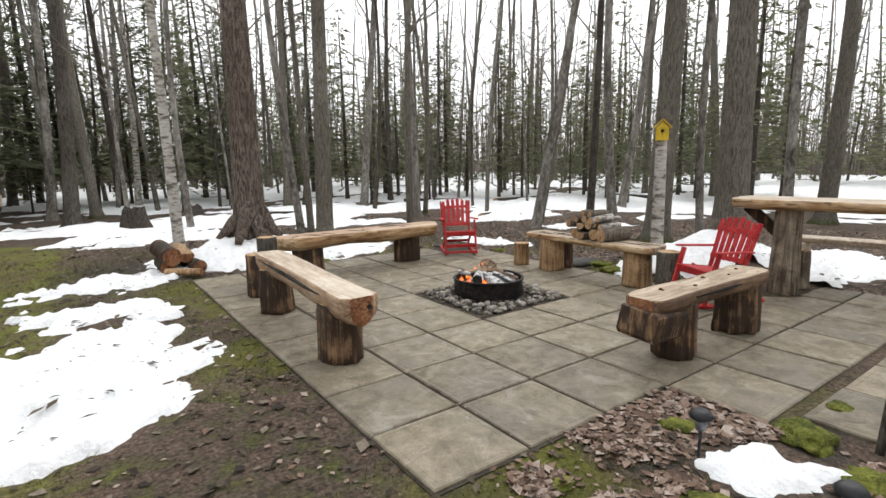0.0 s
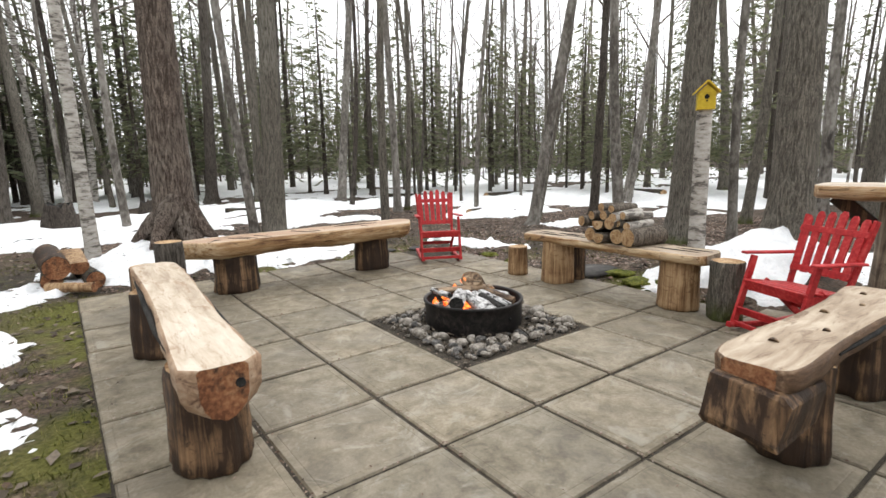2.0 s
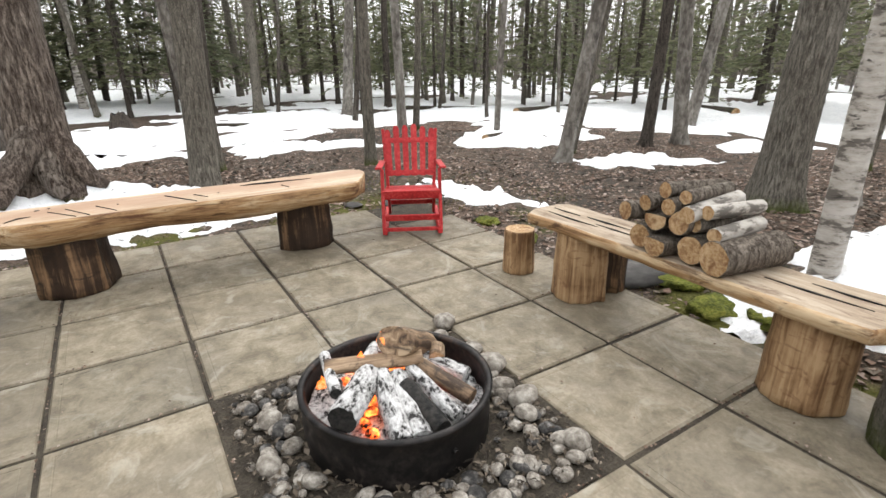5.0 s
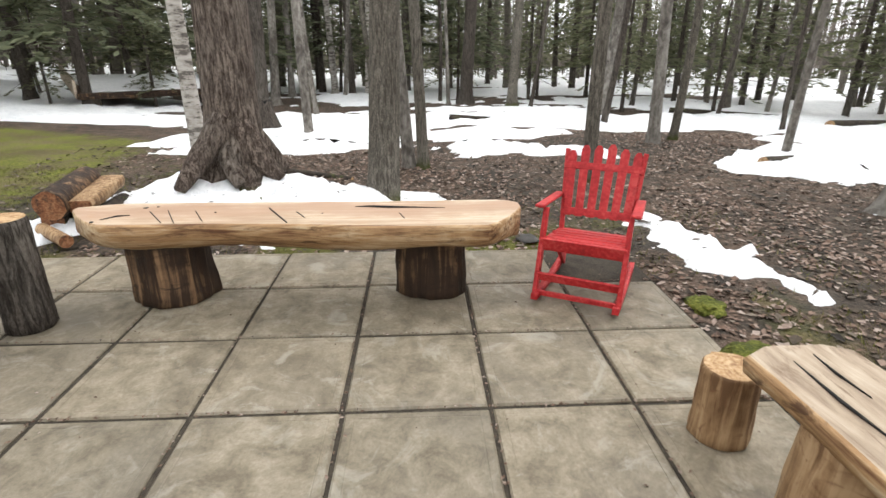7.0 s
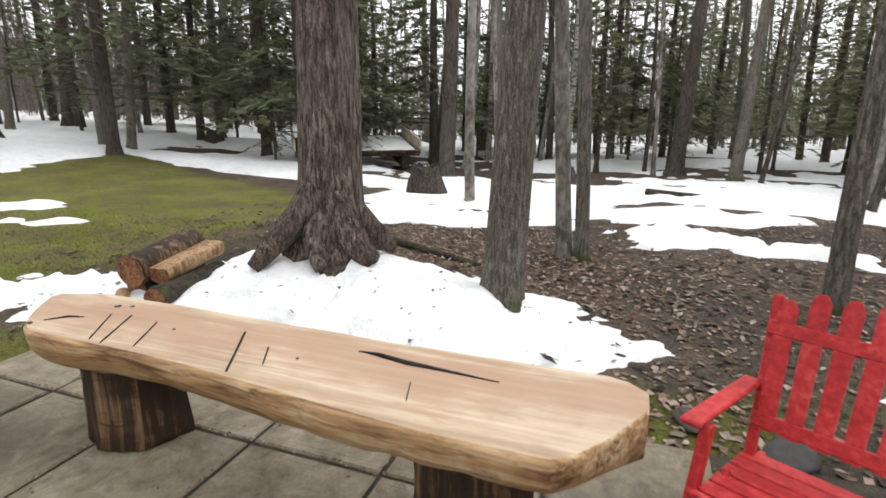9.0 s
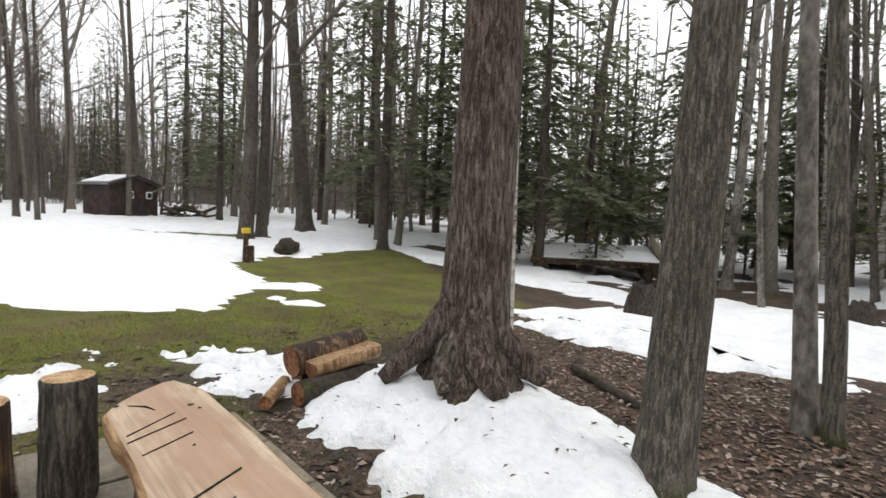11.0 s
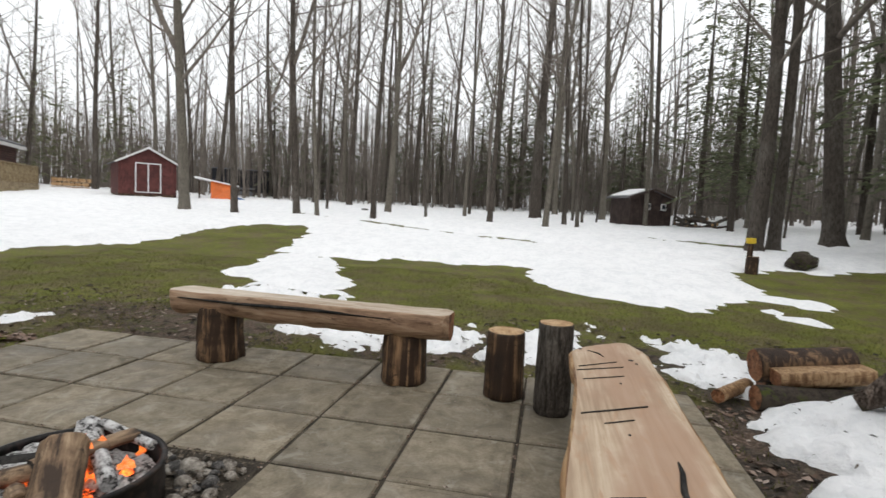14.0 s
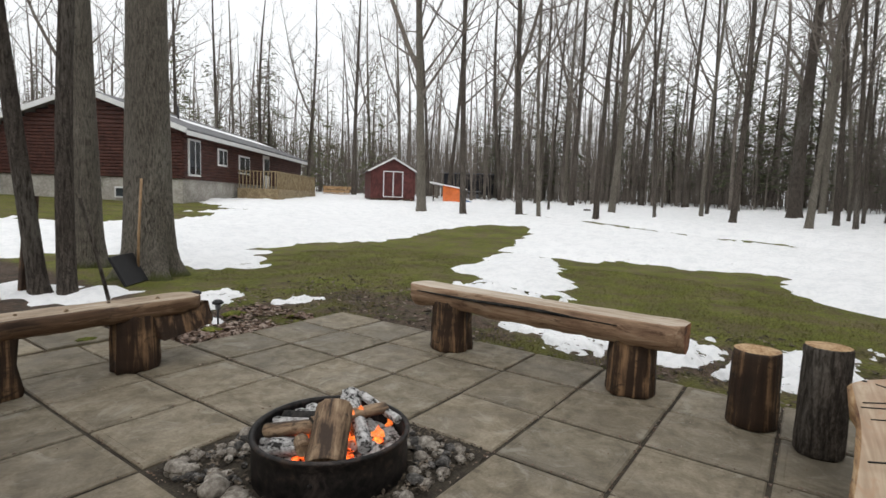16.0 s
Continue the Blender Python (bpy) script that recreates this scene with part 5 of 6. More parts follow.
WEST = [(-15.9, -11.5, 0.24), (-16.3, -9.5, 0.16), (-17.8, -7.5, 0.17), (-19.1, -4.5, 0.14), (-24.0, -5.4, 0.2), (-36, -7.1, 0.22), (-20.8, -2.5, 0.075), (-35, -4.0, 0.2), (-22.8, -1.0, 0.1), (-19.8, 0.6, 0.14), (-36.9, -1.2, 0.2), (-25.8, 2.4, 0.34), (-19.0, 3.0, 0.14), (-20.5, 3.8, 0.12), (-19.2, 4.3, 0.09),
        (-22.2, -8.1, 0.07), (-17.9, -6.6, 0.1), (-26.6, -1.35, 0.1), (-23.5, 4.25, 0.07), (-22.8, 4.7, 0.07), (-27.0, 6.0, 0.2), (-13.6, 9.0, 0.26), (-14.1, 9.7, 0.2), (-15.4, 11.9, 0.34), (-18.0, 14.1, 0.15), (-17.5, 16.2, 0.18), (-30, -10, 0.22), (-31, -13, 0.18), (-33, 3.5, 0.2), (-29, 9, 0.2)]
FAR_WEST = [(-14, -33, 0.22), (-18, -37, 0.2), (-9.5, -35, 0.22), (-22, -38, 0.2), (-28.5, -34.5, 0.2), (-27, -27, 0.22), (-31, -29, 0.18), (-5.5, -35, 0.2), (-34, -25, 0.2), (-2.5, -33, 0.2), (-29, -24, 0.16), (-12, -38, 0.2), (0.5, -30, 0.2), (-25, -36, 0.2), (-34, -12, 0.2), (-36, -9, 0.2), (-33, -17, 0.22), (-30, -20, 0.2), (-36, 4, 0.2)]
for k, (x, y, r) in enumerate(WEST + FAR_WEST):
    tree("tree", on_ground(x, y), r * 0.9, 15 + 14 * r, 200 + k, BARK_DARK if k % 4 else BARK_OAK, "tall bare tree at the edge of the snowy lawn", (random.Random(k).uniform(-0.03, 0.03), random.Random(k + 5).uniform(-0.03, 0.03)), 0.7, 0.45, 12, 0.28, 22, 7, 0.34, fork=k % 2 == 0)


# conifers
def conifer_lists(h, seed, low=0.1, width=0.2, per=26, density=9, size=1.0):
    rnd = random.Random(seed)
    vs, fs = [], []
    n = int(h * density)
    for k in range(n):
        t = low + (0.99 - low) * (k + rnd.random()) / n
        z = h * t
        a = rnd.uniform(0, 6.283)
        length = (0.25 + h * width * (1 - t) ** 0.8) * rnd.uniform(0.55, 1.15)
        ca, sa = math.cos(a), math.sin(a)
        for q in range(max(4, int(per * length / (h * width + 0.3)))):
            u = rnd.uniform(0.15, 1.0)
            spread = 0.24 * length * (1.1 - u)
            off = rnd.uniform(-1, 1) * spread
            c = np.array([ca * length * u - sa * off, sa * length * u + ca * off, z + 0.12 * length * u - 0.38 * length * u * u + rnd.uniform(-0.05, 0.05)])
            s = rnd.uniform(0.06, 0.15) * size * (1 + 0.3 * length)
            b = a + rnd.uniform(-0.9, 0.9)
            d = np.array([math.cos(b), math.sin(b), rnd.uniform(-0.45, 0.1)])
            e = np.array([-math.sin(b), math.cos(b), rnd.uniform(-0.5, 0.5)])
            i = len(vs)
            vs += [tuple(c - d * s * 0.6), tuple(c + e * s * 0.34), tuple(c + d * s), tuple(c - e * s * 0.34)]
            fs.append((i, i + 1, i + 2, i + 3))
    return vs, fs


def conifer(m, h, r, seed, label, low, width, mat, per=26, density=9):
    t = thing("hemlock_tree", m, label, "conifer", "hemlocks")
    vs, fs = [], []
    quick_tube(vs, fs, [(0, 0, -0.1), (0, 0, 0.3), (0.02, 0, h * 0.4), (0, 0.02, h)], [r * 1.5, r, r * 0.75, 0.01], 12)
    rnd = random.Random(seed)
    for k in range(int(h * 5)):
        z = h * (0.08 + 0.9 * rnd.random())
        a, ln = rnd.uniform(0, 6.28), h * width * (1.02 - z / h) * rnd.uniform(0.4, 1.0)
        quick_tube(vs, fs, [(0, 0, z), (math.cos(a) * ln * 0.5, math.sin(a) * ln * 0.5, z + 0.02 * ln), (math.cos(a) * ln, math.sin(a) * ln, z - 0.22 * ln)], [0.016, 0.01, 0.003], 4)
    tr = new("trunk", mesh_from("trunk", vs, fs, BARK_DARK))
    tr.parent = t
    vs, fs = conifer_lists(h, seed, low, width, per, density, 1.0)
    cr = new("crown", mesh_from("crown", vs, fs, mat))
    cr.parent = t
    return t


HEM = [conifer(on_ground(-9.0, 16.0), 14, 0.16, 301, "dark hemlock with drooping green boughs", 0.15, 0.25, NEEDLES, 56, 10),
       conifer(on_ground(-4.5, 19.0), 11, 0.13, 302, "dark hemlock with drooping green boughs", 0.14, 0.27, NEEDLES, 56, 11),
       conifer(on_ground(7.5, 18.0), 8, 0.09, 303, "slim young hemlock with thin green boughs", 0.14, 0.24, NEEDLES_LIGHT, 40, 11),
       conifer(on_ground(-11.1, 12.4), 15, 0.17, 304, "tall hemlock with ragged dark boughs", 0.15, 0.23, NEEDLES, 50, 9)]
PINES = [(-6.8, 14.8, 1), (-12.6, 17.0, 1), (11.5, 12.6, 2), (14.2, 10.6, 2),
         (-43, -3, 0), (-42, 0.5, 1), (-44, -8, 0), (-41, -17, 0), (-45, 6, 1), (-40, 10, 0), (-47, -13, 1), (-36, -19, 1), (-46, 1.5, 0), (-34, 15, 0),
         (-14.5, 17.5, 0), (-8.0, 20.5, 1), (-18.5, 20, 3), (-11.5, 19.5, 1), (-6.0, 23, 0), (-2.5, 23.5, 1), (0.5, 24.5, 0), (3.5, 22, 1), (6.0, 20.5, 2), (1.0, 18.0, 2), (-7.0, 17.5, 2), (9.5, 17, 2), (11, 14, 2), (12.5, 17.5, 1), (15, 12, 2), (13.5, 9, 2), (10.5, 20, 1), (17, 16, 1), (16.5, 8, 2), (18, 5, 2),
         (14.5, 4.5, 2), (20, 10, 1), (8, 23, 0), (-16.5, 25, 0), (-12, 26, 0), (-21, 15.5, 3), (-23, 19, 0), (-20.5, 10.5, 3), (-4, 28, 0), (5, 27, 0), (13, 24, 1), (-9.5, 24.5, 1), (-19, 30, 0), (-26, 13, 1), (15.5, 1, 2), (12, -2, 2), (-36, -1, 0), (-38, -14, 1), (-35, 8, 1), (-31, 12, 0), (-40, -6, 0), (-38, 3, 1), (-42, -11, 1), (-27, -38, 0)]
for k, (x, y, kind) in enumerate(PINES):
    q = random.Random(k)
    c = copy_thing(HEM[kind], on_ground(x, y, q.uniform(0, 360), q.uniform(0.55, 0.85) if y > 8 and x > -4 else q.uniform(0.75, 1.15)))
NORTH = [(-2.2, 22.6, 1), (-3.4, 25.5, 3), (1.2, 21.6, 1), (3.0, 24.2, 0)]
for k, (x, y, kind) in enumerate(NORTH):
    copy_thing(HEM[kind], on_ground(x, y, 61 * k, 0.8 + 0.3 * random.Random(k + 300).random()))
YOUNG = [(-3.5, 21, 0.35), (1.8, 22, 0.4), (7.2, 15.2, 0.5), (9.0, 13.8, 0.45), (11.8, 11.6, 0.5), (13.5, 13, 0.6), (5.2, 18.2, 0.55), (12.2, 7.2, 0.45), (15, 6.5, 0.55), (9.8, 18.6, 0.6), (-5.6, 15.8, 0.4), (-7.6, 14.6, 0.35), (16.2, 10.5, 0.6), (14.5, 15.8, 0.7), (-13.0, 19.3, 0.5), (7.8, 20.4, 0.7), (3.0, 19.6, 0.5), (-0.3, 21.8, 0.6), (17.5, 13.2, 0.8), (11.2, 16.2, 0.7), (19, 7.5, 0.8), (-15.8, 15.0, 0.6)]
for k, (x, y, s) in enumerate(YOUNG):
    copy_thing(HEM[2], on_ground(x, y, 47 * k, s * 1.2))
# random woods between the measured trees
def in_clearing(x, y):
    dx, dy = x - 1, y - 1
    r = math.hypot(dx, dy)
    if r < 10.5 or (r < 17 and y > 1 and random.Random(int(x * 97 + y * 31)).random() < 0.6):
        return True
    c = (-0.95 * dx - 0.3 * dy) / r
    if c > 0.1 and r < 23 and y < 9 - 0.1 * x:
        return True
    if -30 < x < -3 and -36 < y < -6 and r < 44:
        return True
    return -33 < x < -24 and -20 < y < 14 and r < 36


PROTO = [tree("tree", on_ground(10.5 + k * 2.3, 10 + (k % 3) * 3.1), (0.04, 0.055, 0.085, 0.12, 0.045, 0.07)[k], (10, 12, 15, 16, 9, 14)[k], 400 + k, (BARK_SMOOTH, BARK_OAK, BARK_OAK, BARK_OAK, BARK_DARK, BARK_SMOOTH)[k], "bare woodland tree among many", (0.02 * (k % 3 - 1), 0.015), 0.9, 0.4, 10, 0.3, 16, 4, 0.22, None, "woodland trees") for k in range(6)]
rnd = random.Random(77)
placed = [(1, 1)]
tries = 0
while len(placed) < 175 and tries < 20000:
    tries += 1
    a, r = rnd.uniform(0, 6.283), 10.5 + 27 * rnd.random() ** 0.75
    x, y = 1 + r * math.cos(a), 1 + r * math.sin(a)
    if in_clearing(x, y) or any((x - p) ** 2 + (y - q) ** 2 < 1.0 for p, q in placed):
        continue
    placed.append((x, y))
    copy_thing(PROTO[rnd.randrange(6)], on_ground(x, y, rnd.uniform(0, 360), rnd.uniform(0.75, 1.3)))


def far_woods():
    """Ring of distant trees, too many to count."""
    rr = random.Random(91)
    protos = []
    for k in range(5):
        h, r = (12, 15, 17, 9, 14)[k], (0.06, 0.1, 0.14, 0.045, 0.08)[k]
        ax = trunk_axis(h, (0.01, 0.01), 0.8, 500 + k)
        vs, fs = bare_crown(h, r, 500 + k, 0.22, 22, 3, 0.22, ax)
        quick_tube(vs, fs, [ax(t) for t in (0, 0.1, 0.3, 0.6, 1)], [r * 1.3, r, r * 0.85, r * 0.55, 0.01], 6)
        protos.append((np.array(vs), np.array(fs)))
    cons = [tuple(map(np.array, conifer_lists(12, 520 + k, 0.1, 0.22, 16, 7, 1.5))) for k in range(3)]
    for name, source, count, mat, label, r0, r1 in (("far_woods", protos, 1500, TWIG, "distant bare woods, trunks behind trunks", 30, 95), ("far_conifers", cons, 400, NEEDLES_LIGHT, "distant dark conifers among the woods", 26, 70)):
        av, af, base, made = [], [], 0, 0
        while made < count:
            a, r = rr.uniform(0, 6.283), r0 + (r1 - r0) * rr.random()
            x, y = 1 + r * math.cos(a), 1 + r * math.sin(a)
            if in_clearing(x, y):
                continue
            west = (-0.8 * (x - 1) - 0.5 * (y - 1)) / r
            if name == "far_woods" and west < 0.1 and rr.random() < 0.45:
                continue
            if name == "far_conifers" and (west > 0.2 and (rr.random() < 0.7 or r < 42)):
                continue
            v, f = source[rr.randrange(len(source))]
            s, t = rr.uniform(0.7, 1.25) * (0.85 if name == "far_conifers" and west < 0.1 else 1.0), rr.uniform(0, 6.28)
            w = np.empty_like(v)
            w[:, 0] = x + s * (v[:, 0] * math.cos(t) - v[:, 1] * math.sin(t))
            w[:, 1] = y + s * (v[:, 0] * math.sin(t) + v[:, 1] * math.cos(t))
            w[:, 2] = height(x, y) - 0.05 + s * v[:, 2]
            av.append(w)
            af.append(f + base)
            base += len(v)
            made += 1
        joined(name, np.concatenate(av), np.concatenate(af), mat, label, "woods")


far_woods()


def far_brush():
    """Thickets of saplings and brush under the distant trees."""
    rr = np.random.default_rng(17)
    vs, fs = [], []
    made = 0
    while made < 5200:
        a, r = rr.uniform(0, 6.283), rr.uniform(36, 78)
        x, y = 1 + r * math.cos(a), 1 + r * math.sin(a)
        west = (-0.8 * (x - 1) - 0.5 * (y - 1)) / r
        if in_clearing(x, y) or west < 0.0 and rr.random() < 0.6:
            continue
        made += 1
        z = height(x, y)
        for k in range(3):
            h = rr.uniform(2.5, 8.5)
            bx, by = x + rr.normal(0, 0.7), y + rr.normal(0, 0.7)
            lx, ly = rr.normal(0, 0.05) * h, rr.normal(0, 0.05) * h
            w = rr.uniform(0.018, 0.05)
            quick_tube(vs, fs, [(bx, by, z - 0.1), (bx + lx * 0.4, by + ly * 0.4, z + h * 0.5), (bx + lx, by + ly, z + h)], [w, w * 0.7, 0.006], 3)
            for q in range(5):
                t = rr.uniform(0.25, 0.95)
                px, py, pz = bx + lx * t, by + ly * t, z + h * t
                e = h * 0.22 * (1.2 - t)
                quick_tube(vs, fs, [(px, py, pz), (px + rr.normal(0, 1) * e, py + rr.normal(0, 1) * e, pz + e * rr.uniform(0.3, 1.2))], [w * 0.4, 0.006], 3)
    joined("far_brush", vs, fs, TWIG, "distant grey-brown thicket of saplings", "woods")


far_brush()

# birdhouse on its birch post
post = thing("birch_post", on_ground(3.73, 0.84), "pale birch post standing against a grey tree", "post")
part("post_body", upright_log(0.068, 1.5, 71, sides=18, groove=0.04, taper=0.15), [BIRCH, END_GRAIN], post)
bh = thing("birdhouse", pose(3.7, 0.82, 1.475 + height(3.73, 0.84), 0, 0, -56) @ Matrix.Scale(0.76, 4), "small yellow wooden birdhouse on a birch post", "birdhouse")
part("house_box", box((0.2, 0.18, 0.2), (0, 0, 0.1), bevel=0.004), YELLOW_PAINT, bh)
gable = bmesh.new()
g = [gable.verts.new(p) for p in ((-0.1, -0.09, 0.2), (0.1, -0.09, 0.2), (0, -0.09, 0.3), (-0.1, 0.09, 0.2), (0.1, 0.09, 0.2), (0, 0.09, 0.3))]
for f in ((0, 1, 2), (5, 4, 3), (0, 2, 5, 3), (1, 4, 5, 2), (0, 3, 4, 1)):
    gable.faces.new([g[i] for i in f])
part("gable", gable, YELLOW_PAINT, bh)
for s in (-1, 1):
    part("roof_board", box((0.2, 0.26, 0.018), (s * 0.072, -0.01, 0.265), (0, s * 45, 0), bevel=0.003), YELLOW_PAINT, bh)
hole = tube([(0, -0.088, 0.15), (0, -0.096, 0.15)], [0.028, 0.028], 16)
part("entrance_hole", hole, BLACK, bh, "round dark entrance hole")
part("perch", tube([(0, -0.09, 0.1), (0, -0.15, 0.1)], [0.008, 0.008], 8), BLACK, bh)

# rotten stumps in the woods
for x, y, r, h, sd in [(-1.25, 10.3, 0.2, 0.6, 1), (0.65, 14.0, 0.16, 0.45, 2), (-12.0, 17, 0.2, 0.5, 3), (-23.5, -6.5, 0.14, 0.25, 4)]:
    t = thing("rotten_stump", on_ground(x, y, 20 * sd), "black jagged rotten stump in the snow", "stump", "rotten stumps")
    bm = upright_log(r, h, 600 + sd, sides=22, groove=0.3, taper=0.9)
    for v in bm.verts:
        if v.co.z > h * 0.8:
            v.co.z += 0.25 * h * noise.noise(v.co * 12)
    part("stump_body", bm, [BARK_DARK, CHAR], t)
# fallen trunks
for k, (x, y, ln, r, turn) in enumerate([(12.0, 11.5, 4.5, 0.12, 15), (9.5, 13.5, 3.2, 0.09, -25), (15, 9.0, 4, 0.12, 60), (0.2, 6.9, 1.3, 0.04, -25), (6.3, 7.2, 0.7, 0.09, 20), (3.5, 12.5, 2.5, 0.07, -15)]):
    lying_log("fallen_trunk", pose(x, y, height(x, y) + r * 0.6, 0, 2, turn), ln, r, 620 + k, MOSSY_LOG, "dark mossy fallen trunk on the forest floor", "fallen trunks")
# timber platform under snow at the edge of the woods
plat = thing("timber_platform", on_ground(-6.2, 16.6, 37, 1, -0.16) @ pose(0, 0, 0, 9, 0, 0), "low weathered timber platform covered with snow", "platform")
part("deck_frame", box((3.6, 2.4, 0.1), (0, 0, 0.42), bevel=0.01), LEG_WOOD, plat)
part("snow_cover", box((3.3, 2.1, 0.07), (0.05, 0.05, 0.505), bevel=0.03), SNOW, plat, "snow lying on the boards")
for x in (-1.8, 1.8):
    part("side_board", box((0.06, 2.4, 0.42), (x, 0, 0.64), bevel=0.01), GREY_WOOD, plat, "pale upright end board")
part("rail", box((3.6, 0.1, 0.08), (0, -1.22, 0.5), bevel=0.01), LEG_WOOD, plat, "dark front rail")
for x in (-1.4, 1.4):
    part("skid", box((0.24, 2.3, 0.4), (x, 0, 0.18), bevel=0.02), MOSSY_LOG, plat)

# ---------------------------------------------------------------- house, sheds and yard
HO = (-9.4, -20.0)
ang = math.degrees(math.atan2(-10.5, -15.1))
hz = height(-12, -23)
house = thing("house", pose(HO[0], HO[1], hz - 0.1, 0, 0, ang), "low red-brown log-sided house with white trim and snowy roof", "house")
L, W, B, E, P = 18.4, 8.4, 1.1, 3.25, 4.75   # along x, depth y (away), foundation, eaves, ridge
part("foundation", box((L - 0.1, W - 0.1, B), (L / 2, W / 2, B / 2), bevel=0), FOUNDATION, house, "pale parged foundation")
core = bmesh.new()
box((L - 0.12, W - 0.12, E - B), (L / 2, W / 2, (E + B) / 2), bevel=0, bm=core)
part("wall_core", core, SIDING, house)
rows = 15
ch = (E - B) / rows
for k in range(rows):
    z = B + (k + 0.5) * ch
    part("siding_log", box((L, 0.11, ch * 0.96), (L / 2, 0.0, z), bevel=0.035), SIDING, house)
    part("siding_log", box((0.11, W, ch * 0.96), (0.0, W / 2, z), bevel=0.035), SIDING, house)
rows = 8
gh = (P - E) / rows
for k in range(rows):
    w = W * (1 - (k + 0.6) / rows)
    part("siding_log", box((0.11, max(w, 0.3), gh * 0.96), (0.0, W / 2, E + (k + 0.5) * gh), bevel=0.03), SIDING, house)
slope = math.degrees(math.atan2(P - E, W / 2))
half = math.hypot(P - E, W / 2) + 0.45
for s in (0, 1):
    cy = W * 0.25 - 0.2 if s == 0 else W * 0.75 + 0.2
    part("roof", box((L + 0.9, half, 0.16), (L / 2, cy, (P + E) / 2 + 0.05), (slope if s == 0 else -slope, 0, 0), bevel=0.01), ROOF, house, "grey shingled roof slope")
part("roof_snow", box((L * 0.72, half * 0.28, 0.05), (L * 0.6, W * 0.3, P - 0.42), (slope, 0, 0), bevel=0.02), SNOW, house, "strip of snow left on the roof")
part("fascia", box((L + 0.9, 0.05, 0.2), (L / 2, -0.42, E - 0.14), bevel=0.005), WHITE_TRIM, house, "white eaves board")
for s in (0, 1):
    cy = W * 0.25 - 0.2 if s == 0 else W * 0.75 + 0.2
    part("barge_board", box((0.06, half, 0.22), (-0.48, cy, (P + E) / 2 + 0.02), (slope if s == 0 else -slope, 0, 0), bevel=0.005), WHITE_TRIM, house, "white gable edge board")


def wall_window(x, z, w, h, door=False):
    fr = part("window" if not door else "door", box((w + 0.2, 0.08, h + 0.2), (x, -0.07, z), bevel=0.01), WHITE_TRIM, house, "white framed window" if not door else "white glazed door")
    part("pane", box((w, 0.02, h if not door else h * 0.55), (x, -0.118, z if not door else z + 0.3), bevel=0), GLASS, fr)
    if not door:
        part("mullion", box((0.05, 0.03, h), (x, -0.125, z), bevel=0.004), WHITE_TRIM, fr)


wall_window(0.9, 2.1, 0.95, 1.5)
wall_window(3.9, 2.35, 0.9, 0.7)
wall_window(6.8, 2.15, 1.35, 0.85)
wall_window(10.4, 1.95, 0.85, 1.9, True)
gw = part("window", box((0.08, 0.75, 0.5), (-0.04, W * 0.32, 0.42), bevel=0.01), WHITE_TRIM, house, "small basement window")
part("pane", box((0.02, 0.6, 0.36), (-0.09, W * 0.32, 0.42), bevel=0), GLASS, gw)
gm = part("meter_box", box((0.12, 0.22, 0.3), (-0.1, W * 0.45, 0.95), bevel=0.01), WHITE_TRIM, house, "white box on the gable wall")
part("downspout", tube([(-0.1, W - 0.1, E - 0.2), (-0.1, W - 0.1, 0.2)], [0.045, 0.045], 8), WHITE_TRIM, house)
part("vent_pipe", tube([(4.5, W * 0.3, P - 0.5), (4.5, W * 0.3, P + 0.25)], [0.05, 0.05], 10), PLASTIC, house)


def deck(m, length, depth, z, label):
    t = thing("deck", m, label, "deck", "decks by the house")
    part("skirt", box((length, depth, z), (length / 2, -depth / 2, z / 2), bevel=0.01), DECK_WOOD, t)
    part("handrail", box((length, 0.09, 0.05), (length / 2, -depth + 0.06, z + 0.95), bevel=0.005), DECK_WOOD, t)
    part("handrail", box((0.09, depth, 0.05), (length - 0.05, -depth / 2, z + 0.95), bevel=0.005), DECK_WOOD, t)
    part("handrail", box((0.09, depth, 0.05), (0.05, -depth / 2, z + 0.95), bevel=0.005), DECK_WOOD, t)
    n = int(length / 0.2)
    me = None
    for k in range(n + 1):
        bal = part("baluster", box((0.05, 0.05, 0.95), (0, 0, 0), bevel=0), DECK_WOOD, t) if me is None else new("baluster", me)
        me = bal.data
        bal.parent = t
        bal.matrix_basis = pose(k * length / n, -depth + 0.06, z + 0.47)
    for k in range(int(depth / 0.2)):
        for xx in (0.05, length - 0.05):
            bal = new("baluster", me)
            bal.parent = t
            bal.matrix_basis = pose(xx, -0.1 - k * 0.2, z + 0.47)
    return t


hm = pose(HO[0], HO[1], hz - 0.1, 0, 0, ang)
deck(hm @ pose(5.6, -0.15, 0), 8.0, 2.3, 0.85, "raised deck of pale treated lumber with a railing")
deck(hm @ pose(-0.2, W + 2.6, 0, 0, 0, -90), 2.2, 2.6, 0.6, "raised deck of pale treated lumber with a railing")


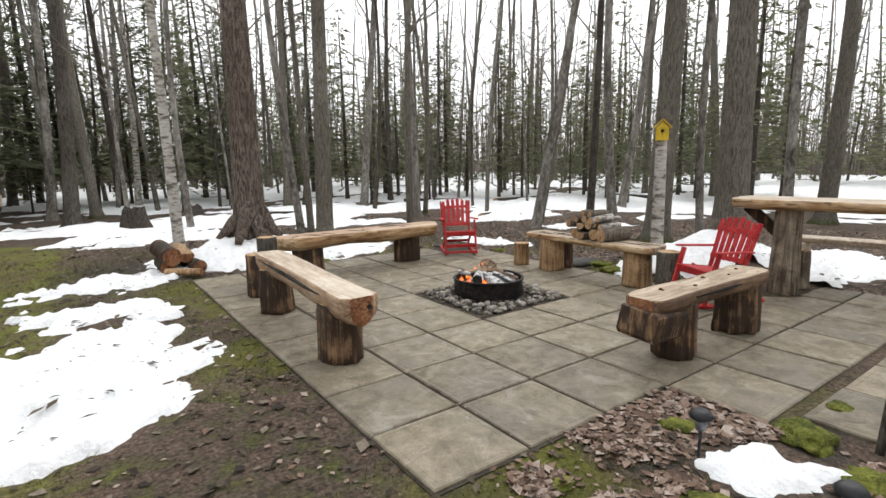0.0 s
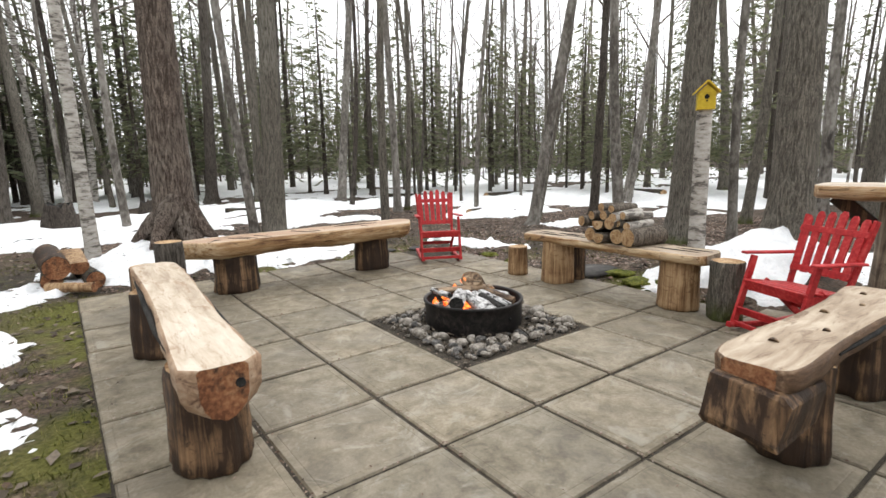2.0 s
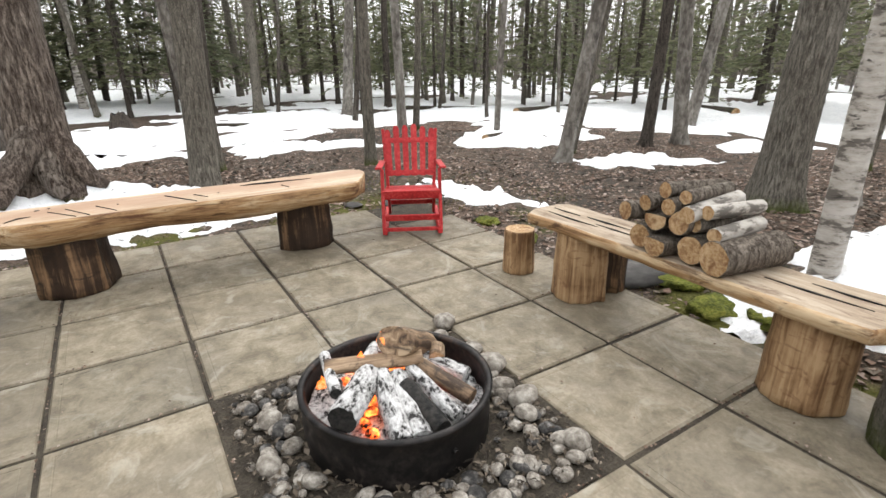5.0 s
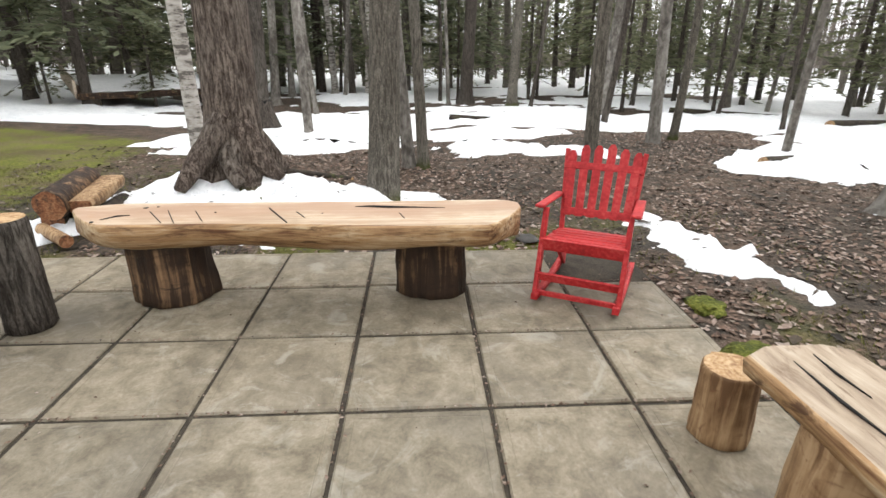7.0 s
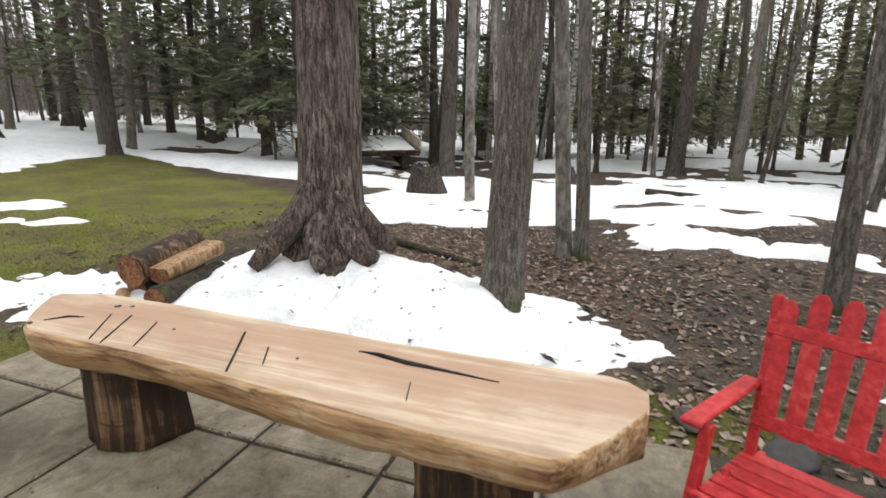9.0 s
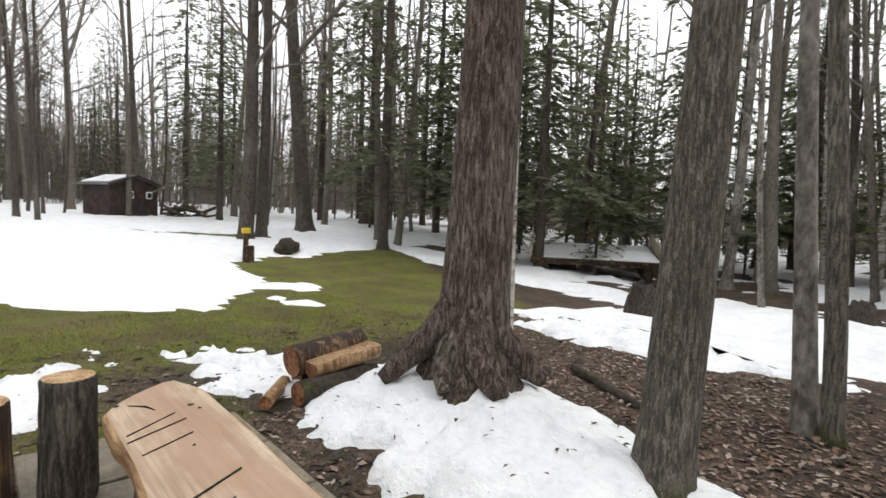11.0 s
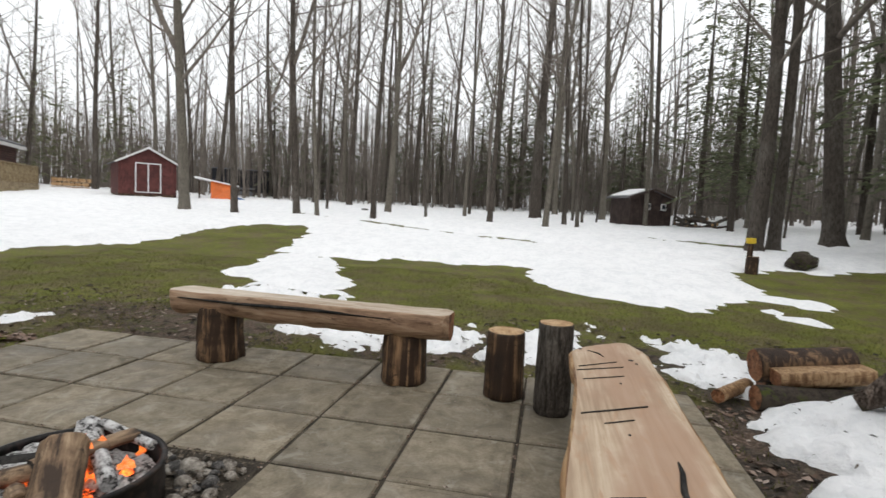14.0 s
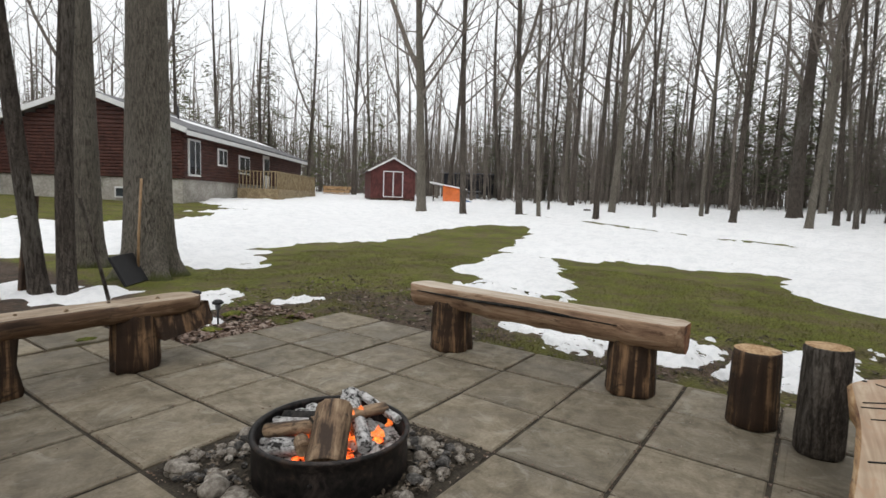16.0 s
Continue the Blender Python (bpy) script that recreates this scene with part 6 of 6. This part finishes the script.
def gable_hut(name, x, y, turn, w, d, e, p, wall, label, lift=0.0, trim=WHITE_TRIM):
    """A small building, its gable front at y = 0 facing -y."""
    t = thing(name, on_ground(x, y, turn, 1, 0.06 - lift), label, "shed")
    bm = bmesh.new()
    pts = [(-w / 2, 0), (w / 2, 0), (w / 2, e), (0, p), (-w / 2, e)]
    lo, hi = [bm.verts.new((a, 0, b)) for a, b in pts], [bm.verts.new((a, d, b)) for a, b in pts]
    bm.faces.new(lo), bm.faces.new(hi[::-1])
    for k in range(5):
        bm.faces.new((lo[k], hi[k], hi[(k + 1) % 5], lo[(k + 1) % 5]))
    bmesh.ops.recalc_face_normals(bm, faces=bm.faces)
    part("wall_body", bm, wall, t)
    sl = math.degrees(math.atan2(p - e, w / 2))
    ln = math.hypot(p - e, w / 2) + 0.22
    for s in (-1, 1):
        part("roof", box((ln, d + 0.4, 0.07), (s * (w / 4 + 0.08), d / 2, (p + e) / 2 + 0.0), (0, s * sl, 0), bevel=0.01), ROOF, t)
        part("roof_edge", box((ln, 0.05, 0.1), (s * (w / 4 + 0.08), -0.2, (p + e) / 2 + 0.0), (0, s * sl, 0), bevel=0.005), trim, t)
    return t, sl, ln


cam_fwd, cam_right = Vector((-0.813, -0.583)), Vector((-0.583, 0.813))


def west_of(depth, side):
    """A place by its distance ahead of and beside the viewpoint at the chair."""
    p = Vector((3.0, 3.2)) + cam_fwd * depth + cam_right * side
    return p.x, p.y


face = math.degrees(math.atan2(0.583, 0.813)) + 90
sx, sy = west_of(34, -3.2)
shed, sl, ln = gable_hut("red_shed", sx, sy, face + 14, 2.9, 3.6, 1.75, 2.55, SHED_RED, "small barn-red shed with white trimmed double door on skids", 0.35)
part("door", box((1.25, 0.05, 1.6), (0.0, -0.03, 0.9), bevel=0.01), SHED_RED, shed, "red double door")
for x in (-0.62, 0.0, 0.62):
    part("door_trim", box((0.06, 0.04, 1.66), (x, -0.07, 0.9), bevel=0.004), WHITE_TRIM, shed)
for z in (0.1, 1.72):
    part("door_trim", box((1.3, 0.04, 0.06), (0, -0.07, z), bevel=0.004), WHITE_TRIM, shed)
part("floor_frame", box((2.9, 3.6, 0.14), (0, 1.8, -0.06), bevel=0.01), LEG_WOOD, shed)
for x in (-1.2, 0.0, 1.2):
    part("support", box((0.14, 3.0, 0.4), (x, 1.8, -0.3), bevel=0.01), LEG_WOOD, shed)
part("roof_snow", box((ln * 0.55, 2.2, 0.05), (1.0, 2.2, 2.2), (0, sl, 0), bevel=0.02), SNOW, shed)
hx, hy = -22.4, 7.7
hut, sl, ln = gable_hut("brown_hut", hx, hy, 90 + 24, 2.1, 1.7, 1.5, 1.85, HUT_BROWN, "dark brown wooden hut with two small white windows", 0.0, HUT_BROWN)
for x in (-0.2, 0.62):
    w = part("window", box((0.26, 0.05, 0.3), (x, -0.03, 1.1), bevel=0.008), WHITE_TRIM, hut, "small white framed window")
    part("pane", box((0.17, 0.02, 0.2), (x, -0.065, 1.1), bevel=0), GLASS, w)
part("roof_snow", box((ln * 0.8, 1.7, 0.06), (-0.62, 0.85, 1.74), (0, -sl, 0), bevel=0.02), SNOW, hut, "snow on one roof slope")
rnd = random.Random(4)
for k in range(34):
    x, y = hx - 0.4 + rnd.uniform(-0.9, 0.6), hy + 2.1 + rnd.uniform(-0.7, 1.0)
    lying_log("brush_log", pose(x, y, height(x, y) + rnd.uniform(0.06, 0.9) * max(0.15, 1 - abs(y - hy - 1.9) / 1.3), 0, rnd.uniform(-25, 25), rnd.uniform(0, 180)), rnd.uniform(0.7, 1.3), rnd.uniform(0.04, 0.08), 640 + k, BARK_DARK, "dark log on a loose wood pile beside the hut", "wood pile by the hut")
# tarp-covered stack and trailer beside the red shed
tx, ty = west_of(36, 0.7)
tarp = thing("tarp_shelter", on_ground(tx, ty, face), "lean-to with a snowy board roof and orange tarp side", "shelter")
bm = bmesh.new()
bmesh.ops.create_grid(bm, x_segments=14, y_segments=10, size=0.5)
for v in bm.verts:
    x, y = v.co.x, v.co.y
    v.co = Vector((x * 1.5 + 0.1, -0.1 - 0.45 * (0.5 - y) ** 1.5 + 0.08 * noise.noise((x * 5, y * 4, 1)), (y + 0.5) * (1.15 - 0.25 * x)))
part("orange_tarp", shade(bm), TARP, tarp, "creased orange tarp")
part("board_roof", box((2.6, 2.0, 0.08), (-0.3, 0.8, 1.25), (0, 10, 0), bevel=0.01), SNOW, tarp, "snow-covered roof boards")
for x in (-1.3, 0.9):
    part("post", box((0.09, 0.09, 1.3), (x, 0.0, 0.62), bevel=0.005), LEG_WOOD, tarp)
part("blue_tarp", blob(0.35, 5, 2, (1.4, 0.8, 0.5), 0.3), BLUE_TARP, tarp, "bunched blue tarp").matrix_basis = pose(0.9, -0.3, 0.12)
rx, ry = west_of(44, 2.2)
tr = thing("cargo_trailer", on_ground(rx, ry, face), "long black enclosed cargo trailer", "trailer")
part("body", box((4.2, 2.0, 1.75), (0, 1.0, 1.35), bevel=0.06), TRAILER, tr)
part("roof_rail", box((4.22, 2.02, 0.07), (0, 1.0, 2.24), bevel=0.01), LENS, tr, "grey roof edge")
part("fender", box((1.5, 0.2, 0.12), (0.3, -0.05, 0.75), bevel=0.03), LENS, tr)
for x in (-0.05, 0.7):
    wheel = part("wheel", tube([(x, -0.14, 0.36), (x, 0.1, 0.36)], [0.34, 0.34], 20), PLASTIC, tr, "black tyre")
    part("rim", tube([(x, -0.155, 0.36), (x, -0.13, 0.36)], [0.17, 0.2], 16), LENS, wheel)
wx, wy = west_of(42, -8.3)
for k in range(30):
    lying_log("stacked_log", pose(wx + rnd.uniform(-0.1, 0.1) + (k % 10 - 5) * 0.18 * cam_right.x * 1.2, wy + (k % 10 - 5) * 0.18 * cam_right.y * 1.2, height(wx, wy) + 0.1 + (k // 10) * 0.28, 0, 0, face - 90), 0.5, 0.13, 700 + k, LEG_PALE, "pale split log in a stacked wood pile", "stacked wood pile")

# mossy boulder, post with yellow cap, tools and garden lights
bo = thing("boulder", on_ground(-11.1, 9.2), "mossy green boulder in the thawed ground", "boulder")
part("rock", blob(0.34, 9, 3, (1.2, 0.9, 0.75), 0.5), MOSSY_LOG, bo).matrix_basis = pose(0, 0, 0.2)
ps = thing("post_stump", on_ground(-10.2, 7.8), "short log post topped with a yellow box", "post")
part("post_body", upright_log(0.13, 0.42, 88, groove=0.06), [LEG_WOOD, END_GRAIN], ps)
part("upper_post", upright_log(0.06, 0.3, 89, groove=0.05), [LEG_WOOD, END_GRAIN], ps).matrix_basis = pose(-0.05, -0.05, 0.42)
part("cap_box", box((0.17, 0.17, 0.13), (-0.05, -0.05, 0.78), bevel=0.01), YELLOW_PAINT, ps, "yellow cap")


def garden_light(x, y):
    t = thing("garden_light", on_ground(x, y, 0, 0.78), "small dark solar garden light on a stake", "garden light", "garden lights")
    part("stake", tube([(0, 0, -0.05), (0, 0, 0.24)], [0.009, 0.012], 8), PLASTIC, t)
    part("lamp_glass", tube([(0, 0, 0.22), (0, 0, 0.31)], [0.03, 0.042], 16), LENS, t, "clear plastic lamp body")
    part("cap", tube([(0, 0, 0.3), (0, 0, 0.315), (0, 0, 0.345), (0, 0, 0.352)], [0.07, 0.075, 0.05, 0.03], 22), PLASTIC, t, "dark round cap with solar cell")
    return t


for x, y in [(0.0, -1.76), (-0.13, -2.4)]:
    garden_light(x, y)
sh = thing("shovel", pose(-0.62, -4.86, height(-0.6, -4.86), 0, -3, 0), "long-handled tool leaning on the big maple", "shovel")
part("handle", tube([(0, 0, 0.02), (0.01, 0, 0.7), (0, 0, 1.5)], [0.02, 0.019, 0.018], 10), TOOL, sh, "pale wooden handle")
pl = thing("dark_board", pose(-0.5, -4.62, height(-0.5, -4.6) + 0.0, 28, 0, 40), "dark flat board leaning against the tree roots", "board")
part("board", box((0.62, 0.04, 0.46), (0, 0, 0.23), bevel=0.01), PLASTIC, pl)
st = thing("walking_stick", pose(0.72, -2.28, height(0.7, -2.3)), "dark bare stick leaning beside the patio", "stick")
part("stick", tube([(0, 0, -0.03), (0.08, 0.0, 0.3), (0.18, 0.02, 0.75), (0.3, 0.02, 1.25)], [0.02, 0.018, 0.017, 0.015], 8), BARK_DARK, st)
for k, (x, y, a) in enumerate([(1.15, -4.4, 24), (0.75, -4.75, -6)]):
    b = thing("leaning_post", pose(x, y, height(x, y), 0, a, 20), "rough weathered board leaning among the trees", "board", "leaning boards")
    part("board", box((0.16, 0.06, 1.25), (0, 0, 0.6), bevel=0.01), GREY_WOOD if k == 0 else LEG_WOOD, b)

# stepping stones and mossy lumps beside the plank bench
for k, (x, y, s) in enumerate([(3.35, 1.75, 0.3), (3.42, 2.3, 0.25), (2.75, 4.36, 0.12), (2.4, 4.5, 0.1)]):
    t = thing("flat_stone", pose(x, y, height(x, y) + 0.02, 0, 0, 30 * k), "flat grey stone set in the ground", "stone", "flat stones")
    part("stone", blob(s, 20 + k, 2, (1.2, 0.85, 0.13), 0.3), DARK_STONE, t)
for k, (x, y, s) in enumerate([(3.25, 1.15, 0.13), (3.3, 0.85, 0.11), (3.4, 1.45, 0.12), (0.62, -2.0, 0.13), (0.4, -2.35, 0.1), (-0.35, -2.0, 0.1), (0.9, -2.75, 0.16), (0.45, 5.3, 0.12), (3.15, 2.75, 0.12), (3.2, 3.3, 0.1), (6.2, 7.1, 0.2), (-0.7, -1.5, 0.05), (0.2, -1.55, 0.08), (1.1, -2.0, 0.07)]):
    t = thing("moss_clump", pose(x, y, height(x, y) + 0.01, 0, 0, 70 * k), "low bright green moss clump on the soil", "moss", "moss clumps")
    part("moss_body", blob(s, 40 + k, 3, (1.3, 1.0, 0.35), 0.5, 2.5), MOSS, t)

# ---------------------------------------------------------------- litter: leaves, twigs, grass
def scatter(name, count, material, label, category, area, test, size, seed, lift=0.004, blade=False):
    g = np.random.default_rng(seed)
    x, y = g.uniform(area[0], area[1], count * 4), g.uniform(area[2], area[3], count * 4)
    slab = (x > -1.22) & (x < 3.05) & (y > -1.22) & (y < 4.27) | (x > 0.6) & (x < 4.3) & (y > -2.4) & (y < 0.0)
    ok = test(x, y) & ~slab & (snow_field(x, y) < 0.0)
    x, y = x[ok][:count], y[ok][:count]
    n = len(x)
    z = terrain(x, y) + lift
    a = g.uniform(0, 2 * np.pi, n)
    s = size * g.uniform(0.5, 1.5, n)
    if blade:
        hgt = s
        w = s * 0.09
        dx, dy = np.cos(a), np.sin(a)
        lx, ly = g.normal(0, 0.5, n) * s, g.normal(0, 0.5, n) * s
        v = np.stack([np.stack([x - dx * w, y - dy * w, z - 0.005], -1), np.stack([x + dx * w, y + dy * w, z - 0.005], -1), np.stack([x + lx, y + ly, z + hgt * 0.8], -1)], 1)
        f = np.arange(n * 3).reshape(n, 3)
        return joined(name, v.reshape(-1, 3), f, material, label, category)
    t1, t2 = g.normal(0, 0.35, n), g.normal(0, 0.35, n)
    asp = g.uniform(0.45, 0.9, n)
    lx, ly = np.cos(a) * s, np.sin(a) * s
    px, py = -np.sin(a) * s * asp, np.cos(a) * s * asp
    lz, pz = s * t1 * 0.6, s * asp * t2 * 0.6
    zz = z + np.abs(lz) + np.abs(pz) * 0.5
    v = np.stack([np.stack([x - lx, y - ly, zz - lz], -1), np.stack([x + px, y + py, zz + np.abs(pz) + 0.1 * s], -1), np.stack([x + lx, y + ly, zz + lz], -1), np.stack([x - px, y - py, zz + np.abs(pz) * 0.6], -1)], 1)
    i = np.arange(n * 4).reshape(n, 4)
    f = np.concatenate([i[:, [0, 1, 2]], i[:, [0, 2, 3]]])
    return joined(name, v.reshape(-1, 3), f, material, label, category)


def leafy(x, y):
    lawn = (x < -1.0) & (y < 7.5)
    keep = np.random.default_rng(3).random(x.shape) < np.where(lawn, 0.04, 0.35 + 0.65 * (fbm(x, y, 0.9, 81) > 0.5))
    return keep


scatter("fallen_leaves", 32000, LEAVES, "dry brown fallen leaves lying on the ground", "leaves", (-2.5, 9.5, -3.2, 11), leafy, 0.021, 1)
scatter("fallen_leaves", 3400, LEAVES, "dry pale leaves heaped beside the patio", "leaves", (-0.9, 1.0, -2.6, -1.22), lambda x, y: fbm(x, y, 2.0, 83) > 0.38, 0.026, 7)
scatter("grass", 52000, GRASS, "short mossy green lawn grass with straw", "grass", (-7.5, -1.1, -6.5, 7.5), lambda x, y: fbm(x, y, 1.4, 91) > 0.3 + 0.3 * smooth(-3.2, -1.4, x), 0.03, 2, 0.0, True)
scatter("grass", 9000, GRASS, "tufts of short grass along the patio edge", "grass", (-1.9, 4.5, -3.4, 5.6), lambda x, y: fbm(x, y, 1.8, 93) > 0.52, 0.035, 4, 0.0, True)
scatter("twig_litter", 5000, DEBRIS, "small twigs and bark bits on the ground", "litter", (-3.5, 7, -3.4, 9), lambda x, y: x < 99, 0.03, 5)


def debris_on_snow():
    g = np.random.default_rng(15)
    x, y = g.uniform(-3.6, 5, 20000), g.uniform(-3, 8, 20000)
    f = snow_field(x, y)
    inside = (x > -1.25) & (x < 4.3) & (y > -2.5) & (y < 4.3)
    ok = (f > 0.06) & ~inside
    x, y, f = x[ok][:900], y[ok][:900], f[ok][:900]
    z = terrain(x, y) + 0.03 + 0.13 * smooth(0, 0.9, f) + 0.02 * smooth(1.2, 0.5, np.hypot(x + 0.1, y - 5.5))
    a, s = g.uniform(0, 6.28, len(x)), g.uniform(0.006, 0.03, len(x)) * np.where(g.random(len(x)) < 0.1, 3.0, 1.0)
    vs, fs = [], []
    for q in range(len(x)):
        i = len(vs)
        c, w = math.cos(a[q]) * s[q], math.sin(a[q]) * s[q]
        vs += [(x[q] - c, y[q] - w, z[q]), (x[q] + w * 0.3, y[q] - c * 0.3, z[q] + 0.006), (x[q] + c, y[q] + w, z[q]), (x[q] - w * 0.3, y[q] + c * 0.3, z[q] + 0.004)]
        fs.append((i, i + 1, i + 2, i + 3))
    joined("twig_litter", vs, fs, DEBRIS, "dark bark bits and leaves lying on the snow", "litter")


debris_on_snow()


def joint_litter():
    """Crumbs of leaf and bark caught in the joints of the patio."""
    g = np.random.default_rng(23)
    vs, fs = [], []
    for q in range(3200):
        along, line = g.uniform(-1.2, 4.2), int(g.integers(-2, 7)) * S
        x, y = (line, along) if q % 2 and line < 3.1 else (min(along, 3.0), line)
        if -1.2 < x < 3.05 and -1.2 < y < 4.2 and not (0.62 < x < 1.83 and 0.62 < y < 1.83):
            x, y, s, a = x + g.normal(0, 0.006), y + g.normal(0, 0.006), g.uniform(0.004, 0.011), g.uniform(0, 6.28)
            if g.random() < 0.12:
                x, y = x + g.normal(0, 0.15), y + g.normal(0, 0.15)
            c, w, i = math.cos(a) * s, math.sin(a) * s, len(vs)
            vs += [(x - c, y - w, 0.004), (x + w * 0.6, y - c * 0.6, 0.009), (x + c, y + w, 0.005), (x - w * 0.6, y + c * 0.6, 0.007)]
            fs.append((i, i + 1, i + 2, i + 3))
    joined("twig_litter", vs, fs, LEAVES, "crumbs of leaf and bark in the joints of the patio", "litter")


joint_litter()


def pit_litter():
    """Charcoal, ash flakes and twigs between the stones of the fire pit."""
    g = np.random.default_rng(29)
    vs, fs = [], []
    for q in range(2600):
        x, y = g.uniform(0.64, 1.8), g.uniform(0.64, 1.8)
        if math.hypot(x - PIT.x, y - PIT.y) < 0.37:
            continue
        s, a, b, z = g.uniform(0.006, 0.022), g.uniform(0, 6.28), g.uniform(0.15, 0.6), g.uniform(0.004, 0.022)
        c, w, i = math.cos(a) * s, math.sin(a) * s, len(vs)
        vs += [(x - c, y - w, z), (x + w * b, y - c * b, z + 0.008), (x + c, y + w, z + g.uniform(0, 0.01)), (x - w * b, y + c * b, z + 0.006)]
        fs.append((i, i + 1, i + 2, i + 3))
    joined("twig_litter", vs, fs, DEBRIS, "charcoal and twig bits between the pit stones", "litter")


pit_litter()
